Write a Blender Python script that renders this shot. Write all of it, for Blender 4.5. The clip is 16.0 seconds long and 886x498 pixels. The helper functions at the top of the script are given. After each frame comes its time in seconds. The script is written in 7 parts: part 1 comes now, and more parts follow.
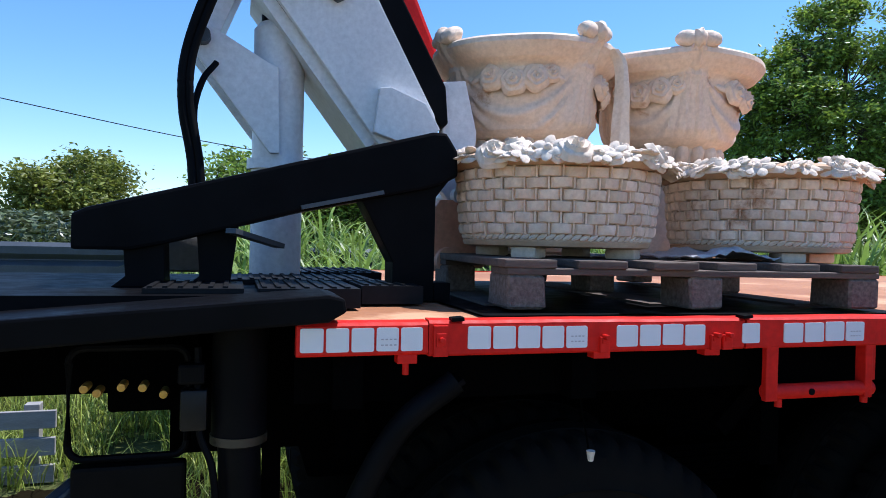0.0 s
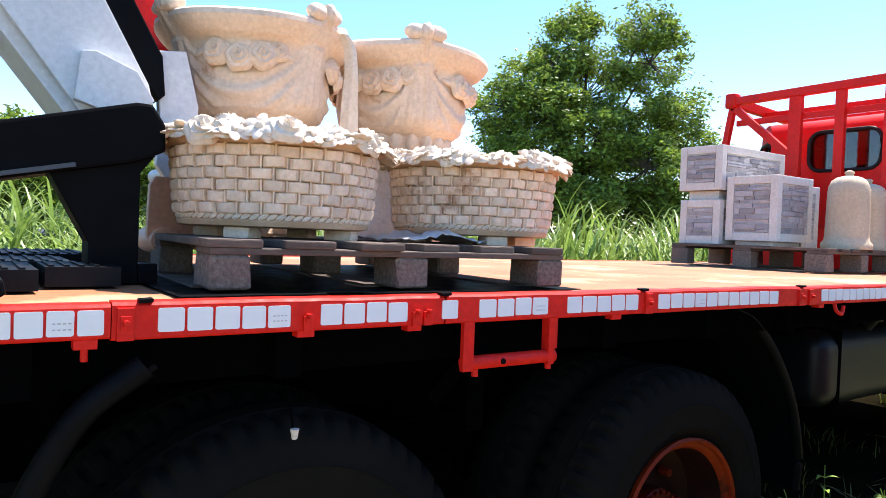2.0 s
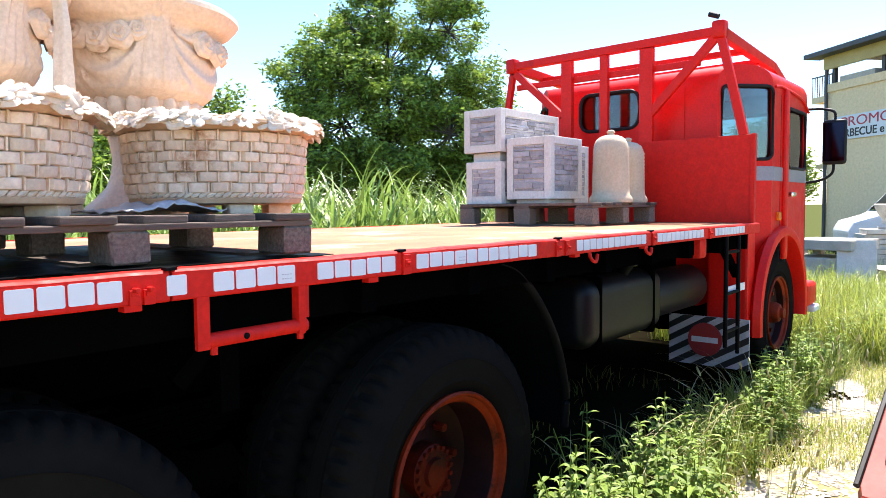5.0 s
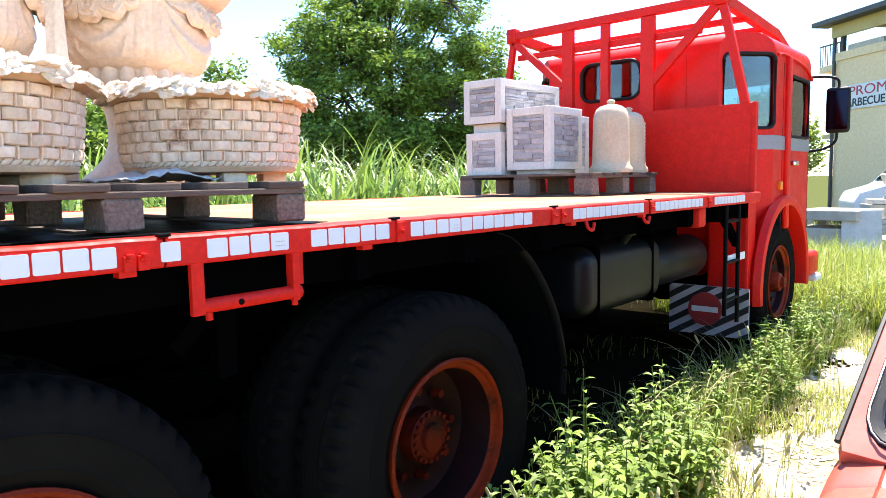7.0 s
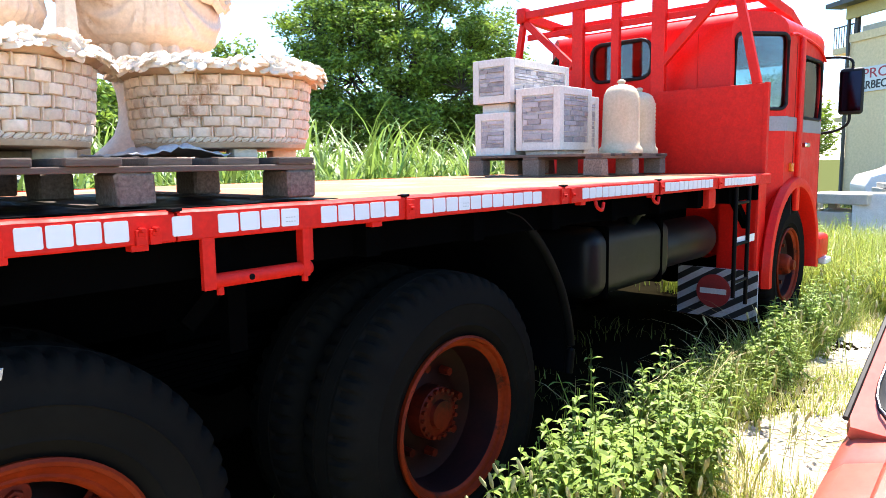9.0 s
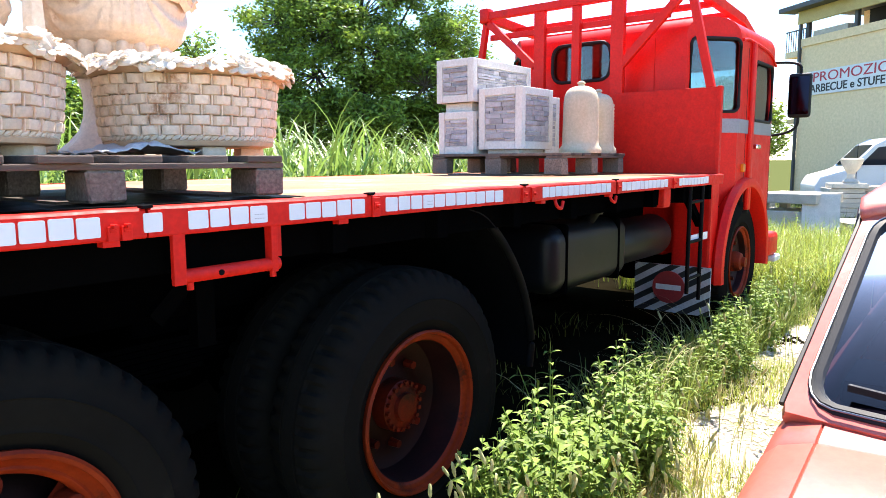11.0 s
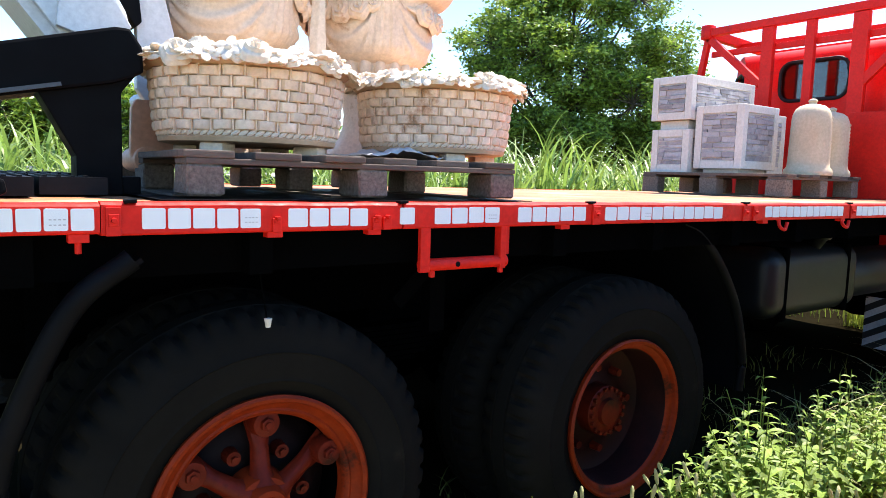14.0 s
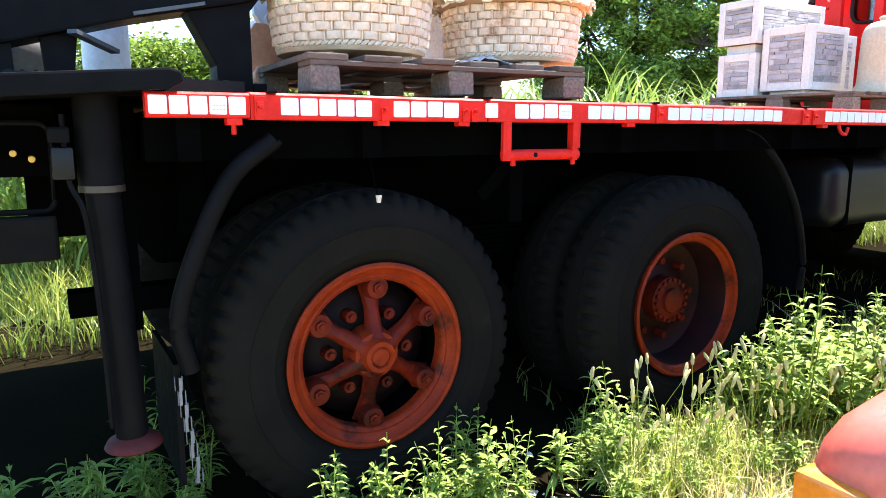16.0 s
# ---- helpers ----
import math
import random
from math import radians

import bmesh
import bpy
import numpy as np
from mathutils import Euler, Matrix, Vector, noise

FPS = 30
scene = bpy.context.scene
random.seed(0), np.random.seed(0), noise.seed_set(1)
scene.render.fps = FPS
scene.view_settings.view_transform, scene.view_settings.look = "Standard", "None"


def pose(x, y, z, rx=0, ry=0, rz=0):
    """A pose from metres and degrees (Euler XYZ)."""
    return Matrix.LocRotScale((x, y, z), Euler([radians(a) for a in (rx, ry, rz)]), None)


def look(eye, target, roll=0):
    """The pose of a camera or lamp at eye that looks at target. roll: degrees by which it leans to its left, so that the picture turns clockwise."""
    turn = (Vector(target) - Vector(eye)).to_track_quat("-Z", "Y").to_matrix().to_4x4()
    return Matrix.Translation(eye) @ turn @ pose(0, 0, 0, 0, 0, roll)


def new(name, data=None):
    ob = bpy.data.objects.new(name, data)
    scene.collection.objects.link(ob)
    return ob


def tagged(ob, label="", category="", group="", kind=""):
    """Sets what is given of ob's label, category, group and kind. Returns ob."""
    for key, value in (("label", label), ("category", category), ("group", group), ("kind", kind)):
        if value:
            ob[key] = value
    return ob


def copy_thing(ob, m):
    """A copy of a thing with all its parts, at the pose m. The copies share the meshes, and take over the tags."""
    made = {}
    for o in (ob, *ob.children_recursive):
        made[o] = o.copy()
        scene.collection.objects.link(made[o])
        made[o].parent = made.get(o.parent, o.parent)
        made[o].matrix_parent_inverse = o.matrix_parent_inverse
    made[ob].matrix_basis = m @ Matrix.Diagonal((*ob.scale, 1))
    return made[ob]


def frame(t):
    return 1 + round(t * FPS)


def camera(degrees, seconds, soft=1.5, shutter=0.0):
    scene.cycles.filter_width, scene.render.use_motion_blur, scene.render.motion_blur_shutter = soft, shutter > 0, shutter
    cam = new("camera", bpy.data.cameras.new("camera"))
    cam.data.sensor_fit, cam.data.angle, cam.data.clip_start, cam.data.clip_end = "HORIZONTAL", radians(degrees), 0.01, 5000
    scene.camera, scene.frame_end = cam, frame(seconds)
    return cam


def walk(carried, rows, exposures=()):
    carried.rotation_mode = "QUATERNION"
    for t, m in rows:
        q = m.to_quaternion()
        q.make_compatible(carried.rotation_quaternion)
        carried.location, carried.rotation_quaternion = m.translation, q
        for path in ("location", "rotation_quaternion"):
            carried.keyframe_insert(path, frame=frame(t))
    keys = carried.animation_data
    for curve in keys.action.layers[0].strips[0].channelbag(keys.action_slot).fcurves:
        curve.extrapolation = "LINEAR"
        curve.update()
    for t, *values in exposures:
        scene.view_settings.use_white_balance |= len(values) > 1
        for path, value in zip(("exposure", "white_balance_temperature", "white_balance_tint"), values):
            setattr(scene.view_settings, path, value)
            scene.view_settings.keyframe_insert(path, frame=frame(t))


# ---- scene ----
cam = camera(65.1, 16.0, soft=0.35)
PATH = [
    (0, (-0.769, -1.326, 1.458), (-0.196, 0.59, 1.435), 1.4),
    (0.5, (-0.725, -1.315, 1.464), (0.076, 0.517, 1.439), 2.2),
    (1, (-0.697, -1.331, 1.441), (0.311, 0.397, 1.431), 2.4),
    (1.5, (-0.67, -1.364, 1.436), (0.409, 0.32, 1.408), 2.3),
    (2, (-0.634, -1.398, 1.449), (0.512, 0.24, 1.407), 2.2),
    (2.5, (-0.601, -1.433, 1.443), (0.623, 0.148, 1.403), 0.7),
    (3, (-0.554, -1.454, 1.458), (0.747, 0.064, 1.392), 0.9),
    (3.5, (-0.513, -1.469, 1.439), (0.898, -0.053, 1.387), 0.1),
    (4, (-0.465, -1.462, 1.446), (1.043, -0.151, 1.362), 0.1),
    (6.5, (-0.427, -1.511, 1.41), (1.083, -0.211, 1.245), -1.1),
    (7, (-0.427, -1.516, 1.411), (1.082, -0.217, 1.219), -1.1),
    (7.5, (-0.425, -1.508, 1.409), (1.084, -0.212, 1.201), -1.3),
    (8, (-0.429, -1.504, 1.407), (1.064, -0.191, 1.186), -1.1),
    (10.5, (-0.455, -1.545, 1.381), (1.051, -0.258, 1.107), -0.8),
    (11, (-0.491, -1.555, 1.405), (1.066, -0.327, 1.153), -0.3),
    (11.5, (-0.534, -1.573, 1.41), (1.042, -0.358, 1.209), -0.7),
    (12, (-0.579, -1.592, 1.419), (0.999, -0.374, 1.26), -0.7),
    (12.5, (-0.613, -1.576, 1.413), (0.924, -0.311, 1.221), -0.8),
    (13, (-0.64, -1.552, 1.398), (0.832, -0.212, 1.204), -1.0),
    (13.5, (-0.659, -1.566, 1.386), (0.729, -0.138, 1.208), 0.0),
    (14, (-0.666, -1.612, 1.376), (0.498, 0.002, 1.167), 1.7),
    (14.5, (-0.723, -1.672, 1.326), (0.274, 0.041, 1.056), 0.6),
    (15, (-0.829, -1.745, 1.324), (0.186, -0.044, 1.049), 1.3),
    (15.5, (-0.907, -1.83, 1.286), (0.091, -0.127, 0.964), 1.1),
    (16, (-0.91, -1.863, 1.197), (0.094, -0.165, 0.864), -0.0),
]
walk(cam, [(t, look(eye, target, roll)) for t, eye, target, roll in PATH],
     exposures=[(0.0, 0.5, 5850, 14), (1.5, 1.2, 6600, 16), (3.0, 1.38, 6800, 16), (4.2, 1.43, 6800, 16), (6.5, 1.86, 6800, 13), (8.0, 1.88, 6800, 13), (10.5, 1.84, 6750, 13), (12.0, 1.74, 6800, 13), (13.0, 1.62, 6800, 13), (14.2, 1.62, 6850, 13), (16.0, 2.36, 6950, 13)])

# ---- world and sun ----
SUN_AZ, SUN_EL = 82.0, 64.0          # degrees from +y towards +x, and up
world = bpy.data.worlds.new("world")
scene.world = world
world.use_nodes = True
wn = world.node_tree.nodes
sky = wn.new("ShaderNodeTexSky")
sky.sky_type = "NISHITA"
sky.sun_disc = False
sky.sun_elevation = radians(SUN_EL)
sky.sun_rotation = radians(SUN_AZ)
sky.air_density, sky.dust_density, sky.ozone_density = 1.0, 0.2, 4.0
wn["Background"].inputs[1].default_value = 0.145
tone = wn.new("ShaderNodeHueSaturation")
tone.inputs["Saturation"].default_value = 1.18
world.node_tree.links.new(sky.outputs[0], tone.inputs["Color"])
world.node_tree.links.new(tone.outputs[0], wn["Background"].inputs[0])
sun_data = bpy.data.lights.new("sun", "SUN")
sun_data.energy, sun_data.angle, sun_data.color = 5.0, radians(0.5), (1.0, 0.96, 0.9)
sun = new("sun", sun_data)
sd = Vector((math.sin(radians(SUN_AZ)) * math.cos(radians(SUN_EL)), math.cos(radians(SUN_AZ)) * math.cos(radians(SUN_EL)), math.sin(radians(SUN_EL))))
sun.matrix_world = look(sd * 50, (0, 0, 0))


# ---- materials ----
def mat(name, c1, c2=None, scale=8.0, rough=0.6, metal=0.0, bump=0.15, fine=60.0, dirt=None, dirt_at=0.62, dirt_scale=3.0,
        vary=0.0, island=False, coat=0.0, trans=0.0, rough2=None, stretch=None, gloss=0.5):
    """A surface of two mottled colours, with dirt in patches and fine relief."""
    m = bpy.data.materials.new(name)
    m.use_nodes = True
    nt = m.node_tree
    n, l = nt.nodes, nt.links
    b = n["Principled BSDF"]
    b.inputs["Roughness"].default_value = rough
    b.inputs["Metallic"].default_value = metal
    b.inputs["Coat Weight"].default_value = coat
    b.inputs["Coat Roughness"].default_value = 0.08
    b.inputs["Specular IOR Level"].default_value = gloss
    tc = n.new("ShaderNodeTexCoord")
    vec = tc.outputs["Object"]
    if stretch:
        mp = n.new("ShaderNodeMapping")
        mp.inputs["Scale"].default_value = stretch
        l.new(vec, mp.inputs["Vector"])
        vec = mp.outputs["Vector"]

    def tex(s, d=6.0, r=0.6):
        t = n.new("ShaderNodeTexNoise")
        t.inputs["Scale"].default_value, t.inputs["Detail"].default_value, t.inputs["Roughness"].default_value = s, d, r
        l.new(vec, t.inputs["Vector"])
        return t.outputs["Fac"]

    def ramp(fac, a, z):
        r = n.new("ShaderNodeMapRange")
        r.inputs["From Min"].default_value, r.inputs["From Max"].default_value = a, z
        l.new(fac, r.inputs["Value"])
        return r.outputs["Result"]

    def mix(fac, a, z):
        x = n.new("ShaderNodeMix")
        x.data_type = "RGBA"
        for sock, val in ((x.inputs["Factor"], fac), (x.inputs["A"], a), (x.inputs["B"], z)):
            if isinstance(val, (tuple, list)):
                sock.default_value = (*val, 1)
            else:
                l.new(val, sock)
        return x.outputs["Result"]

    c2 = c2 or tuple(v * 0.75 for v in c1)
    col = mix(ramp(tex(scale), 0.35, 0.65), c1, c2)
    col = mix(ramp(tex(fine, 3.0), 0.2, 1.3), col, tuple(v * 0.55 for v in c2))
    if dirt:
        col = mix(ramp(tex(dirt_scale, 8.0, 0.7), dirt_at, dirt_at + 0.1), col, dirt)
    if vary:
        src = n.new("ShaderNodeNewGeometry").outputs["Random Per Island"] if island else n.new("ShaderNodeObjectInfo").outputs["Random"]
        hs = n.new("ShaderNodeHueSaturation")
        l.new(ramp(src, -0.0, 1.0), hs.inputs["Fac"])
        mr = n.new("ShaderNodeMapRange")
        mr.inputs["To Min"].default_value, mr.inputs["To Max"].default_value = 1 - vary, 1 + vary
        l.new(src, mr.inputs["Value"])
        l.new(mr.outputs["Result"], hs.inputs["Value"])
        hs.inputs["Fac"].default_value = 1
        for k in list(hs.inputs["Fac"].links):
            l.remove(k)
        l.new(col, hs.inputs["Color"])
        col = hs.outputs["Color"]
    l.new(col, b.inputs["Base Color"])
    if rough2 is not None:
        mr = n.new("ShaderNodeMapRange")
        mr.inputs["From Min"].default_value, mr.inputs["From Max"].default_value = 0.35, 0.65
        mr.inputs["To Min"].default_value, mr.inputs["To Max"].default_value = rough, rough2
        l.new(tex(scale * 1.7), mr.inputs["Value"])
        l.new(mr.outputs["Result"], b.inputs["Roughness"])
    if bump:
        bp = n.new("ShaderNodeBump")
        bp.inputs["Strength"].default_value, bp.inputs["Distance"].default_value = bump, 0.01
        l.new(tex(fine, 8.0, 0.7), bp.inputs["Height"])
        l.new(bp.outputs["Normal"], b.inputs["Normal"])
    if trans:
        tr = n.new("ShaderNodeBsdfTranslucent")
        l.new(col, tr.inputs["Color"])
        ms = n.new("ShaderNodeMixShader")
        ms.inputs["Fac"].default_value = trans
        l.new(b.outputs["BSDF"], ms.inputs[1])
        l.new(tr.outputs["BSDF"], ms.inputs[2])
        l.new(ms.outputs["Shader"], n["Material Output"].inputs["Surface"])
    return m


def glass_mat(name, tint=(0.75, 0.85, 0.85), alpha=0.25):
    """Thin window glass: a clear film with a sharp sheen."""
    m = bpy.data.materials.new(name)
    m.use_nodes = True
    n, l = m.node_tree.nodes, m.node_tree.links
    n.remove(n["Principled BSDF"])
    t, g, x, f = n.new("ShaderNodeBsdfTransparent"), n.new("ShaderNodeBsdfGlossy"), n.new("ShaderNodeMixShader"), n.new("ShaderNodeFresnel")
    t.inputs["Color"].default_value = (*tint, 1)
    g.inputs["Roughness"].default_value = 0.02
    f.inputs["IOR"].default_value = 1.5 + alpha
    l.new(f.outputs[0], x.inputs["Fac"])
    l.new(t.outputs[0], x.inputs[1])
    l.new(g.outputs[0], x.inputs[2])
    l.new(x.outputs[0], n["Material Output"].inputs["Surface"])
    return m


RED = mat("red_paint", (0.8, 0.013, 0.007), (0.7, 0.011, 0.006), 5, 0.36, bump=0.04, dirt=(0.4, 0.012, 0.006), dirt_at=0.6, coat=0.0, rough2=0.5, gloss=0.22)
RED_WORN = mat("worn_red_paint", (0.77, 0.016, 0.007), (0.64, 0.012, 0.006), 14, 0.45, bump=0.12, dirt=(0.2, 0.016, 0.008), dirt_at=0.64, dirt_scale=9, rough2=0.65, gloss=0.22)
RIM_RED = mat("dusty_red_wheel_paint", (0.27, 0.028, 0.005), (0.17, 0.016, 0.004), 9, 0.5, bump=0.12, dirt=(0.045, 0.009, 0.005), dirt_at=0.56, dirt_scale=7, gloss=0.1)
BLACK = mat("black_paint", (0.003, 0.003, 0.0035), (0.005, 0.005, 0.006), 9, 0.45, bump=0.06, dirt=(0.008, 0.0075, 0.007), dirt_at=0.7, dirt_scale=6, rough2=0.6, gloss=0.05)
# Chassis colour set near-black to carry the deep shade below the deck.
CHASSIS = mat("near_black_chassis_steel", (0.0015, 0.0015, 0.0015), (0.002, 0.002, 0.002), 7, 0.85, bump=0.15, dirt=(0.004, 0.0035, 0.003), dirt_at=0.68, gloss=0.0)
RUBBER = mat("tyre_rubber", (0.008, 0.0073, 0.0064), (0.0115, 0.0103, 0.0085), 6, 0.9, bump=0.12, dirt=(0.018, 0.0155, 0.012), dirt_at=0.66, dirt_scale=4, gloss=0.02)
TANKM = mat("dull_tank_steel", (0.01, 0.0105, 0.012), (0.005, 0.0055, 0.0065), 5, 0.4, metal=0.0, bump=0.06, dirt=(0.022, 0.019, 0.016), dirt_at=0.6, dirt_scale=5, gloss=0.18)
WHITE_STEEL = mat("white_crane_paint", (0.78, 0.78, 0.78), (0.68, 0.68, 0.69), 4, 0.4, bump=0.04, dirt=(0.4, 0.36, 0.32), dirt_at=0.7, dirt_scale=5)
PINK_STEEL = mat("faded_white_bracket_paint", (0.85, 0.46, 0.3), (0.74, 0.37, 0.23), 6, 0.5, bump=0.08, dirt=(0.42, 0.22, 0.12), dirt_at=0.64, dirt_scale=7)
TAPE = mat("white_reflective_tape", (0.82, 0.83, 0.85), (0.75, 0.77, 0.8), 30, 0.3, bump=0.06, fine=240, dirt=(0.5, 0.48, 0.45), dirt_at=0.7, dirt_scale=20)
RUST = mat("rusty_deck_plate", (0.46, 0.2, 0.085), (0.33, 0.125, 0.048), 2.6, 0.75, bump=0.2, fine=45, dirt=(0.56, 0.3, 0.16), dirt_at=0.52, dirt_scale=1.6)
STONE = mat("cast_stone", (0.9, 0.74, 0.59), (0.82, 0.63, 0.47), 6, 0.85, bump=0.35, fine=70, dirt=(0.44, 0.23, 0.12), dirt_at=0.6, dirt_scale=7)
STONE_PALE = mat("pale_cast_stone", (0.88, 0.76, 0.63), (0.8, 0.64, 0.48), 9, 0.85, bump=0.35, fine=80, dirt=(0.5, 0.33, 0.2), dirt_at=0.6, dirt_scale=8)
WEAVE = mat("weathered_weave_stone", (0.93, 0.74, 0.57), (0.87, 0.63, 0.45), 10, 0.85, bump=0.3, fine=80, vary=0.13, island=True, dirt=(0.42, 0.2, 0.1), dirt_at=0.6, dirt_scale=6)
JOINT = mat("stained_joint_stone", (0.5, 0.3, 0.16), (0.66, 0.46, 0.3), 7, 0.9, bump=0.3)
PLANTER = mat("white_concrete", (0.78, 0.75, 0.7), (0.7, 0.66, 0.6), 6, 0.8, bump=0.2, dirt=(0.55, 0.5, 0.42), dirt_at=0.68)
SLATE = mat("grey_stone_veneer", (0.5, 0.48, 0.49), (0.35, 0.335, 0.36), 16, 0.85, bump=0.5, fine=50, vary=0.3)
BELLM = mat("beige_concrete", (0.66, 0.54, 0.38), (0.58, 0.46, 0.31), 7, 0.8, bump=0.2, dirt=(0.42, 0.32, 0.2), dirt_at=0.66)
WOOD = mat("weathered_pallet_wood", (0.15, 0.11, 0.085), (0.085, 0.062, 0.05), 5, 0.85, bump=0.4, fine=40, vary=0.25, stretch=(1, 6, 6), dirt=(0.09, 0.065, 0.05), dirt_at=0.62)
GREYWOOD = mat("sun_bleached_plank", (0.36, 0.34, 0.32), (0.26, 0.245, 0.23), 5, 0.85, bump=0.3, stretch=(1, 6, 6))
CHIP = mat("pressed_chip_block", (0.27, 0.22, 0.18), (0.13, 0.1, 0.08), 90, 0.9, bump=0.7, fine=130, vary=0.12)
CONCRETE = mat("pale_slab_concrete", (0.68, 0.61, 0.51), (0.54, 0.48, 0.39), 5, 0.85, bump=0.3, vary=0.15)
BARK = mat("bark", (0.12, 0.09, 0.065), (0.07, 0.055, 0.04), 9, 0.9, bump=0.6, stretch=(6, 6, 1))
LEAF = mat("tree_leaf", (0.31, 0.43, 0.065), (0.17, 0.26, 0.035), 1.2, 0.4, bump=0, vary=0.6, island=True, trans=0.38)
LEAF_Y = mat("yellow_green_leaf", (0.27, 0.29, 0.05), (0.18, 0.22, 0.035), 1.2, 0.5, bump=0, vary=0.4, island=True, trans=0.35)
LEAF_D = mat("dark_hedge_leaf", (0.09, 0.13, 0.05), (0.16, 0.19, 0.1), 2, 0.35, bump=0, vary=0.5, island=True, trans=0.2)
CANE = mat("cane_leaf", (0.3, 0.41, 0.09), (0.2, 0.31, 0.06), 1.5, 0.45, bump=0, vary=0.4, island=True, trans=0.35)
GRASS = mat("grass_blade", (0.25, 0.31, 0.06), (0.17, 0.24, 0.04), 1.5, 0.5, bump=0, vary=0.4, island=True, trans=0.35)
DRY = mat("dry_grass", (0.74, 0.64, 0.34), (0.58, 0.5, 0.24), 2, 0.7, bump=0, vary=0.35, island=True, trans=0.3)
WEEDM = mat("weed_leaf", (0.21, 0.325, 0.05), (0.3, 0.41, 0.1), 2.5, 0.5, bump=0, vary=0.5, island=True, trans=0.35, gloss=0.2)
GRASS_Y = mat("sunlit_short_grass", (0.46, 0.5, 0.1), (0.33, 0.41, 0.07), 1.5, 0.5, bump=0, vary=0.4, island=True, trans=0.35)
HEADS = mat("seed_head", (0.62, 0.58, 0.3), (0.5, 0.5, 0.2), 30, 0.8, bump=0.5, vary=0.25, island=True, trans=0.2)
CAR_RED = mat("faded_red_car_paint", (0.66, 0.13, 0.085), (0.6, 0.11, 0.07), 3, 0.4, bump=0.02, dirt=(0.7, 0.22, 0.16), dirt_at=0.6, dirt_scale=2, coat=0.15, rough2=0.5)
# Mirror glass: its dark blue reflection is put into the base colour.
MIRROR = mat("reflection_tinted_mirror", (0.012, 0.014, 0.03), (0.01, 0.012, 0.025), 5, 0.08, metal=1.0, bump=0)
SPIDER = mat("grimy_red_casting", (0.17, 0.016, 0.005), (0.08, 0.008, 0.004), 12, 0.42, bump=0.2, dirt=(0.025, 0.006, 0.004), dirt_at=0.54, dirt_scale=9, gloss=0.1)
# Red of the outrigger foot, darkened to stand for the shade on it.
FOOTM = mat("shade_dark_red_foot", (0.12, 0.015, 0.01), (0.05, 0.012, 0.01), 12, 0.6, gloss=0.2)
CHROME = mat("chrome", (0.75, 0.75, 0.75), (0.7, 0.7, 0.7), 5, 0.15, metal=1.0, bump=0)
OLD_CHROME = mat("dull_chrome", (0.34, 0.34, 0.34), (0.26, 0.26, 0.26), 5, 0.3, metal=1.0, bump=0)
TRIM = mat("black_rubber_trim", (0.01, 0.01, 0.011), (0.016, 0.016, 0.017), 8, 0.55, bump=0.03, gloss=0.2)
ORANGE = mat("orange_lens", (0.85, 0.26, 0.02), (0.75, 0.2, 0.02), 6, 0.2, bump=0)
YELLOW = mat("yellow_cap", (0.75, 0.42, 0.06), (0.62, 0.33, 0.05), 6, 0.45, bump=0.02)
SILVER = mat("silver_stripe_paint", (0.3, 0.3, 0.33), (0.25, 0.26, 0.29), 6, 0.4, bump=0.03)
WHITE = mat("white_paint", (0.8, 0.8, 0.8), (0.74, 0.74, 0.73), 5, 0.4, bump=0.03)
GALV = mat("galvanised_steel", (0.08, 0.095, 0.11), (0.055, 0.068, 0.08), 4, 0.5, metal=0.3, bump=0.04)
PLASTER = mat("yellowish_plaster", (0.93, 0.71, 0.43), (0.9, 0.67, 0.39), 0.6, 0.9, bump=0.2, fine=12)
ROOFM = mat("dark_roof_edge", (0.09, 0.085, 0.085), (0.06, 0.06, 0.06), 2, 0.6, bump=0.1)
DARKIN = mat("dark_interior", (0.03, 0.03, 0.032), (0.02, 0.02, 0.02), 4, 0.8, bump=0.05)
SIGN_RED = mat("sign_red", (0.55, 0.03, 0.05), (0.5, 0.03, 0.05), 5, 0.5, bump=0)
SIGN_BLACK = mat("sign_black", (0.02, 0.02, 0.02), (0.02, 0.02, 0.02), 5, 0.5, bump=0)
BLUE = mat("blue_letter", (0.05, 0.2, 0.5), (0.05, 0.2, 0.5), 5, 0.4, bump=0)
GLASS = glass_mat("window_glass", (0.55, 0.68, 0.7), 0.2)
CARGLASS = glass_mat("car_glass", (0.07, 0.12, 0.19), -0.25)
# Near-black base colour: the truck's shade is painted into the soil.
GROUND = mat("soil_with_truck_shade", (0.008, 0.007, 0.004), (0.014, 0.0115, 0.006), 0.9, 0.95, bump=0.6, fine=25, gloss=0.0)
gn, gl = GROUND.node_tree.nodes, GROUND.node_tree.links
g_tc, g_sep, g_abs, g_n = gn.new("ShaderNodeTexCoord"), gn.new("ShaderNodeSeparateXYZ"), gn.new("ShaderNodeMath"), gn.new("ShaderNodeTexNoise")
gl.new(g_tc.outputs["Object"], g_sep.inputs[0])
g_abs.operation = "LESS_THAN"
g_n.inputs["Scale"].default_value, g_n.inputs["Detail"].default_value = 1.6, 8
gl.new(g_tc.outputs["Object"], g_n.inputs["Vector"])
g_off = gn.new("ShaderNodeMath")
g_off.operation = "MULTIPLY_ADD"
g_off.inputs[1].default_value, g_off.inputs[2].default_value = 1.5, -0.75
gl.new(g_n.outputs["Fac"], g_off.inputs[0])
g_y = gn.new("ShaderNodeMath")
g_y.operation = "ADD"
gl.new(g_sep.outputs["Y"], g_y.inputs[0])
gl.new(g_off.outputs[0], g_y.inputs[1])
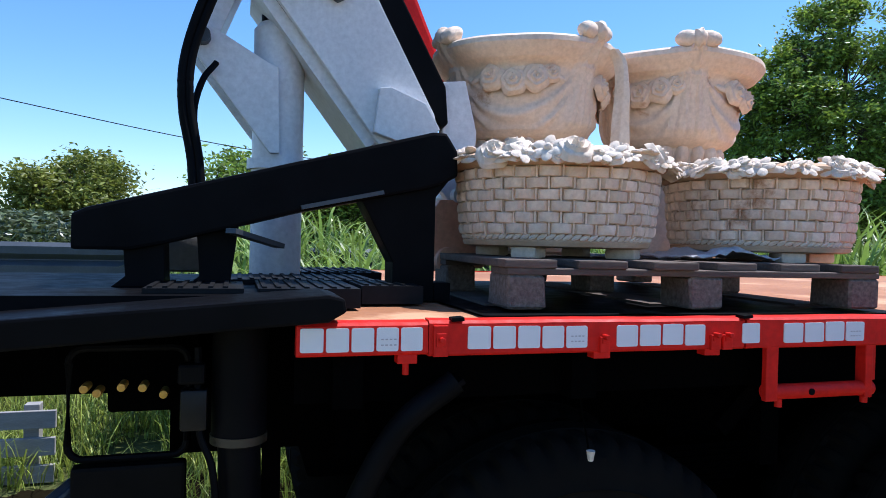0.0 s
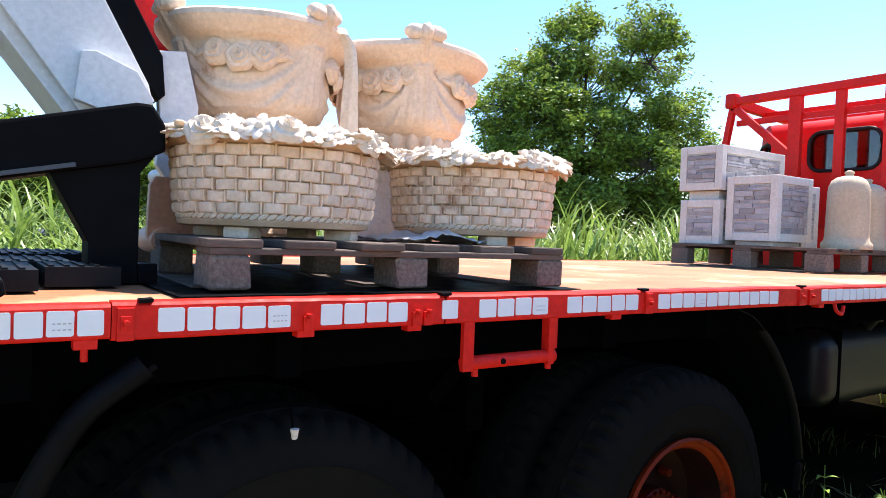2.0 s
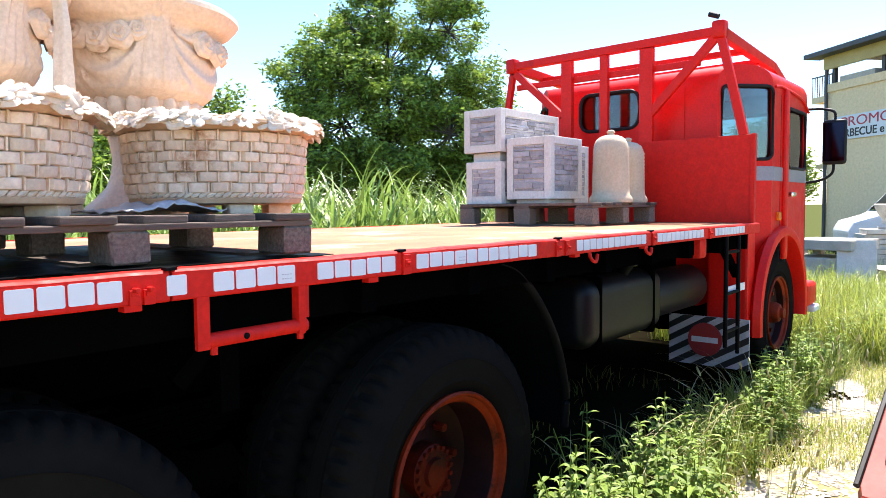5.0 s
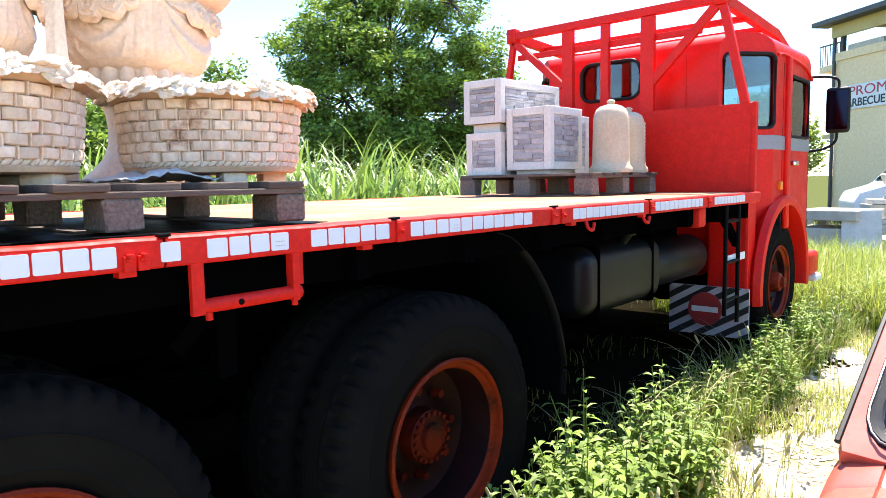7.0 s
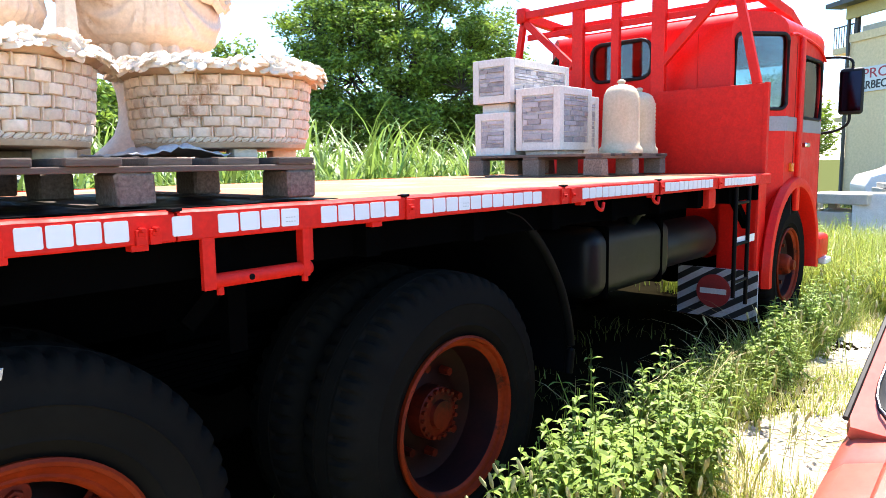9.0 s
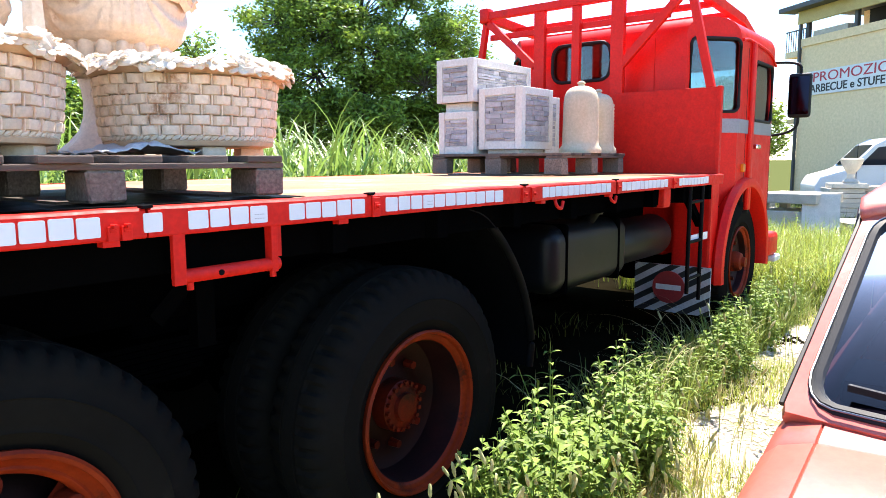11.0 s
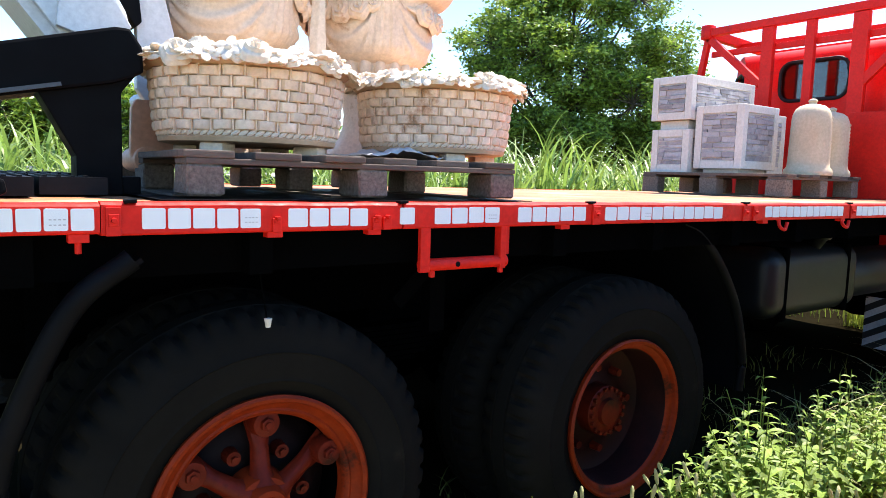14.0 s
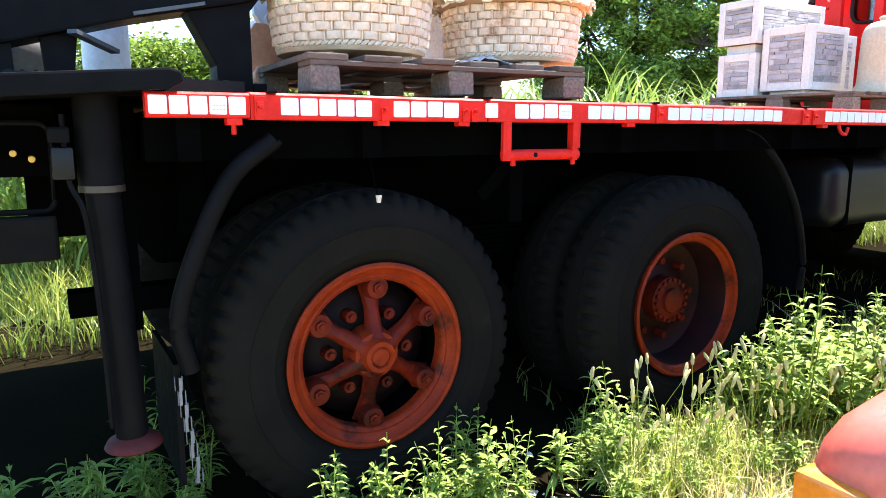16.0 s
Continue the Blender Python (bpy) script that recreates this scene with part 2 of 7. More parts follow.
# The painted shade stops here and pale dry ground begins.
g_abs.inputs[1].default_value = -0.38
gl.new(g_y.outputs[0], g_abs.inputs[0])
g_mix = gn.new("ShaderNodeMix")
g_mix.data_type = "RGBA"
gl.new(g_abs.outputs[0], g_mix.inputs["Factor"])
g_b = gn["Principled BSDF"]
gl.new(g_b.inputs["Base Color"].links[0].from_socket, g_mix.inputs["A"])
g_patch = gn.new("ShaderNodeTexNoise")
g_patch.inputs["Scale"].default_value, g_patch.inputs["Detail"].default_value = 1.1, 6
gl.new(g_tc.outputs["Object"], g_patch.inputs["Vector"])
g_range = gn.new("ShaderNodeMapRange")
g_range.inputs["From Min"].default_value, g_range.inputs["From Max"].default_value = 0.42, 0.56
gl.new(g_patch.outputs["Fac"], g_range.inputs["Value"])
g_dry = gn.new("ShaderNodeMix")
g_dry.data_type = "RGBA"
gl.new(g_range.outputs["Result"], g_dry.inputs["Factor"])
g_dry.inputs["A"].default_value, g_dry.inputs["B"].default_value = (0.27, 0.25, 0.12, 1), (0.52, 0.455, 0.335, 1)
gl.new(g_dry.outputs["Result"], g_mix.inputs["B"])
g_far = gn.new("ShaderNodeMath")
g_far.operation = "LESS_THAN"
g_far.inputs[1].default_value = -1.75
gl.new(g_y.outputs[0], g_far.inputs[0])
g_mix2 = gn.new("ShaderNodeMix")
g_mix2.data_type = "RGBA"
gl.new(g_far.outputs[0], g_mix2.inputs["Factor"])
gl.new(g_mix.outputs["Result"], g_mix2.inputs["A"])
g_lawn = gn.new("ShaderNodeMix")
g_lawn.data_type = "RGBA"
gl.new(g_range.outputs["Result"], g_lawn.inputs["Factor"])
g_lawn.inputs["A"].default_value, g_lawn.inputs["B"].default_value = (0.12, 0.125, 0.05, 1), (0.21, 0.19, 0.1, 1)
gl.new(g_lawn.outputs["Result"], g_mix2.inputs["B"])
# Behind the truck the painted shade gives way to olive field soil.
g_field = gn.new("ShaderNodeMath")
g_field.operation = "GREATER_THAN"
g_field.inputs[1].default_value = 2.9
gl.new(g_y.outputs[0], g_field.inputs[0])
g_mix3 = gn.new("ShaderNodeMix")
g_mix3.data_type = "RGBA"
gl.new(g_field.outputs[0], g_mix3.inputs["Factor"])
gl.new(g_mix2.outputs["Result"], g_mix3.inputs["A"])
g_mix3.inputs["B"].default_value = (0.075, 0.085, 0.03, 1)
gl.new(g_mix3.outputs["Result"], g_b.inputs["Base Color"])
GRAVEL = mat("gravel", (0.72, 0.65, 0.55), (0.58, 0.51, 0.42), 30, 0.9, bump=0.3, vary=0.25, island=True)
ROAD = mat("asphalt", (0.055, 0.055, 0.055), (0.045, 0.045, 0.045), 3, 0.9, bump=0.3)


# ---- builders ----
def part(name, bm, material, parent=None, label="", smooth=False, bevel=0.0):
    """Links a bmesh as one mesh object under a thing or part."""
    if bevel:
        bmesh.ops.bevel(bm, geom=[e for e in bm.edges if len(e.link_faces) == 2 and e.calc_face_angle(0) > 0.5], offset=bevel, segments=2, profile=0.6, affect="EDGES", clamp_overlap=True)
    me = bpy.data.meshes.new(name)
    bm.normal_update()
    bm.to_mesh(me)
    bm.free()
    return link(name, me, material, parent, label, smooth)


def link(name, me, material, parent=None, label="", smooth=False):
    if material and not me.materials:
        me.materials.append(material)
    if smooth:
        me.shade_smooth()
        me.set_sharp_from_angle(angle=radians(38))
    ob = new(name, me)
    ob.parent = parent
    if label:
        ob["label"] = label
    return ob


def raw(name, verts, faces, material, parent=None, label="", smooth=False):
    me = bpy.data.meshes.new(name)
    me.from_pydata(np.asarray(verts).reshape(-1, 3).tolist(), [], faces if isinstance(faces, list) else faces.tolist())
    return link(name, me, material, parent, label, smooth)


def thing(name, label, category, group="", at=(0, 0, 0), rz=0):
    ob = new(name)
    ob.empty_display_size = 0.1
    ob.matrix_basis = pose(*at, 0, 0, rz)
    return tagged(ob, label, category, group)


def box(bm, x0, x1, y0, y1, z0, z1, m=None):
    r = bmesh.ops.create_cube(bm, size=1)["verts"]
    t = Matrix.Translation(((x0 + x1) / 2, (y0 + y1) / 2, (z0 + z1) / 2)) @ Matrix.Diagonal((abs(x1 - x0), abs(y1 - y0), abs(z1 - z0), 1))
    bmesh.ops.transform(bm, matrix=(m @ t) if m else t, verts=r)
    return r


def boxes(*args):
    bm = bmesh.new()
    for a in args:
        box(bm, *a)
    return bm


def rod(bm, a, b, r, r2=None, n=12):
    """A round bar from a to b."""
    a, b = Vector(a), Vector(b)
    d = b - a
    v = bmesh.ops.create_cone(bm, cap_ends=True, segments=n, radius1=r, radius2=r if r2 is None else r2, depth=d.length)["verts"]
    bmesh.ops.transform(bm, matrix=Matrix.Translation((a + b) / 2) @ d.to_track_quat("Z", "Y").to_matrix().to_4x4(), verts=v)
    return v


def bar(bm, a, b, w, h, up=(0, 0, 1)):
    """A square bar from a to b, w across and h along up."""
    a, b = Vector(a), Vector(b)
    x = (b - a).normalized()
    y = Vector(up).cross(x)
    y = y.normalized() if y.length > 1e-4 else Vector((0, 1, 0))
    z = x.cross(y)
    m = Matrix((x, y, z)).transposed().to_4x4()
    m.translation = (a + b) / 2
    return box(bm, -(b - a).length / 2, (b - a).length / 2, -w / 2, w / 2, -h / 2, h / 2, m)


def tube(pts, r, n=8, taper=None):
    """A round tube through points, as verts and faces."""
    pts = [Vector(p) for p in pts]
    vs, fs = [], []
    for i, p in enumerate(pts):
        d = (pts[min(i + 1, len(pts) - 1)] - pts[max(i - 1, 0)]).normalized()
        q = d.to_track_quat("Z", "Y")
        rr = r if taper is None else r + (taper - r) * i / (len(pts) - 1)
        for k in range(n):
            a = 2 * math.pi * k / n
            vs.append(p + q @ Vector((rr * math.cos(a), rr * math.sin(a), 0)))
    for i in range(len(pts) - 1):
        for k in range(n):
            fs.append((i * n + k, i * n + (k + 1) % n, (i + 1) * n + (k + 1) % n, (i + 1) * n + k))
    fs += [tuple(range(n - 1, -1, -1)), tuple(range((len(pts) - 1) * n, len(pts) * n))]
    return vs, fs


def tube_part(name, pts, r, material, parent=None, label="", n=8, taper=None):
    v, f = tube(pts, r, n, taper)
    return raw(name, [tuple(p) for p in v], f, material, parent, label, True)


def curve_pts(ctrl, n=16):
    """Points of a smooth curve through the given ones."""
    c = [Vector(p) for p in ctrl]
    c = [c[0] * 2 - c[1]] + c + [c[-1] * 2 - c[-2]]
    out = []
    for i in range(1, len(c) - 2):
        for k in range(n):
            t = k / n
            p0, p1, p2, p3 = c[i - 1], c[i], c[i + 1], c[i + 2]
            out.append(0.5 * (2 * p1 + (p2 - p0) * t + (2 * p0 - 5 * p1 + 4 * p2 - p3) * t * t + (3 * p1 - p0 - 3 * p2 + p3) * t ** 3))
    return out + [c[-2]]


def lathe(prof, n=48, warp=None, close=False):
    """Turns a profile of (radius, height) about z; warp(angle, r, z) may change the radius."""
    vs, fs = [], []
    for r, z in prof:
        for k in range(n):
            a = 2 * math.pi * k / n
            rr, zz = warp(a, r, z) if warp else (r, z)
            vs.append((rr * math.cos(a), rr * math.sin(a), zz))
    m = len(prof)
    for i in range(m - 1 + (1 if close else 0)):
        j = (i + 1) % m
        for k in range(n):
            fs.append((i * n + k, i * n + (k + 1) % n, j * n + (k + 1) % n, j * n + k))
    return vs, fs


def lathe_part(name, prof, material, parent=None, label="", n=48, warp=None, close=False, m=None):
    v, f = lathe(prof, n, warp, close)
    if m:
        v = [tuple(m @ Vector(p)) for p in v]
    return raw(name, v, f, material, parent, label, True)


def plate(bm, pts, y0, y1):
    """A plate with the outline pts in x and z, from y0 to y1."""
    a = [bm.verts.new((x, y0, z)) for x, z in pts]
    b = [bm.verts.new((x, y1, z)) for x, z in pts]
    bm.faces.new(a)
    bm.faces.new(b[::-1])
    for i in range(len(pts)):
        j = (i + 1) % len(pts)
        bm.faces.new((a[j], a[i], b[i], b[j]))
    bmesh.ops.recalc_face_normals(bm, faces=bm.faces)


def plate_part(name, pts, y0, y1, material, parent=None, label="", bevel=0.0):
    bm = bmesh.new()
    plate(bm, pts, y0, y1)
    return part(name, bm, material, parent, label, False, bevel)


def carved(name, bm, cutters, material, parent=None, label=""):
    """A solid with cutters taken out of it."""
    me = bpy.data.meshes.new(name)
    bm.to_mesh(me)
    bm.free()
    ob = new(name, me)
    cut = []
    for c in cutters:
        cm = bpy.data.meshes.new("cutter")
        bmesh.ops.recalc_face_normals(c, faces=c.faces)
        c.to_mesh(cm)
        c.free()
        co = new("cutter", cm)
        cut.append(co)
        md = ob.modifiers.new("cut", "BOOLEAN")
        md.operation, md.object, md.solver = "DIFFERENCE", co, "EXACT"
    deps = bpy.context.evaluated_depsgraph_get()
    done = bpy.data.meshes.new_from_object(ob.evaluated_get(deps))
    bpy.data.objects.remove(ob)
    for c in cut:
        bpy.data.objects.remove(c)
    done.name = name
    done.materials.clear()
    return link(name, done, material, parent, label, True)


def rbox(x0, x1, y0, y1, z0, z1, r, seg=4):
    """A box with rounded edges."""
    bm = bmesh.new()
    box(bm, x0, x1, y0, y1, z0, z1)
    bmesh.ops.bevel(bm, geom=list(bm.edges), offset=r, segments=seg, profile=0.5, affect="EDGES", clamp_overlap=True)
    return bm


def structure(ob, label, category):
    return tagged(ob, label, category, "", "structure")


# ---- ground ----
def ground_z(x, y):
    """Flat under the truck; a bank rises behind it towards the road."""
    bank = 0.74 * (0.5 + 0.5 * math.tanh((y - 4.6 - 0.15 * min(max(x, -8), 8)) * 1.1)) * (0.5 - 0.5 * math.tanh((x - 0.5) * 0.55))
    return bank + 0.025 * noise.noise((x * 0.7, y * 0.7, 0)) + 0.012 * noise.noise((x * 2.6, y * 2.6, 4))


def axis(lo, hi, fine_lo, fine_hi, step):
    a = list(np.arange(fine_lo, fine_hi + 1e-6, step))
    left, right, d = [], [], step
    v = fine_lo
    while v > lo:
        d *= 1.35
        v -= d
        left.append(v)
    d, v = step, a[-1]
    while v < hi:
        d *= 1.35
        v += d
        right.append(v)
    return left[::-1] + a + right


gx, gy = axis(-900, 900, -6, 14, 0.2), axis(-900, 900, -4, 10, 0.2)
gv = [(x, y, ground_z(x, y)) for y in gy for x in gx]
nx = len(gx)
gf = [(j * nx + i, j * nx + i + 1, (j + 1) * nx + i + 1, (j + 1) * nx + i) for j in range(len(gy) - 1) for i in range(nx - 1)]
ground = structure(raw("ground", gv, gf, GROUND, None, "", True), "grassy uneven ground with dry gravelly patches, painted dark for the truck's shade", "ground")

rng = np.random.default_rng(7)
# ---- truck ----
truck = thing("truck", "red flatbed truck with three axles parked in tall weeds", "truck")
DECK_Z, Y_FAR, X_BACK, X_BULK = 1.298, 2.2, -0.65, 4.79
# deck plate, gently dented
dx, dy = np.linspace(-0.62, 4.86, 90), np.linspace(0.012, Y_FAR, 26)
dv = [(x, y, DECK_Z + 0.004 * noise.noise((x * 1.3, y * 1.6, 2)) - (0.003 if y < 0.05 else 0)) for y in dy for x in dx]
n0 = len(dv)
dv += [(x, y, 1.262) for y in dy for x in dx]
df = []
for j in range(25):
    for i in range(89):
        a = j * 90 + i
        df += [(a, a + 1, a + 91, a + 90), (n0 + a, n0 + a + 90, n0 + a + 91, n0 + a + 1)]
for i in range(89):
    df += [(i, n0 + i, n0 + i + 1, i + 1), (25 * 90 + i, 25 * 90 + i + 1, n0 + 25 * 90 + i + 1, n0 + 25 * 90 + i)]
raw("deck", dv, df, RUST, truck, "rusty orange steel deck plate", False)


def rail_piece(name, x0, x1, z0, z1, label=""):
    """A length of the side rail, its top lip slightly wavy and chipped."""
    n = max(4, int((x1 - x0) / 0.03))
    prof = [(0.0, z0), (-0.004, z0 + 0.004), (-0.004, z1 - 0.006), (0.002, z1), (0.03, z1 + 0.002), (0.03, z0)]
    vs, fs = [], []
    for i in range(n + 1):
        x = x0 + (x1 - x0) * i / n
        w = 0.003 * noise.noise((x * 3.1, 0, 1)) + 0.0018 * noise.noise((x * 14, 0, 3))
        for y, z in prof:
            vs.append((x, y, z + (w if z > z0 + 0.02 else w * 0.3)))
    k = len(prof)
    for i in range(n):
        for j in range(k):
            fs.append((i * k + j, i * k + (j + 1) % k, (i + 1) * k + (j + 1) % k, (i + 1) * k + j))
    fs += [tuple(range(k)), tuple(range(n * k + k - 1, n * k - 1, -1))]
    return raw(name, vs, fs, RED_WORN, truck, label)


for x0, x1, zz in ((-0.656, -0.4, 1.296), (-0.398, 0.352, 1.299), (0.358, 1.106, 1.3), (1.11, 2.04, 1.3), (2.046, 2.95, 1.3), (2.955, 3.78, 1.3), (3.785, 4.8, 1.3)):
    rail_piece("side_rail", x0, x1, 1.232 if x0 < -0.5 else 1.228, zz, "scratched red side rail")
# white squares of reflective tape
tape = bmesh.new()
tv = box(tape, -0.5, 0.5, -0.0012, 0.0012, -0.5, 0.5)
bmesh.ops.bevel(tape, geom=[e for e in tape.edges if abs(e.verts[0].co.y - e.verts[1].co.y) > 0.001], offset=0.09, segments=3, profile=0.5, affect="EDGES")
tape_me = bpy.data.meshes.new("reflective_square")
tape.to_mesh(tape_me)
tape.free()
tape_me.materials.append(TAPE)
for x0, x1, c in ((-0.652, -0.409, 5), (-0.32, -0.047, 5), (0.018, 0.247, 4), (0.342, 0.395, 1), (0.458, 0.702, 4), (0.772, 1.079, 5), (1.17, 1.87, 11), (2.182, 2.884, 12), (3.019, 3.69, 11), (3.881, 4.46, 10)):
    p = (x1 - x0) / c
    for i in range(c):
        q = new("reflective_square", tape_me)
        q.parent = truck
        q.matrix_basis = Matrix.Translation((x0 + p * (i + 0.5), -0.0055, 1.264 + rng.normal(0, 0.0008))) @ Matrix.Rotation(rng.normal(0, 0.008), 4, "Y") @ Matrix.Diagonal((p * 0.9, 1, 0.046, 1))
# faint dotted marks on some squares
for x in (-0.481, -0.074, 0.671, 1.4):
    bm = bmesh.new()
    for r in range(2):
        for i in range(4):
            box(bm, x - 0.014 + i * 0.0085, x - 0.009 + i * 0.0085, -0.0074, -0.0066, 1.252 + r * 0.011, 1.2545 + r * 0.011)
    part("tape_mark", bm, mat("tape_print", (0.58, 0.58, 0.6), None, 8, 0.5, bump=0) if x < -0.4 else bpy.data.materials["tape_print"], truck)
# rail clamps and joint gaps
for x, w in ((1.125, 0.035), (2.03, 0.04), (2.1, 0.03), (2.97, 0.03), (3.79, 0.03), (-0.375, 0.03), (0.302, 0.025), (0.27, 0.025), (-0.01, 0.022)):
    bm = boxes((x - w / 2, x + w / 2, -0.012, 0.0, 1.228, 1.29 if w > 0.026 else 1.262), (x - w / 3, x + w / 3, -0.015, -0.01, 1.248, 1.275 if w > 0.026 else 1.258))
    rod(bm, (x, -0.026, 1.262), (x, 0, 1.262), 0.006)
    part("rail_clamp", bm, RED_WORN, truck, "red bolted rail clamp", False, 0.002)
for x in (-0.338, 0.357, 1.108, 2.043, 2.953):
    bm = bmesh.new()
    bar(bm, (x - 0.014, 0.004, 1.301), (x + 0.012, 0.002, 1.303), 0.03, 0.008)
    part("joint_strip", bm, BLACK, truck, "dark rubber strip in a rail joint", False, 0.002)
for x in (-0.44, -0.01, 0.27, 0.99, 2.2, 2.9):
    bm = boxes((x - 0.02, x + 0.02, 0.0, 0.03, 1.214, 1.232))
    if x < -0.4:
        rod(bm, (x, 0.015, 1.19), (x, 0.015, 1.216), 0.007)
    part("rail_bracket", bm, RED_WORN, truck, "", False, 0.002)
# folding step below the rail
for b_ in ((0.418, 0.452, -0.002, 0.014, 1.102, 1.24), (0.713, 0.735, -0.002, 0.03, 1.1, 1.24), (0.738, 0.757, 0.01, 0.03, 1.14, 1.24)):
    part("step_arm", boxes(b_), RED_WORN, truck, "red hanging step bracket", False, 0.003)
bm = bmesh.new()
rod(bm, (0.43, 0.016, 1.121), (0.745, 0.016, 1.121), 0.0185, n=16)
part("step_tube", bm, RED_WORN, truck, "red tubular step rung", True)
bm = bmesh.new()
rod(bm, (0.55, -0.0045, 1.121), (0.55, 0.0, 1.121), 0.008)
part("step_hole", bm, BLACK, truck)
for x in (0.47, 0.728):
    bm = bmesh.new()
    rod(bm, (x, 0.016, 1.085), (x, 0.016, 1.104), 0.009)
    part("step_pin", bm, RED_WORN, truck)
# frame below the deck
for y in (0.72, 1.4):
    bm = boxes((-0.93, 6.3, y - 0.04, y + 0.04, 0.86, 1.12))
    part("chassis_rail", bm, CHASSIS, truck, "black chassis rail", False, 0.01)
for x in np.arange(-0.55, 4.8, 0.52):
    part("cross_member", boxes((x - 0.03, x + 0.03, 0.04, Y_FAR - 0.04, 1.12, 1.262)), CHASSIS, truck)
part("far_rail", boxes((-0.65, 4.8, Y_FAR, Y_FAR + 0.02, 1.232, 1.3)), RED_WORN, truck)
part("inner_sill", boxes((-0.65, 4.8, 0.1, 0.16, 1.12, 1.25)), CHASSIS, truck)
# axles, springs, and added unseen boxes that close and darken the underside
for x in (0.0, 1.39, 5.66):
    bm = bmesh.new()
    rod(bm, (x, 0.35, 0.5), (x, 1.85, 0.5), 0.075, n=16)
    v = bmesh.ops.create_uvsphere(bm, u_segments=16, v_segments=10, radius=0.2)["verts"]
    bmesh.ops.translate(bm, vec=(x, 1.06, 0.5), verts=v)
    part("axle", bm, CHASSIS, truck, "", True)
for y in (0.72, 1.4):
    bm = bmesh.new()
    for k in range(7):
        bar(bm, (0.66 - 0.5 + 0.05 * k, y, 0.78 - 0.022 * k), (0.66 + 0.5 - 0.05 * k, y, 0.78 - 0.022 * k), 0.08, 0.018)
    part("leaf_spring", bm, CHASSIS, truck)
# made-up dark boxes: they block the sunlit grass seen below the truck
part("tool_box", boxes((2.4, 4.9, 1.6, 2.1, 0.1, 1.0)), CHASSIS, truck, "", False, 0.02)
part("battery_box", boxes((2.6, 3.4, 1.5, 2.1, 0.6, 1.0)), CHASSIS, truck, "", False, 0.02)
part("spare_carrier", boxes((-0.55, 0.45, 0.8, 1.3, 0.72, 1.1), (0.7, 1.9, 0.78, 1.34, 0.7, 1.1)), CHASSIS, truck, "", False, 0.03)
for x in (0.66,):
    bm = boxes((x - 0.03, x + 0.03, 0.25, 0.3, 0.86, 1.25))
    bar(bm, (x - 0.15, 0.28, 0.96), (x + 0.1, 0.28, 1.2), 0.03, 0.05)
    part("hanger", bm, CHASSIS, truck)

TYRE = [(0.27, 0.05), (0.30, 0.02), (0.338, 0.001), (0.342, -0.003), (0.347, -0.001), (0.36, -0.004), (0.40, -0.010), (0.416, -0.0105), (0.42, -0.014), (0.424, -0.010), (0.455, -0.004), (0.485, 0.008), (0.506, 0.022), (0.519, 0.036), (0.524, 0.06), (0.526, 0.09), (0.526, 0.098), (0.516, 0.1), (0.516, 0.108), (0.527, 0.11), (0.528, 0.16), (0.517, 0.162), (0.517, 0.17), (0.526, 0.172), (0.524, 0.215), (0.506, 0.248), (0.455, 0.268), (0.40, 0.276), (0.34, 0.27), (0.27, 0.24)]


def tyre(parent, m, scale=1.0):
    """A worn truck tyre with shoulder lugs, in one mesh; its outer face looks along -z before m."""
    def tread(a, r, z):
        """Cuts short grooves across both shoulders."""
        if r > 0.5 and (z < 0.095 or z > 0.175):
            k = (a / (2 * math.pi) * 50 + (0.5 if z > 0.135 else 0)) % 1
            if k > 0.62:
                return (r - 0.013) * scale, z
        return r * scale, z

    v, f = lathe(TYRE, 300, tread)
    return raw("tyre", [tuple(m @ Vector(p)) for p in v], f, RUBBER, parent, "worn black lug tyre", True)


def wheel_at(x, y, z, spin=0.0):
    """Local z runs along +y (inwards) from the outer tyre face."""
    return Matrix.Translation((x, y, z)) @ Matrix.Rotation(radians(-90), 4, "X") @ Matrix.Rotation(spin, 4, "Z")


def wheel_empty(name, x, y, z):
    w = new(name)
    w.parent = truck
    w.empty_display_size = 0.1
    w.matrix_basis = Matrix.Translation((x, y, z))
    return w


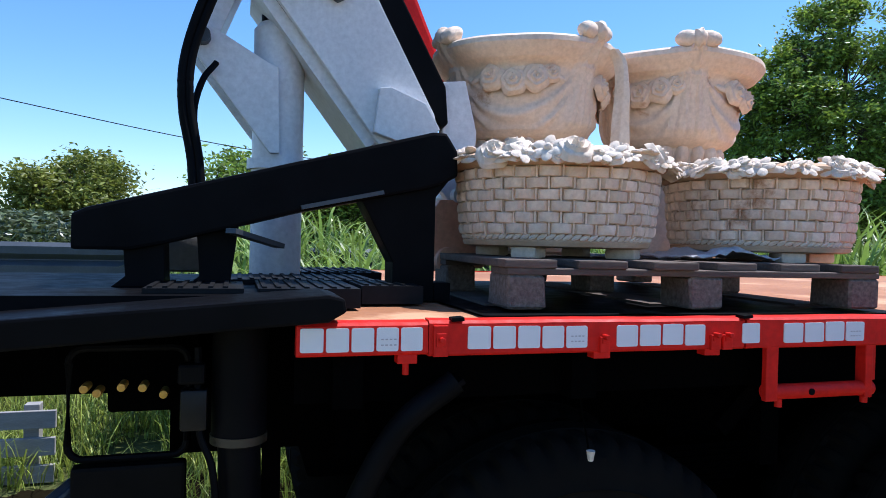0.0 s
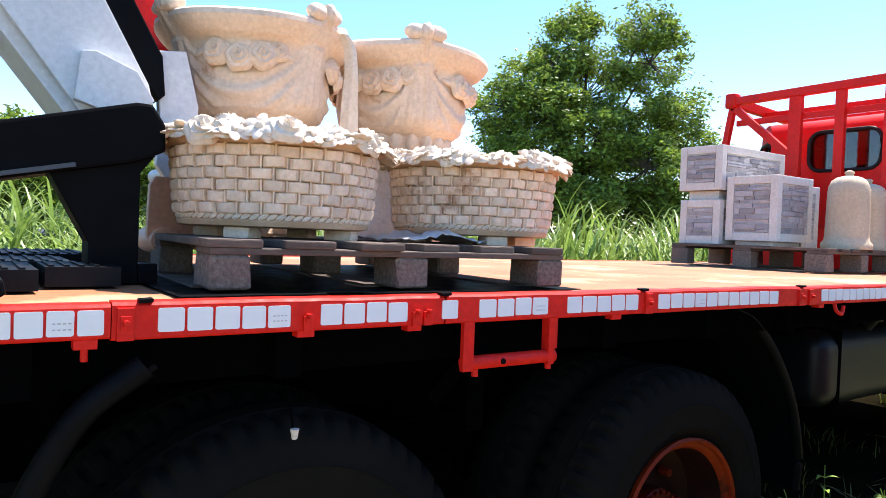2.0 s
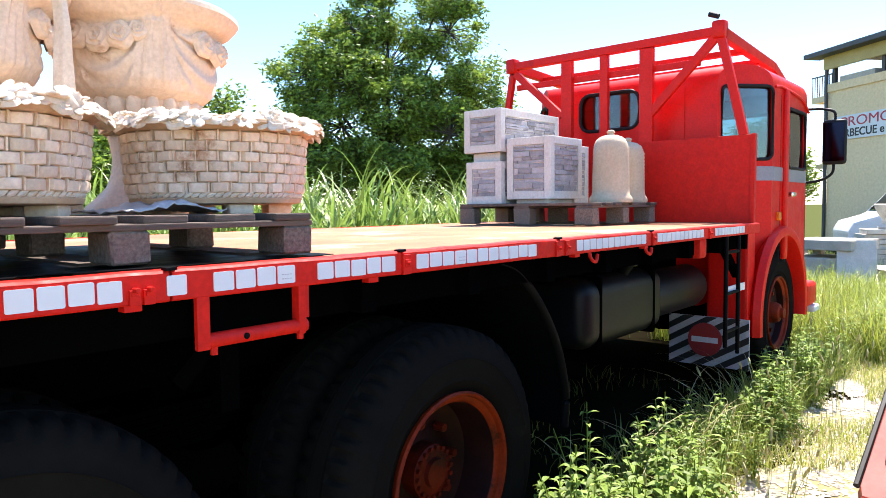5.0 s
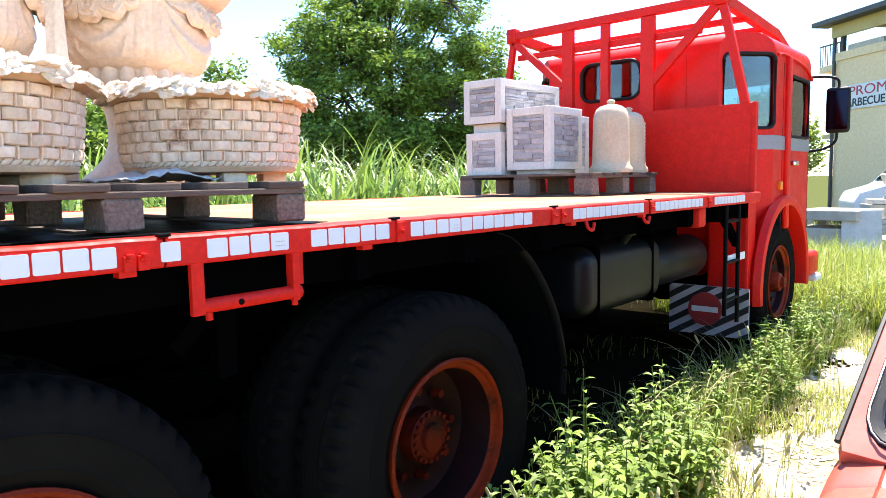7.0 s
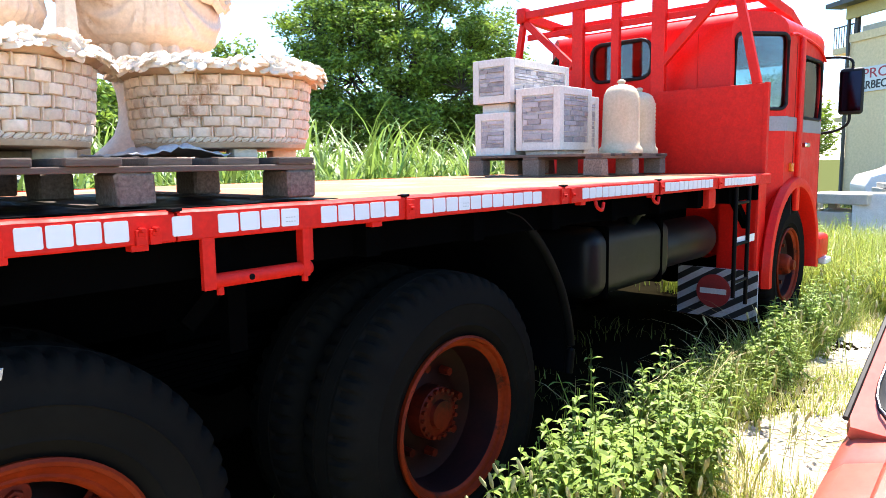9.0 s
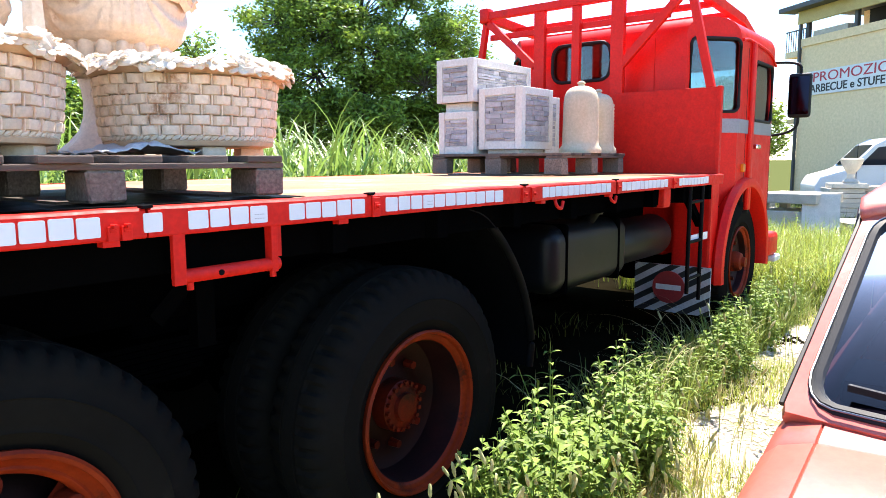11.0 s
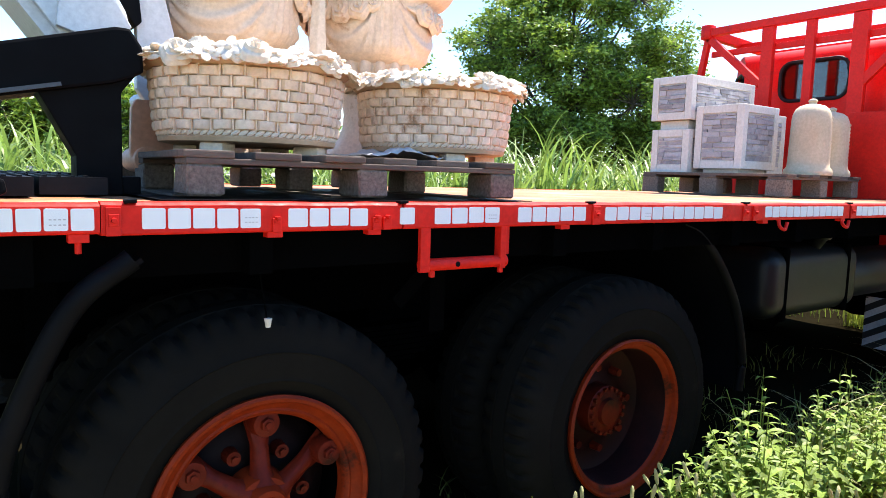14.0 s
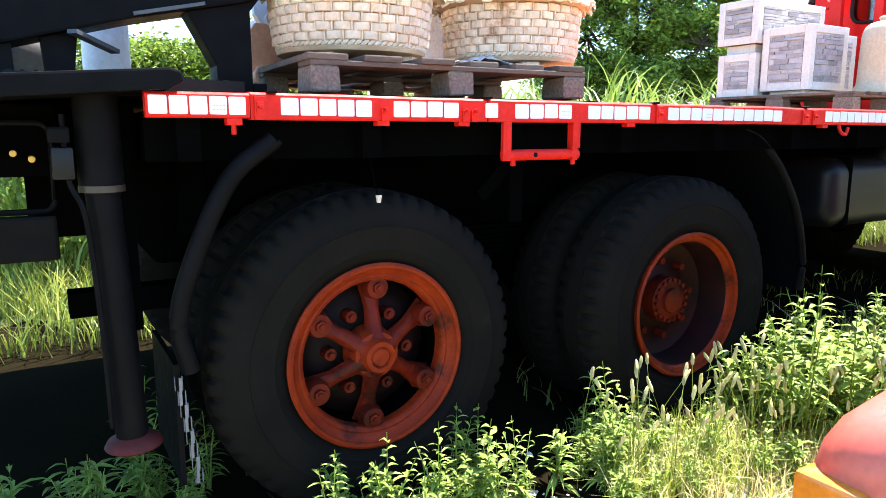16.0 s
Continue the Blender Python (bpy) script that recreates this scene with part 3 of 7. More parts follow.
def spoke_wheel(x, y, z, spin):
    """Outer wheel with a six-armed cast spider and clamp nuts."""
    w = wheel_empty("wheel", x, y, z)
    w["label"] = "dual rear wheel with red six-spoke cast hub"
    m = wheel_at(0, 0, 0, spin)
    tyre(w, m)
    tyre(w, m @ Matrix.Translation((0, 0, 0.3)))
    lathe_part("rim", [(0.302, 0.018), (0.304, 0.002), (0.296, -0.004), (0.286, 0.0), (0.281, 0.012), (0.268, 0.02), (0.262, 0.026), (0.256, 0.024), (0.246, 0.03), (0.24, 0.045), (0.24, 0.07)], RIM_RED, w, "rusty red steel rim ring", 72, m=m)
    # the recess behind the rim ring gets its shade from a near-black colour
    lathe_part("rim_barrel", [(0.24, 0.07), (0.24, 0.3), (0.28, 0.3)], CHASSIS, w, "inner barrel, coloured near-black for its shade", 48, m=m)
    for k in range(6):
        a = k * math.pi / 3 + math.pi / 2
        r = m @ Matrix.Rotation(a, 4, "Z")
        bm = bmesh.new()
        pts = [(0.05, 0.044, 0.045, 0.01), (0.09, 0.028, 0.036, 0.026), (0.15, 0.025, 0.032, 0.046), (0.195, 0.036, 0.028, 0.058), (0.245, 0.052, 0.02, 0.062)]
        rings = []
        for px, hw, hh, pz in pts:
            rings.append([bm.verts.new(r @ Vector((px, hw * math.cos(q) * (1 if abs(math.cos(q)) > 0.1 else 0), pz + 0.04 - hh * max(math.sin(q), -0.3) * 1.0))) for q in [j * math.pi / 5 - 0.0 for j in range(10)]])
        for i in range(4):
            for j in range(10):
                bm.faces.new((rings[i][j], rings[i][(j + 1) % 10], rings[i + 1][(j + 1) % 10], rings[i + 1][j]))
        bm.faces.new(rings[0][::-1])
        bm.faces.new(rings[-1])
        bmesh.ops.recalc_face_normals(bm, faces=bm.faces)
        part("spoke", bm, SPIDER, w, "", True)
        c = r @ Vector((0.218, 0, 0))
        bm = bmesh.new()
        q = (r.to_3x3() @ Vector((0, 0, 1)))
        rod(bm, c + q * 0.032, c + q * 0.08, 0.036, 0.044, 18)
        part("clamp", bm, SPIDER, w, "", True, 0.004)
        bm = bmesh.new()
        rod(bm, c + q * 0.02, c + q * 0.04, 0.019, 0.021, 6)
        rod(bm, c + q * 0.014, c + q * 0.03, 0.01, 0.01, 8)
        part("nut", bm, SPIDER, w, "", False, 0.002)
        for da, rr in ((0.52, 0.135),):
            c2 = r @ Vector((rr * math.cos(da), rr * math.sin(da), 0.1))
            bm = bmesh.new()
            rod(bm, c2 - q * 0.02, c2 + q * 0.03, 0.02, 0.024, 10)
            rod(bm, c2 - q * 0.032, c2, 0.01, 0.01, 6)
            part("drum_bolt", bm, SPIDER, w)
    lathe_part("drum", [(0.0, 0.12), (0.17, 0.12), (0.2, 0.14), (0.235, 0.16), (0.235, 0.3)], mat("oily_drum", (0.012, 0.004, 0.004), (0.006, 0.003, 0.003), 8, 0.6, bump=0.2, gloss=0.1), w, "oily dark brake drum", 40, m=m)
    lathe_part("hub_cap", [(0.0, -0.006), (0.026, -0.007), (0.032, -0.002), (0.036, -0.01), (0.05, -0.008), (0.056, 0.004), (0.06, 0.02), (0.074, 0.024), (0.08, 0.04), (0.088, 0.1)], RIM_RED, w, "rounded red hub cap", 28, m=m)
    return w


def dish_wheel(x, y, z, spin, dual=True, deep=0.17, nuts=18, label="dual rear wheel with deep red dish rim"):
    w = wheel_empty("wheel", x, y, z)
    w["label"] = label
    m = wheel_at(0, 0, 0, spin)
    tyre(w, m)
    if dual:
        tyre(w, m @ Matrix.Translation((0, 0, 0.3)))
    lathe_part("rim", [(0.300, 0.02), (0.304, 0.002), (0.297, -0.006), (0.288, 0.0), (0.284, 0.014), (0.272, 0.018), (0.266, 0.024), (0.262, 0.03)], RIM_RED, w, "red dished steel rim", 72, m=m)
    # barrel and disc: shade inside the dish is put into their dark colour
    lathe_part("rim_barrel", [(0.262, 0.03), (0.256, 0.09), (0.25, deep)], bpy.data.materials.get("shade_dark_barrel_paint") or mat("shade_dark_barrel_paint", (0.03, 0.006, 0.005), (0.014, 0.004, 0.004), 9, 0.5, bump=0.15, gloss=0.2), w, "barrel of the red rim, coloured dark for its shade", 60, m=m)
    lathe_part("disc", [(0.256, deep - 0.01), (0.2, deep + 0.02), (0.15, deep + 0.015), (0.128, deep), (0.0, deep)], mat("shaded_disc_paint", (0.03, 0.006, 0.004), (0.015, 0.004, 0.003), 9, 0.55, bump=0.15, gloss=0.2) if "shaded_disc_paint" not in bpy.data.materials else bpy.data.materials["shaded_disc_paint"], w, "recessed wheel disc, coloured dark for its shade", 48, m=m)
    if nuts == 18:
        lathe_part("hub", [(0.1, deep + 0.01), (0.098, deep - 0.06), (0.088, deep - 0.068), (0.055, deep - 0.07), (0.05, deep - 0.085), (0.0, deep - 0.088)], SPIDER, w, "red geared hub flange", 36, m=m)
        for k in range(18):
            a = 2 * math.pi * k / 18
            c = m @ Vector((0.088 * math.cos(a), 0.088 * math.sin(a), deep - 0.066))
            q = m.to_3x3() @ Vector((0, 0, 1))
            bm = bmesh.new()
            rod(bm, c - q * 0.012, c + q * 0.002, 0.009, 0.009, 6)
            part("flange_bolt", bm, SPIDER, w)
    else:
        lathe_part("hub", [(0.09, deep), (0.085, 0.02), (0.07, -0.01), (0.045, -0.02), (0.04, -0.045), (0.0, -0.05)], RIM_RED, w, "red protruding hub", 28, m=m)
    for k in range(8):
        a = 2 * math.pi * (k + 0.5) / 8
        c = m @ Vector((0.165 * math.cos(a), 0.165 * math.sin(a), deep))
        q = m.to_3x3() @ Vector((0, 0, 1))
        bm = bmesh.new()
        rod(bm, c - q * 0.03, c + q * 0.012, 0.016, 0.019, 6)
        part("wheel_nut", bm, SPIDER, w)
    return w


spoke_wheel(-0.004, 0.06, 0.492, 0.05)
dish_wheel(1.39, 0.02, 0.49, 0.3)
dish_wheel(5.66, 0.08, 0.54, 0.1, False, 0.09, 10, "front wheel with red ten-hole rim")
for x in (0.0, 1.39):
    w = wheel_empty("wheel", x, 2.14, 0.52)
    w["label"] = "far dual wheel in shade"
    tyre(w, Matrix.Rotation(radians(90), 4, "X"))
    tyre(w, Matrix.Rotation(radians(90), 4, "X") @ Matrix.Translation((0, 0, 0.3)))
w = wheel_empty("wheel", 5.66, 2.1, 0.52)
w["label"] = "far front wheel in shade"
tyre(w, Matrix.Rotation(radians(90), 4, "X"))


# mudguard strips and flap
def strip(name, ctrl, width, thick, material, label, edge=0.0):
    pts = curve_pts(ctrl, 10)
    vs, fs = [], []
    for i, p in enumerate(pts):
        d = (pts[min(i + 1, len(pts) - 1)] - pts[max(i - 1, 0)]).normalized()
        nrm = Vector((0, 1, 0)).cross(d).normalized() * thick
        for s, k in ((0, -1), (0, 1), (1, 1), (1, -1)):
            vs.append(tuple(p + Vector((0, width * s, 0)) + nrm * (k * 0.5)))
    for i in range(len(pts) - 1):
        for j in range(4):
            fs.append((i * 4 + j, i * 4 + (j + 1) % 4, i * 4 + 4 + (j + 1) % 4, i * 4 + 4 + j))
    fs += [(0, 1, 2, 3), (len(pts) * 4 - 1, len(pts) * 4 - 2, len(pts) * 4 - 3, len(pts) * 4 - 4)]
    ob = raw(name, vs, fs, material, truck, label, True)
    return ob


tube_part("mudguard_edge", curve_pts([(-0.335, 0.01, 1.175), (-0.45, 0.02, 1.08), (-0.54, 0.04, 0.9), (-0.6, 0.06, 0.7), (-0.575, 0.075, 0.545)], 8), 0.026, BLACK, truck, "curved black mudguard edge tube", 12)
strip("mudguard", [(-0.31, 0.03, 1.17), (-0.44, 0.04, 1.07), (-0.535, 0.06, 0.9), (-0.59, 0.08, 0.7), (-0.57, 0.09, 0.55)], 0.07, 0.012, BLACK, "curved black mudguard sheet")
strip("mudguard", [(1.78, 0.13, 1.2), (1.914, 0.13, 1.155), (2.08, 0.13, 1.01), (2.225, 0.13, 0.81), (2.3, 0.13, 0.58), (2.295, 0.13, 0.43)], 0.5, 0.02, BLACK, "curved black rubber mudguard")
tube_part("mudguard_edge", curve_pts([(1.78, 0.12, 1.21), (1.914, 0.12, 1.162), (2.08, 0.12, 1.02), (2.225, 0.12, 0.816), (2.301, 0.12, 0.582), (2.289, 0.12, 0.43)], 8), 0.021, BLACK, truck, "", 10)
# checked flap edge hanging behind the rear tyre
bm = boxes((-0.615, -0.6, 0.1, 0.5, 0.2, 0.56))
part("mud_flap", bm, BLACK, truck, "black mud flap with white check strip")
CHECK = mat("dirty_check_white", (0.2, 0.2, 0.21), (0.14, 0.14, 0.15), 9, 0.6, bump=0.1)
for k in range(8):
    bm = boxes((-0.6 + 0.001, -0.5965, 0.08 + 0.008 * (k % 2), 0.088 + 0.008 * (k % 2), 0.21 + k * 0.04, 0.25 + k * 0.04), (-0.618, -0.6165, 0.08 + 0.008 * (k % 2), 0.088 + 0.008 * (k % 2), 0.21 + k * 0.04, 0.25 + k * 0.04), (-0.6155 + 0.007 * (k % 2), -0.6075 + 0.007 * (k % 2), 0.0765, 0.0795, 0.21 + k * 0.04, 0.25 + k * 0.04))
    bmesh.ops.translate(bm, vec=(0.0055 * (7 - k), -0.004, 0), verts=bm.verts)
    part("flap_check", bm, CHECK, truck)
# small pale plug seen above the rear tyre
bm = bmesh.new()
rod(bm, (-0.02, 0.02, 0.988), (-0.02, 0.02, 1.01), 0.006, 0.01, 10)
part("valve_plug", bm, CONCRETE, truck, "small pale plug")
bm = bmesh.new()
rod(bm, (-0.02, 0.03, 1.01), (-0.02, 0.13, 1.24), 0.002)
part("plug_line", bm, CHASSIS, truck)

# fuel tank, air cylinder, filler
bm = rbox(2.645, 3.62, 0.2, 0.64, 0.69, 1.06, 0.09, 6)
tank = part("fuel_tank", bm, TANKM, truck, "dull grey steel fuel tank", True)
for x in (2.8, 3.46):
    bm = rbox(x - 0.02, x + 0.02, 0.194, 0.645, 0.684, 1.066, 0.018, 2)
    part("tank_strap", bm, CHASSIS, tank)
bm = bmesh.new()
rod(bm, (3.2, 0.29, 1.03), (3.16, 0.21, 1.12), 0.032, n=14)
rod(bm, (3.16, 0.21, 1.12), (3.152, 0.194, 1.15), 0.044, n=14)
part("filler_neck", bm, TANKM, tank, "", True)
bm = bmesh.new()
rod(bm, (3.62, 0.42, 0.85), (4.55, 0.42, 0.85), 0.155, n=32)
part("air_cylinder", bm, TANKM, truck, "dark round exhaust cylinder", True, 0.03)
# striped board and round sign
DULLWHITE = mat("dirty_board_white", (0.62, 0.63, 0.65), (0.5, 0.51, 0.53), 6, 0.6, bump=0.1, dirt=(0.2, 0.2, 0.2), dirt_at=0.62, dirt_scale=9)
BX, BY0, BY1, BZ0, BZ1 = 4.75, 0.04, 0.63, 0.23, 0.6
brd = part("striped_board", boxes((BX, BX + 0.012, BY0, BY1, BZ0, BZ1)), DULLWHITE, truck, "board with slanting black and white stripes")


def board_stripe(y):
    """One slanting black stripe on the board, trimmed to its edges."""
    b = bmesh.new()
    w, rise = 0.085, BZ1 - BZ0
    quad = [(y, BZ0), (y + w, BZ0), (y + w - rise * 1.7, BZ1), (y - rise * 1.7, BZ1)]
    vs = [[b.verts.new((x, u, z)) for u, z in quad] for x in (BX - 0.003, BX - 0.0004)]
    b.faces.new(vs[0])
    b.faces.new(vs[1][::-1])
    for k in range(4):
        b.faces.new((vs[0][k], vs[1][k], vs[1][(k + 1) % 4], vs[0][(k + 1) % 4]))
    for lim, sgn in ((BY1, 1), (BY0, -1)):
        bmesh.ops.bisect_plane(b, geom=list(b.verts) + list(b.edges) + list(b.faces), plane_co=(0, lim, 0), plane_no=(0, sgn, 0), clear_outer=True)
    return b


for k in range(10):
    bmn = board_stripe(BY0 + k * 0.17)
    if len(bmn.faces):
        part("stripe", bmn, SIGN_BLACK, brd)
    else:
        bmn.free()
bm = bmesh.new()
rod(bm, (BX - 0.03, 0.347, 0.43), (BX - 0.016, 0.347, 0.43), 0.125, n=36)
sg = part("no_entry_sign", bm, mat("dull_sign_red", (0.4, 0.03, 0.03), (0.32, 0.03, 0.03), 5, 0.5, bump=0.02), truck, "round red sign with a white bar")
part("sign_bar", boxes((BX - 0.0335, BX - 0.0305, 0.25, 0.444, 0.41, 0.45)), WHITE, sg)
# ladder
bm = bmesh.new()
for x in (4.17, 4.42):
    rod(bm, (x, 0.02, 0.5 if x < 4.3 else 0.42), (x, 0.02, 1.24), 0.014)
lad = part("ladder", bm, BLACK, truck, "thin black steel ladder", True)
for z in (1.12, 0.85, 0.6):
    bm = bmesh.new()
    rod(bm, (4.17, 0.02, z), (4.42, 0.02, z), 0.011)
    part("rung", bm, BLACK, lad, "", True)
part("red_pot", rbox(3.82, 3.94, 0.06, 0.16, 1.1, 1.23, 0.02, 2), RED_WORN, truck, "", True)
part("ladder_plate", boxes((4.25, 4.6, 0.03, 0.04, 0.84, 0.89)), TAPE, truck, "white reflector strip")
bm = bmesh.new()
bar(bm, (4.1, 0.06, 1.24), (4.5, 0.06, 0.95), 0.04, 0.05)
part("ladder_stay", bm, CHASSIS, truck)
for x in (2.32, 2.9):
    tube_part("rope_hook", curve_pts([(x, 0.01, 1.235), (x, 0.0, 1.2), (x + 0.035, -0.005, 1.185), (x + 0.06, 0.0, 1.215)], 5), 0.008, RED_WORN, truck, "red rope hook", 8)

# ---- bulkhead and rack ----
bm = boxes((X_BULK, X_BULK + 0.025, 0.05, 0.88, 1.3, 1.93), (X_BULK, X_BULK + 0.025, 0.88, 2.18, 1.3, 1.6), (X_BULK - 0.012, X_BULK + 0.04, 0.03, 0.06, 1.3, 1.935))
part("bulkhead", bm, RED_WORN, truck, "scuffed red steel bulkhead panel", False, 0.004)
rack = new("headache_rack")
rack.parent = truck
rack["label"] = "red square-tube rack behind and above the cab"
XR = 4.83
AP, LP = (XR, 0.3, 2.70), (XR, 2.12, 2.685)
bars = [(AP, LP, 0.07, 0.065), ((XR, 0.29, 2.66), (XR, 0.12, 1.93), 0.05, 0.06), ((XR, 2.12, 2.66), (XR, 2.22, 2.1), 0.05, 0.05),
        ((XR, 2.12, 2.64), (XR, 1.62, 2.2), 0.05, 0.06), ((XR, 0.33, 2.66), (XR, 0.83, 2.15), 0.044, 0.066),
        ((XR + 0.03, 0.45, 2.5), (XR + 0.03, 2.1, 2.5), 0.03, 0.05), ((6.45, 0.28, 2.55), (6.45, 2.1, 2.55), 0.05, 0.06)]
for yy in (0.28, 2.12):
    bars.append(((XR, yy, 2.68), (6.1, yy, 2.62), 0.06, 0.08))
    bars.append(((6.1, yy, 2.62), (6.45, yy, 2.52), 0.06, 0.08))
    bars.append(((6.45, yy, 2.53), (6.55, yy - 0.06 if yy < 1 else yy + 0.06, 2.2), 0.05, 0.05))
for xx in (5.3, 5.75, 6.1):
    bars.append(((xx, 0.28, 2.64 - (xx - 4.8) * 0.03), (xx, 2.12, 2.64 - (xx - 4.8) * 0.03), 0.06, 0.045))
for yy, wd in ((1.57, 0.1), (1.225, 0.07), (0.86, 0.11)):
    bars.append(((XR, yy, 1.55 if yy > 0.9 else 1.9), (XR, yy, 2.66), wd, 0.05))
for a, b, w_, h_ in bars:
    bm = bmesh.new()
    bar(bm, a, b, w_, h_)
    part("rack_bar", bm, RED, rack, "", False, 0.006)
for yy, zz in ((0.3, 2.71), (2.13, 2.69)):
    bm = rbox(XR - 0.05, XR + 0.05, yy - 0.05, yy + 0.05, zz - 0.065, zz + 0.065, 0.02, 2)
    part("rack_corner", bm, RED, rack, "", True)
bm = bmesh.new()
rod(bm, (XR - 0.03, 0.3, 2.8), (XR - 0.03, 0.37, 2.83), 0.02)
part("rubber_stop", bm, TRIM, rack)

# ---- cab ----
cab = new("cab")
cab.parent = truck
cab["label"] = "rounded red cab with silver stripe"
CY0, CY1, CX0, CX1 = 0.07, 2.16, 5.0, 6.55


def corner_cut(bm, inset):
    """Slices both rear corners of the cab at a slant and closes the cut."""
    for co, no in (((5.0, 0.37, 0), (-0.64, -0.768, 0)), ((5.0, 1.86, 0), (-0.64, 0.768, 0))):
        p = Vector(co) - Vector(no) * inset
        r = bmesh.ops.bisect_plane(bm, geom=list(bm.verts) + list(bm.edges) + list(bm.faces), plane_co=p, plane_no=no, clear_outer=True)
        bmesh.ops.holes_fill(bm, edges=[e for e in r["geom_cut"] if isinstance(e, bmesh.types.BMEdge)])
    return bm


def slanted(bm, s):
    """Turns a block built about the origin onto the slanted corner."""
    bmesh.ops.transform(bm, matrix=Matrix.Translation((5.19, 0.212 if s > 0 else 2.018, 0)) @ Matrix.Rotation(radians(-39.8 * s), 4, "Z"), verts=bm.verts)
    return bm


shell = corner_cut(rbox(CX0, CX1, CY0, CY1, 0.62, 2.5, 0.13, 5), 0.0)
cutters = [corner_cut(rbox(CX0 + 0.05, CX1 - 0.05, CY0 + 0.05, CY1 - 0.05, 0.66, 2.44, 0.09, 3), 0.05),
           slanted(rbox(-0.21, 0.22, -0.2, 0.2, 1.78, 2.34, 0.05, 3), 1), slanted(rbox(-0.21, 0.22, -0.2, 0.2, 1.78, 2.34, 0.05, 3), -1),
           rbox(5.8, 6.38, -0.2, 0.3, 1.73, 2.22, 0.05, 3),
           rbox(5.8, 6.38, 1.9, 2.4, 1.73, 2.22, 0.05, 3),
           rbox(4.8, 5.2, 1.0, 1.54, 2.07, 2.38, 0.09, 4), rbox(6.4, 6.8, 0.25, 1.98, 1.62, 2.25, 0.1, 3)]
for yy in ((-0.2, 0.55), (1.7, 2.5)):
    c = bmesh.new()
    rod(c, (5.66, yy[0], 0.54), (5.66, yy[1], 0.54), 0.64, n=40)
    cutters.append(c)
carved("body", shell, cutters, RED, cab, "glossy red cab shell")
for s in (1, -1):
    g = part("corner_pane", slanted(boxes((-0.22, 0.23, 0.02 * s - 0.003, 0.02 * s + 0.003, 1.77, 2.35)), s), GLASS, cab, "tall glass pane on the slanted rear corner")
    g.visible_shadow = False
    ring_ = []
    for cx, cz, a0 in ((0.17, 2.29, 0), (-0.16, 2.29, 90), (-0.16, 1.83, 180), (0.17, 1.83, 270)):
        ring_ += [Vector((cx + 0.05 * math.cos(radians(a0 + k * 22.5)), -0.004 * s, cz + 0.05 * math.sin(radians(a0 + k * 22.5)))) for k in range(5)]
    mm = Matrix.Translation((5.19, 0.212 if s > 0 else 2.018, 0)) @ Matrix.Rotation(radians(-39.8 * s), 4, "Z")
    tube_part("window_seal", [mm @ p for p in ring_ + ring_[:1]], 0.013, TRIM, cab, "black rubber window seal", 8)
for x0, x1, z0, z1 in ((5.8, 6.38, 1.73, 2.22),):
    for y in (CY0 + 0.02, CY1 - 0.02):
        g = part("window_pane", boxes((x0 - 0.01, x1 + 0.01, y - 0.003, y + 0.003, z0 - 0.01, z1 + 0.01)), GLASS, cab)
        g.visible_shadow = False
        fr = [(x0, y, z0), (x1, y, z0), (x1, y, z1), (x0, y, z1)]
        cc = [Vector(p) for p in fr]
        loop = []
        for i in range(4):
            p, q, s = cc[i - 1], cc[i], cc[(i + 1) % 4]
            loop += [q + (p - q).normalized() * 0.05, q + ((p - q).normalized() + (s - q).normalized()) * 0.015, q + (s - q).normalized() * 0.05]
        tube_part("window_seal", [p + Vector((0, -0.02 if y < 1 else 0.02, 0)) for p in loop + loop[:1]], 0.014, TRIM, cab, "black rubber window seal", 8)
g = part("rear_pane", boxes((5.02, 5.026, 0.98, 1.56, 2.05, 2.4)), GLASS, cab)
g.visible_shadow = False
loop = []
for cy, cz, a0 in ((1.45, 2.29, 0), (1.09, 2.29, 90), (1.09, 2.16, 180), (1.45, 2.16, 270)):
    for k in range(5):
        a = radians(a0 + k * 22.5)
        loop.append((4.995, cy + 0.09 * math.cos(a), cz + 0.09 * math.sin(a)))
tube_part("window_seal", loop + loop[:1], 0.014, TRIM, cab, "", 8)
g = part("windscreen", boxes((6.5, 6.506, 0.22, 2.0, 1.58, 2.28)), GLASS, cab)
g.visible_shadow = False
part("silver_stripe", boxes((5.37, 6.42, CY0 - 0.004, CY0 + 0.01, 1.615, 1.725)), SILVER, cab, "silver stripe along the cab side")
part("silver_stripe", slanted(boxes((-0.235, 0.235, -0.006, 0.01, 1.615, 1.725)), 1), SILVER, cab)
# door edges, pillar, handle, rain gutter
part("pillar", rbox(5.66, 5.75, CY0 - 0.03, CY0 + 0.01, 0.98, 2.36, 0.015, 2), RED, cab, "", True)
for x in (5.6, 5.765, 6.42):
    part("door_gap", boxes((x - 0.004, x + 0.004, CY0 - 0.0015, CY0 + 0.02, 0.95, 2.3)), TRIM, cab)
part("door_handle", rbox(5.8, 5.92, CY0 - 0.05, CY0 - 0.005, 1.49, 1.53, 0.012, 2), CHROME, cab)
part("side_lamp", rbox(5.5, 5.55, CY0 - 0.03, CY0 + 0.005, 1.3, 1.37, 0.01, 2), ORANGE, cab, "small orange side lamp")
tube_part("rain_gutter", curve_pts([(5.4, CY0 - 0.008, 2.34), (5.6, CY0 - 0.008, 2.36), (6.2, CY0 - 0.008, 2.33), (6.45, CY0 - 0.008, 2.24)], 6), 0.012, RED, cab, "", 6)
part("back_seam", boxes((4.994, 5.002, 0.62, 0.626, 1.5, 2.36)), RED_WORN, cab)
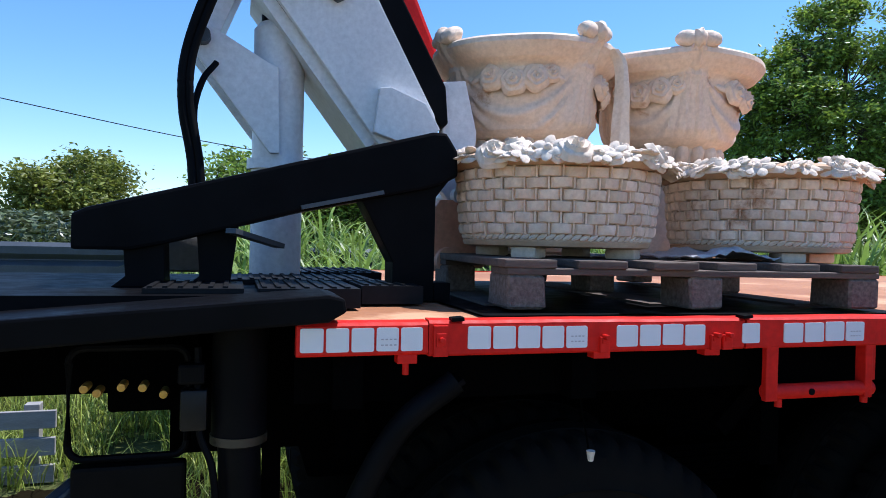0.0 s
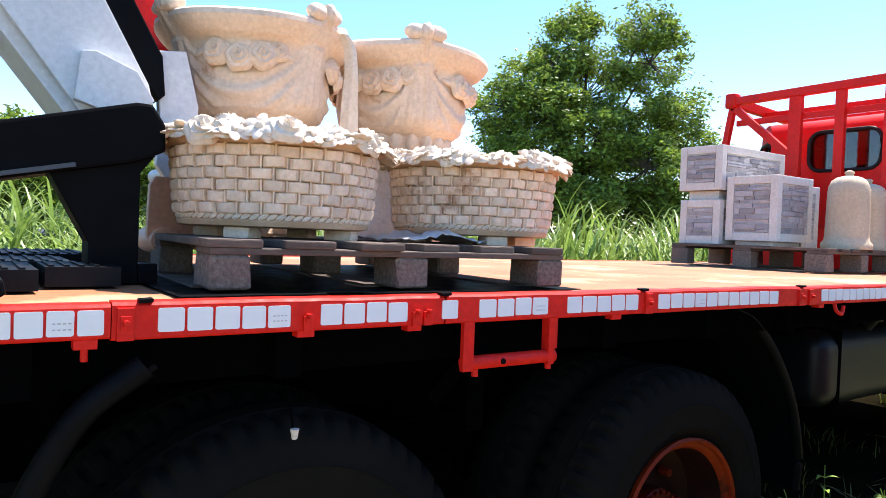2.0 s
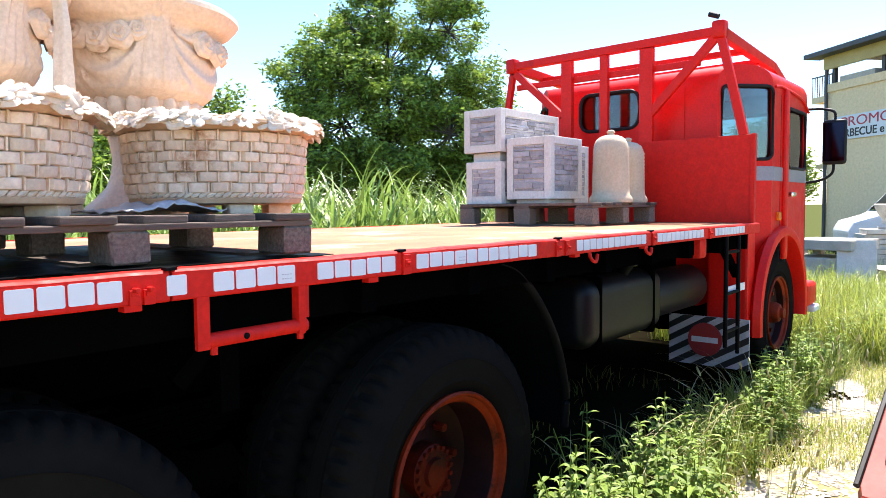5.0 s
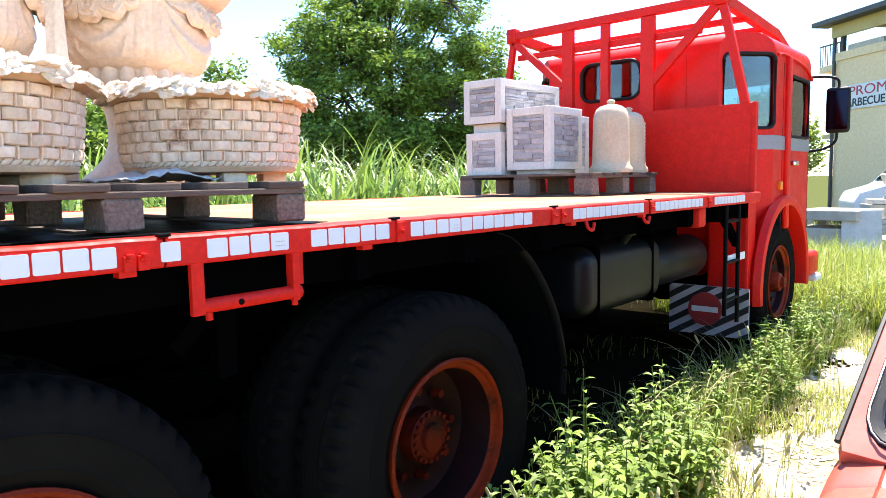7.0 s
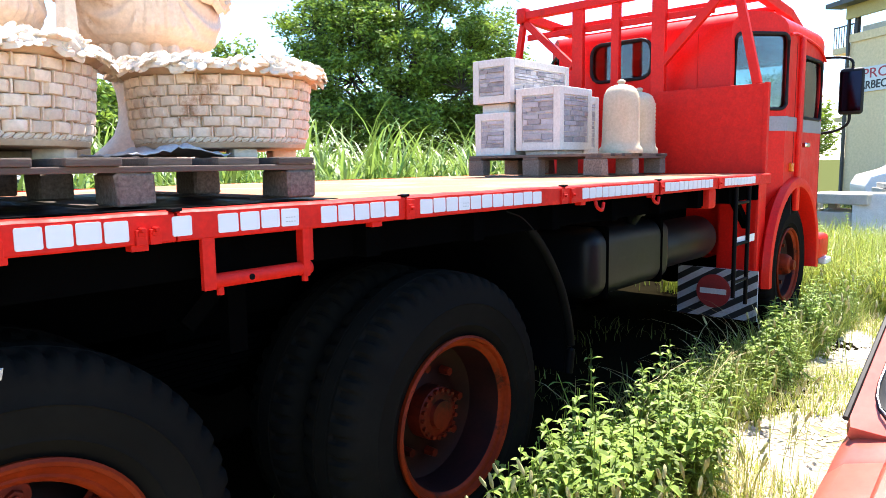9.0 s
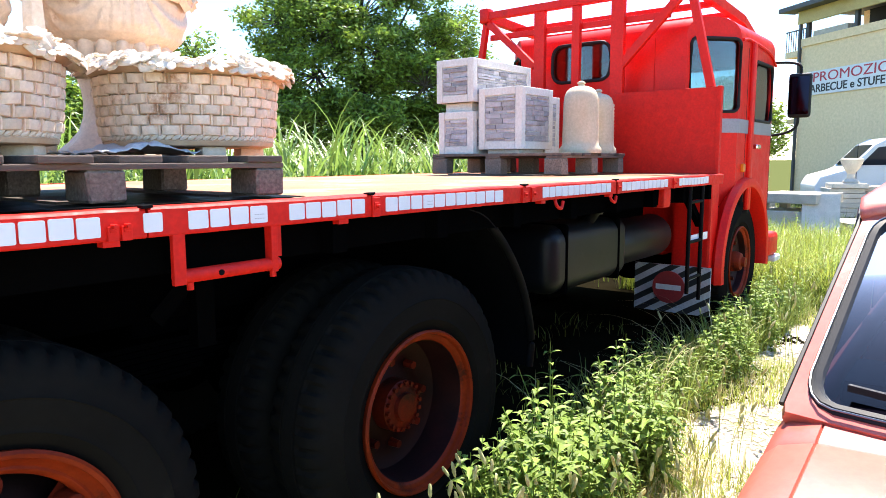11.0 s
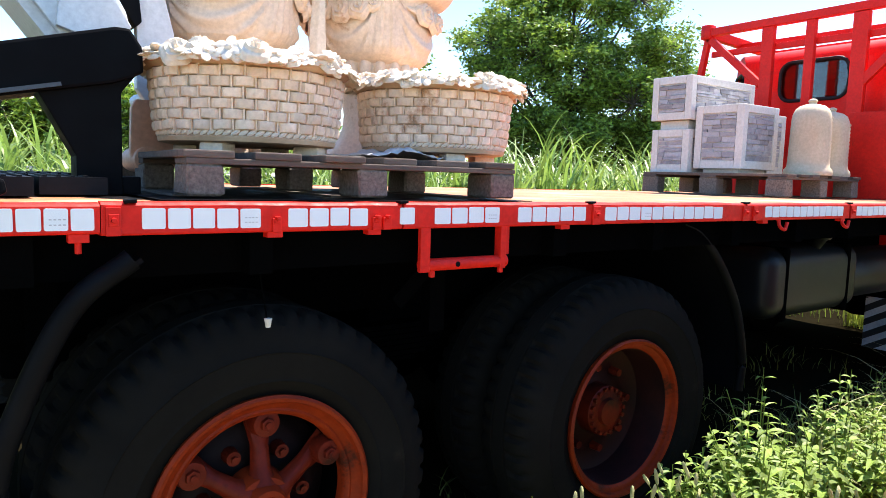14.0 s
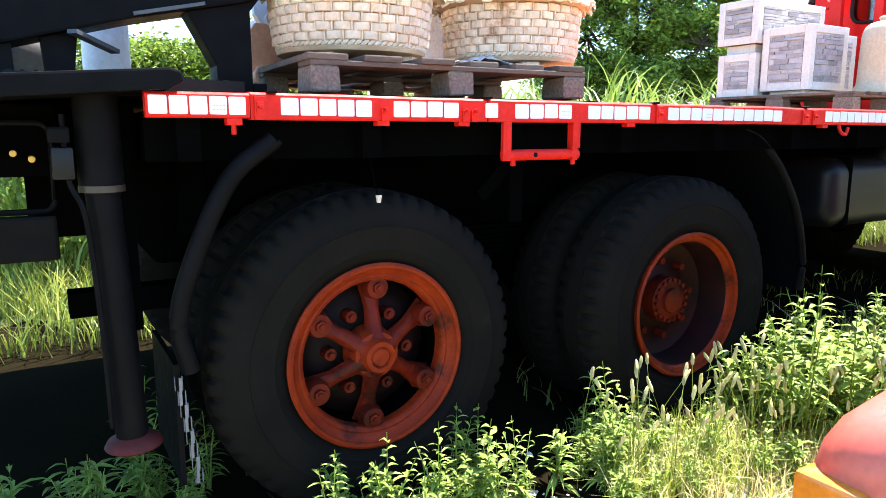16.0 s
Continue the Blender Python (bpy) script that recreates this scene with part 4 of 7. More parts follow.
# wheel arch flare
arc = [Vector((5.66 + 0.67 * math.cos(a), CY0 - 0.015, 0.54 + 0.67 * math.sin(a))) for a in np.linspace(radians(-8), radians(188), 40)]
vs, fs = [], []
for i, p in enumerate(arc):
    d = (p - Vector((5.66, p.y, 0.54))).normalized()
    for r_, y_ in ((-0.04, 0.0), (-0.035, -0.03), (0.0, -0.04), (0.035, -0.03), (0.05, 0.02), (-0.04, 0.1)):
        vs.append(tuple(p + d * r_ + Vector((0, y_, 0))))
for i in range(len(arc) - 1):
    for j in range(6):
        fs.append((i * 6 + j, i * 6 + (j + 1) % 6, i * 6 + 6 + (j + 1) % 6, i * 6 + 6 + j))
raw("wheel_arch", vs, fs, RED, cab, "flared red wheel arch", True)
part("rear_fender", boxes((4.9, 5.08, 0.1, 0.4, 0.45, 1.25)), RED, cab, "", False, 0.02)
part("bumper", rbox(6.35, 6.72, 0.02, 2.2, 0.5, 0.72, 0.04, 3), RED, cab, "red front bumper", True)
part("bumper_step", rbox(6.55, 6.75, 0.0, 0.16, 0.44, 0.5, 0.015, 2), WHITE, cab)
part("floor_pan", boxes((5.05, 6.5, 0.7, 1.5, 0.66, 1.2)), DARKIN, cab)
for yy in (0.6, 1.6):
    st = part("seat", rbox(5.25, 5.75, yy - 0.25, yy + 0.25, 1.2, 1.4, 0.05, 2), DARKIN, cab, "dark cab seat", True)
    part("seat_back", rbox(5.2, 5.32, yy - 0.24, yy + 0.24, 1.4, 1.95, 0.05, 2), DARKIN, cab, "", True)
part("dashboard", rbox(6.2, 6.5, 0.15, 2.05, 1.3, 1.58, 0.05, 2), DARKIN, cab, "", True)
# mirror
mir = new("mirror")
mir.parent = truck
mir["label"] = "black side mirror on bent steel arms"
part("mirror_shell", rbox(6.39, 6.45, -0.25, -0.06, 1.77, 2.16, 0.03, 3), TRIM, mir, "", True)
part("mirror_glass", boxes((6.384, 6.39, -0.235, -0.075, 1.8, 2.13)), MIRROR, mir)
tube_part("mirror_arm", curve_pts([(6.45, 0.07, 2.27), (6.45, -0.06, 2.26), (6.43, -0.15, 2.22), (6.425, -0.15, 2.1)], 6), 0.012, TRIM, mir, "", 8)
tube_part("mirror_arm", curve_pts([(6.46, 0.07, 1.62), (6.45, -0.05, 1.64), (6.43, -0.14, 1.7), (6.425, -0.15, 1.82)], 6), 0.012, TRIM, mir, "", 8)


# ---- crane ----
crane = thing("loader_crane", "white and red loader crane folded behind the flatbed", "crane")
plate_part("base_plate", [(-1.6, 1.22), (-0.60, 1.3), (-0.565, 1.32), (-0.57, 1.345), (-0.6, 1.352), (-1.6, 1.275)], -0.03, 0.16, BLACK, crane, "thick black base plate edge", 0.006)
part("deck_cover", boxes((-1.5, -0.6, 0.161, 1.0, 1.29, 1.335)), BLACK, crane)
for i, (x0, x1, y0, y1) in enumerate(((-0.95, -0.75, 0.2, 0.44), (-0.72, -0.5, 0.2, 0.5), (-0.8, -0.4, 0.52, 0.8), (-0.48, -0.33, 0.3, 0.5), (-0.7, -0.3, 0.95, 1.3))):
    bm = boxes((x0, x1, y0, y1, 1.336 if x1 < -0.6 else 1.304, 1.347))
    for k in range(int((x1 - x0) / 0.03)):
        box(bm, x0 + 0.008 + k * 0.03, x0 + 0.018 + k * 0.03, y0 + 0.01, y1 - 0.01, 1.347, 1.351)
    part("tread_plate", bm, mat("worn_tread_steel", (0.012, 0.012, 0.013), (0.007, 0.007, 0.008), 9, 0.6, bump=0.1, gloss=0.15) if i == 0 else bpy.data.materials["worn_tread_steel"], crane, "ribbed dark tread plate")
# black support beam on legs
beam = plate_part("support_beam", [(-1.12, 1.42), (-1.12, 1.5), (-1.09, 1.515), (-0.29, 1.735), (-0.255, 1.735), (-0.225, 1.69), (-0.222, 1.625), (-0.26, 1.605), (-0.3, 1.59), (-0.62, 1.52), (-0.93, 1.435), (-1.0, 1.42)], 0.38, 0.56, BLACK, crane, "heavy black sloping support beam", 0.008)
plate_part("beam_leg", [(-0.47, 1.56), (-0.3, 1.6), (-0.24, 1.615), (-0.275, 1.57), (-0.275, 1.3), (-0.385, 1.3), (-0.385, 1.4)], 0.4, 0.5, BLACK, beam, "", 0.004)
plate_part("beam_leg", [(-1.02, 1.5), (-0.93, 1.5), (-0.925, 1.34), (-0.9, 1.335), (-1.04, 1.335), (-1.01, 1.36)], 0.4, 0.54, BLACK, beam, "", 0.004)
plate_part("beam_leg", [(-0.86, 1.5), (-0.76, 1.5), (-0.78, 1.34), (-0.75, 1.335), (-0.88, 1.335), (-0.85, 1.36)], 0.42, 0.52, BLACK, beam, "", 0.004)
bm = bmesh.new()
bar(bm, (-0.78, 0.36, 1.47), (-0.66, 0.5, 1.435), 0.03, 0.012)
bar(bm, (-0.62, 0.365, 1.53), (-0.42, 0.365, 1.575), 0.014, 0.01)
part("beam_stay", bm, GALV, beam)
part("leg_block", boxes((-0.275, -0.23, 0.4, 0.46, 1.302, 1.35)), BLACK, beam, "", False, 0.004)
# grey box behind the legs
part("valve_box", rbox(-0.95, -0.8, 0.6, 0.72, 1.36, 1.47, 0.02, 2), mat("grey_valve_paint", (0.3, 0.3, 0.3), (0.22, 0.22, 0.22), 7, 0.5), crane, "grey valve box", True)
# column
bm = bmesh.new()
rod(bm, (-0.652, 0.85, 1.33), (-0.652, 0.85, 2.08), 0.076, n=36)
rod(bm, (-0.652, 0.85, 2.08), (-0.652, 0.85, 2.1), 0.076, 0.06, n=36)
part("column", bm, WHITE_STEEL, crane, "round white crane column", True)
bm = bmesh.new()
rod(bm, (-0.652, 0.85, 2.1), (-0.652, 0.85, 2.2), 0.055, n=24)
part("column_collar", bm, BLACK, crane, "", True)
bm = bmesh.new()
rod(bm, (-0.652, 0.85, 1.66), (-0.652, 0.85, 1.69), 0.09, n=36)
part("column_ring", bm, WHITE_STEEL, crane, "", True)
# link plates on the column
for y0 in (0.74, 0.93):
    plate_part("link_plate", [(-0.905, 1.99), (-0.91, 2.02), (-0.895, 2.045), (-0.865, 2.055), (-0.84, 2.045), (-0.69, 1.96), (-0.66, 1.95), (-0.652, 1.70), (-0.68, 1.70), (-0.75, 1.79)], y0, y0 + 0.025, WHITE_STEEL, crane, "white pivot plate", 0.003)
bm = bmesh.new()
rod(bm, (-0.868, 0.7, 2.012), (-0.868, 1.0, 2.012), 0.022, n=16)
part("pivot_pin", bm, GALV, crane, "", True)
for xx, zz in ((-0.63, 2.17), (-0.5, 2.165)):
    bm = bmesh.new()
    rod(bm, (xx, 0.66, zz), (xx, 1.1, zz), 0.026, n=6)
    part("arm_pin", bm, GALV, crane, "", False, 0.004)
# white arm leaning down to the flatbed
for y0 in (0.7, 1.0):
    plate_part("arm_plate", [(-0.72, 2.2), (-0.85, 2.6), (-0.62, 2.62), (-0.36, 2.13), (-0.20, 1.84), (-0.185, 1.78), (-0.25, 1.74), (-0.37, 1.74), (-0.55, 1.98)], y0, y0 + 0.03, WHITE_STEEL, crane, "white tapered arm plate", 0.004)
plate_part("arm_web", [(-0.72, 2.2), (-0.37, 1.75), (-0.4, 1.73), (-0.74, 2.17)], 0.73, 1.0, WHITE_STEEL, crane)
plate_part("arm_gusset", [(-0.375, 1.9), (-0.34, 1.905), (-0.235, 1.865), (-0.19, 1.79), (-0.26, 1.73), (-0.39, 1.77)], 0.668, 0.7, WHITE_STEEL, crane, "", 0.003)
plate_part("upper_link", [(-0.88, 2.03), (-0.84, 2.0), (-0.68, 2.4), (-0.75, 2.45)], 0.78, 0.92, WHITE_STEEL, crane, "", 0.004)
plate_part("boom_side", [(-0.4, 2.2), (-0.17, 1.8), (-0.15, 1.82), (-0.16, 1.93), (-0.31, 2.2), (-0.53, 2.6), (-0.62, 2.6)], 0.72, 1.02, BLACK, crane, "black boom cheek", 0.005)
bm = bmesh.new()
bar(bm, (-0.027, 1.32, 2.004), (-0.365, 1.32, 2.77), 0.24, 0.09, (1, 0, 0.55))
part("boom", bm, RED, crane, "red boom section", False, 0.015)
plate_part("end_plate", [(-0.17, 1.95), (-0.09, 1.96), (-0.05, 1.8), (-0.06, 1.62), (-0.09, 1.57), (-0.13, 1.57), (-0.165, 1.62), (-0.16, 1.75)], 0.74, 0.78, WHITE_STEEL, crane, "white pivot end plate", 0.004)
bm = bmesh.new()
rod(bm, (-0.11, 0.7, 1.6), (-0.11, 1.0, 1.6), 0.024, n=14)
part("end_pin", bm, WHITE_STEEL, crane, "", True)
plate_part("foot_bracket", [(-0.185, 1.56), (-0.17, 1.585), (-0.09, 1.585), (-0.03, 1.52), (-0.0, 1.46), (0.0, 1.4), (-0.03, 1.375), (-0.11, 1.375), (-0.14, 1.36), (-0.175, 1.375), (-0.19, 1.42)], 0.72, 0.75, PINK_STEEL, crane, "faded pinkish-white bracket", 0.004)
bm = bmesh.new()
rod(bm, (-0.145, 0.69, 1.4), (-0.145, 0.9, 1.4), 0.04, n=20)
part("bracket_boss", bm, PINK_STEEL, crane, "", True, 0.004)
for off, rr in ((0.0, 0.013), (0.022, 0.012)):
    tube_part("hose", curve_pts([(-0.80 + off, 0.67, 2.24), (-0.865 + off, 0.66, 2.09), (-0.908 + off * 0.8, 0.655, 1.935), (-0.911 + off * 0.8, 0.65, 1.8), (-0.885 + off * 0.8, 0.64, 1.65), (-0.87 + off, 0.62, 1.42)], 8), rr, BLACK, crane, "black hydraulic hose", 10)
tube_part("hose", curve_pts([(-0.83, 0.72, 1.94), (-0.865, 0.69, 1.88), (-0.883, 0.66, 1.78), (-0.862, 0.64, 1.64), (-0.845, 0.62, 1.42)], 8), 0.009, BLACK, crane, "thin black hydraulic hose", 8)
tube_part("hose", curve_pts([(-0.15, 0.66, 1.72), (-0.1, 0.64, 1.6), (-0.06, 0.62, 1.5), (0.0, 0.62, 1.46)], 8), 0.011, TRIM, crane, "", 8)
# outrigger leg with foot
bm = bmesh.new()
rod(bm, (-0.755, 0.13, 1.06), (-0.755, 0.13, 1.31), 0.054, n=28)
leg = part("outrigger", bm, BLACK, crane, "black hydraulic outrigger cylinder", True)
bm = bmesh.new()
rod(bm, (-0.728, 0.13, 0.36), (-0.755, 0.13, 1.06), 0.042, n=24)
part("outrigger_tube", bm, BLACK, leg, "", True)
bm = bmesh.new()
rod(bm, (-0.755, 0.13, 1.045), (-0.755, 0.13, 1.062), 0.056, n=28)
part("outrigger_ring", bm, mat("greasy_brass", (0.035, 0.026, 0.014), None, 8, 0.5), leg, "", True)
lathe_part("outrigger_foot", [(0.0, 0.35), (0.045, 0.345), (0.05, 0.31), (0.085, 0.295), (0.095, 0.28), (0.09, 0.275), (0.0, 0.28)], FOOTM, leg, "red round foot plate, coloured dark for shade", 28, m=Matrix.Translation((-0.726, 0.13, 0.065)) @ Matrix.Diagonal((0.8, 0.8, 1, 1)))
tube_part("oil_line", curve_pts([(-0.835, 0.1, 1.24), (-0.83, 0.1, 1.08), (-0.8, 0.09, 0.98), (-0.785, 0.085, 0.7), (-0.78, 0.085, 0.42)], 8), 0.007, BLACK, leg, "", 6)
part("line_fitting", rbox(-0.865, -0.815, 0.08, 0.12, 1.08, 1.16, 0.006, 2), TANKM, leg, "grey hose fitting", True)
part("line_elbow", rbox(-0.87, -0.82, 0.08, 0.12, 1.17, 1.21, 0.006, 2), BLACK, leg)
part("subframe", boxes((-1.9, -0.62, 0.5, 1.3, 1.07, 1.288)), CHASSIS, crane, "black steel subframe", False, 0.01)
# control box with yellow caps
bm = boxes((-1.02, -0.84, 0.26, 0.55, 1.08, 1.27))
part("control_box", bm, CHASSIS, crane, "black control cabinet", False, 0.01)
loop = []
for cx, cz, a0 in ((-0.89, 1.19, 0), (-1.06, 1.19, 90), (-1.06, 1.02, 180), (-0.89, 1.02, 270)):
    for k in range(5):
        a = radians(a0 + k * 22.5)
        loop.append((cx + 0.03 * math.cos(a), 0.245, cz + 0.03 * math.sin(a)))
tube_part("guard_hoop", loop + loop[:1], 0.008, BLACK, crane, "black guard hoop", 8)
part("lower_panel", boxes((-1.08, -0.86, 0.22, 0.26, 0.86, 0.98)), BLACK, crane, "", False, 0.008)
for x, z in ((-1.054, 1.144), (-1.03, 1.135), (-0.985, 1.145), (-0.945, 1.143), (-0.905, 1.128)):
    bm = bmesh.new()
    rod(bm, (x, 0.2, z), (x, 0.25, z), 0.0085, n=14)
    part("lever_cap", bm, YELLOW, crane, "yellow lever cap", True, 0.002)
part("cross_tube", boxes((-0.84, -0.3, 0.62, 0.72, 0.6, 0.68)), CHASSIS, crane)
part("stay", boxes((-0.7, -0.66, 0.3, 0.36, 0.62, 1.28), (-0.5, -0.42, 0.55, 0.62, 0.86, 1.28)), CHASSIS, crane)
# rear bar with blue tint and red lamp
bm = bmesh.new()
bar(bm, (-1.55, 0.05, 0.55), (-1.05, 0.3, 0.93), 0.05, 0.06)
part("rear_strut", bm, mat("blue_black_paint", (0.02, 0.035, 0.075), (0.015, 0.025, 0.05), 6, 0.35), crane, "dark blue slanting strut", False, 0.008)
part("rear_lamp", rbox(-1.42, -1.37, 0.02, 0.07, 0.6, 0.68, 0.01, 2), mat("red_lens", (0.6, 0.03, 0.02), None, 5, 0.2, bump=0), crane, "red rear lamp", True)


# ---- pallets ----
def pallet(label, m, nx_boards, size_x, size_y, block_h=0.1, group="pallets", bw=0.09):
    p = tagged(new("pallet"), label, "pallet", group)
    p.matrix_basis = m
    hx, hy = size_x / 2, size_y / 2
    bs = 0.135
    for i in (-1, 0, 1):
        for j in (-1, 0, 1):
            bm = bmesh.new()
            cx, cy = i * (hx - bw / 2), j * (hy - bs / 2)
            box(bm, cx - bw / 2, cx + bw / 2, cy - bs / 2, cy + bs / 2, 0.006, block_h)
            bmesh.ops.bevel(bm, geom=list(bm.edges), offset=0.006, segments=1, affect="EDGES")
            for v in bm.verts:
                v.co += Vector((rng.normal(0, 0.0015), rng.normal(0, 0.0015), 0))
            part("block", bm, CHIP, p)
    for j in (-1, 0, 1):
        cy = j * (hy - 0.06)
        bm = boxes((-hx, hx, cy - 0.06, cy + 0.06, block_h, block_h + 0.015))
        part("cross_board", bm, WOOD, p, "", False, 0.003)
    for i in range(nx_boards):
        w = 0.115 + rng.normal(0, 0.008)
        cx = -hx + 0.06 + (size_x - 0.12) * i / (nx_boards - 1)
        o = rng.normal(0, 0.008)
        bm = boxes((cx - w / 2, cx + w / 2, -hy + o - 0.004, hy + o, block_h + 0.0152, block_h + 0.034))
        bmesh.ops.transform(bm, matrix=Matrix.Translation((cx, 0, 0)) @ Matrix.Rotation(rng.normal(0, 0.006), 4, "Z") @ Matrix.Translation((-cx, 0, 0)), verts=bm.verts)
        part("board", bm, WOOD, p, "", False, 0.004)
    for i in (-1, 0, 1):
        cx = i * (hx - 0.06)
        part("bottom_board", boxes((cx - 0.06, cx + 0.06, -hy + 0.15, hy - 0.15, -0.0005, 0.006)), WOOD, p)
    return p


# ragged black sheet that paints the pallet's shadow onto the deck
sv, sf = [], []
for i in range(58):
    x = -0.27 + i * 0.02
    e_ = 0.034 + 0.012 * noise.noise((x * 7, 0, 5)) + 0.02 * max(0, noise.noise((x * 2.3, 1, 5)))
    if 0.06 < x < 0.16:
        e_ += 0.03
    sv += [(x, e_, DECK_Z + 0.0065), (x, 1.25 + 0.02 * noise.noise((x * 6, 3, 5)), DECK_Z + 0.0065), (x, e_, DECK_Z + 0.0045), (x, 1.25, DECK_Z + 0.0045)]
for i in range(57):
    a_ = i * 4
    sf += [(a_, a_ + 4, a_ + 5, a_ + 1), (a_ + 2, a_ + 3, a_ + 7, a_ + 6), (a_, a_ + 2, a_ + 6, a_ + 4)]
sheet = raw("rubber_sheet", sv, sf, BLACK)
tagged(sheet, "ragged black sheet standing for the shadow under the pallet", "rubber sheet")
pal_a = pallet("weathered wooden pallet under the stone planters", pose(0.326, 0.665, DECK_Z + 0.007, 0, 0, -2.3), 6, 1.0, 1.2, 0.083)
pal_b = pallet("weathered wooden pallet under stone-clad boxes and bells", pose(4.1, 1.23, DECK_Z + 0.004, 0, 0, 0), 7, 0.98, 1.1, 0.118)
TOP_A, TOP_B = DECK_Z + 0.004 + 0.1175, DECK_Z + 0.004 + 0.1525


# ---- stone planters ----
def blob(vs, fs, c, rx, ry, rz, m3, seg=8, ring=5, warp=None):
    """Adds a squashed ball to verts and faces."""
    b = len(vs)
    for i in range(ring + 1):
        th = math.pi * i / ring
        for k in range(seg):
            a = 2 * math.pi * k / seg
            s = warp(a, th) if warp else 1.0
            vs.append(tuple(Vector(c) + m3 @ Vector((rx * s * math.sin(th) * math.cos(a), ry * s * math.sin(th) * math.sin(a), rz * math.cos(th)))))
    for i in range(ring):
        for k in range(seg):
            fs.append((b + i * seg + k, b + (i + 1) * seg + k, b + (i + 1) * seg + (k + 1) % seg, b + i * seg + (k + 1) % seg))


def facing(n, spin=0.0):
    return Vector(n).to_track_quat("Z", "Y").to_matrix() @ Matrix.Rotation(spin, 3, "Z")


def rose(vs, fs, c, n, size, spin):
    """A carved rose: a domed disc with petals wound round its heart."""
    m = facing(n, spin)
    b, rings, seg = len(vs), 13, 22
    for i in range(rings + 1):
        q = i / rings
        for k in range(seg):
            a = 2 * math.pi * k / seg
            wave = (q * 3.1 - a / (2 * math.pi)) % 1.0
            lip = (wave ** 2.2) * 0.3 * (1 - 0.35 * q)
            edge = 1 + 0.07 * math.sin(a * 5 + 1) * q
            zz = size * (0.6 * math.sqrt(max(0.0, 1 - q * q)) + lip * (1 - q ** 6) - 0.14)
            vs.append(tuple(Vector(c) + m @ Vector((size * q * edge * math.cos(a), size * q * edge * math.sin(a), zz))))
    for i in range(rings):
        for k in range(seg):
            fs.append((b + i * seg + k, b + (i + 1) * seg + k, b + (i + 1) * seg + (k + 1) % seg, b + i * seg + (k + 1) % seg))


def flower(vs, fs, c, n, size, kind, spin):
    m = facing(n, spin)
    if kind == 0:       # open flower with petals
        for k in range(6):
            a = k * math.pi / 3
            d = m @ Vector((math.cos(a), math.sin(a), 0.12))
            blob(vs, fs, Vector(c) + d * size * 0.62, size * 0.5, size * 0.36, size * 0.13, m @ Matrix.Rotation(a, 3, "Z"), 9, 5)
        blob(vs, fs, Vector(c) + m @ Vector((0, 0, size * 0.16)), size * 0.28, size * 0.28, size * 0.26, m, 8, 4)
    elif kind == 1:     # rose
        rose(vs, fs, c, n, size * 0.95, spin)
    else:               # leaf
        blob(vs, fs, c, size * 1.05, size * 0.42, size * 0.2, m, 8, 4, lambda a, th: 1 + 0.15 * math.cos(a * 2))


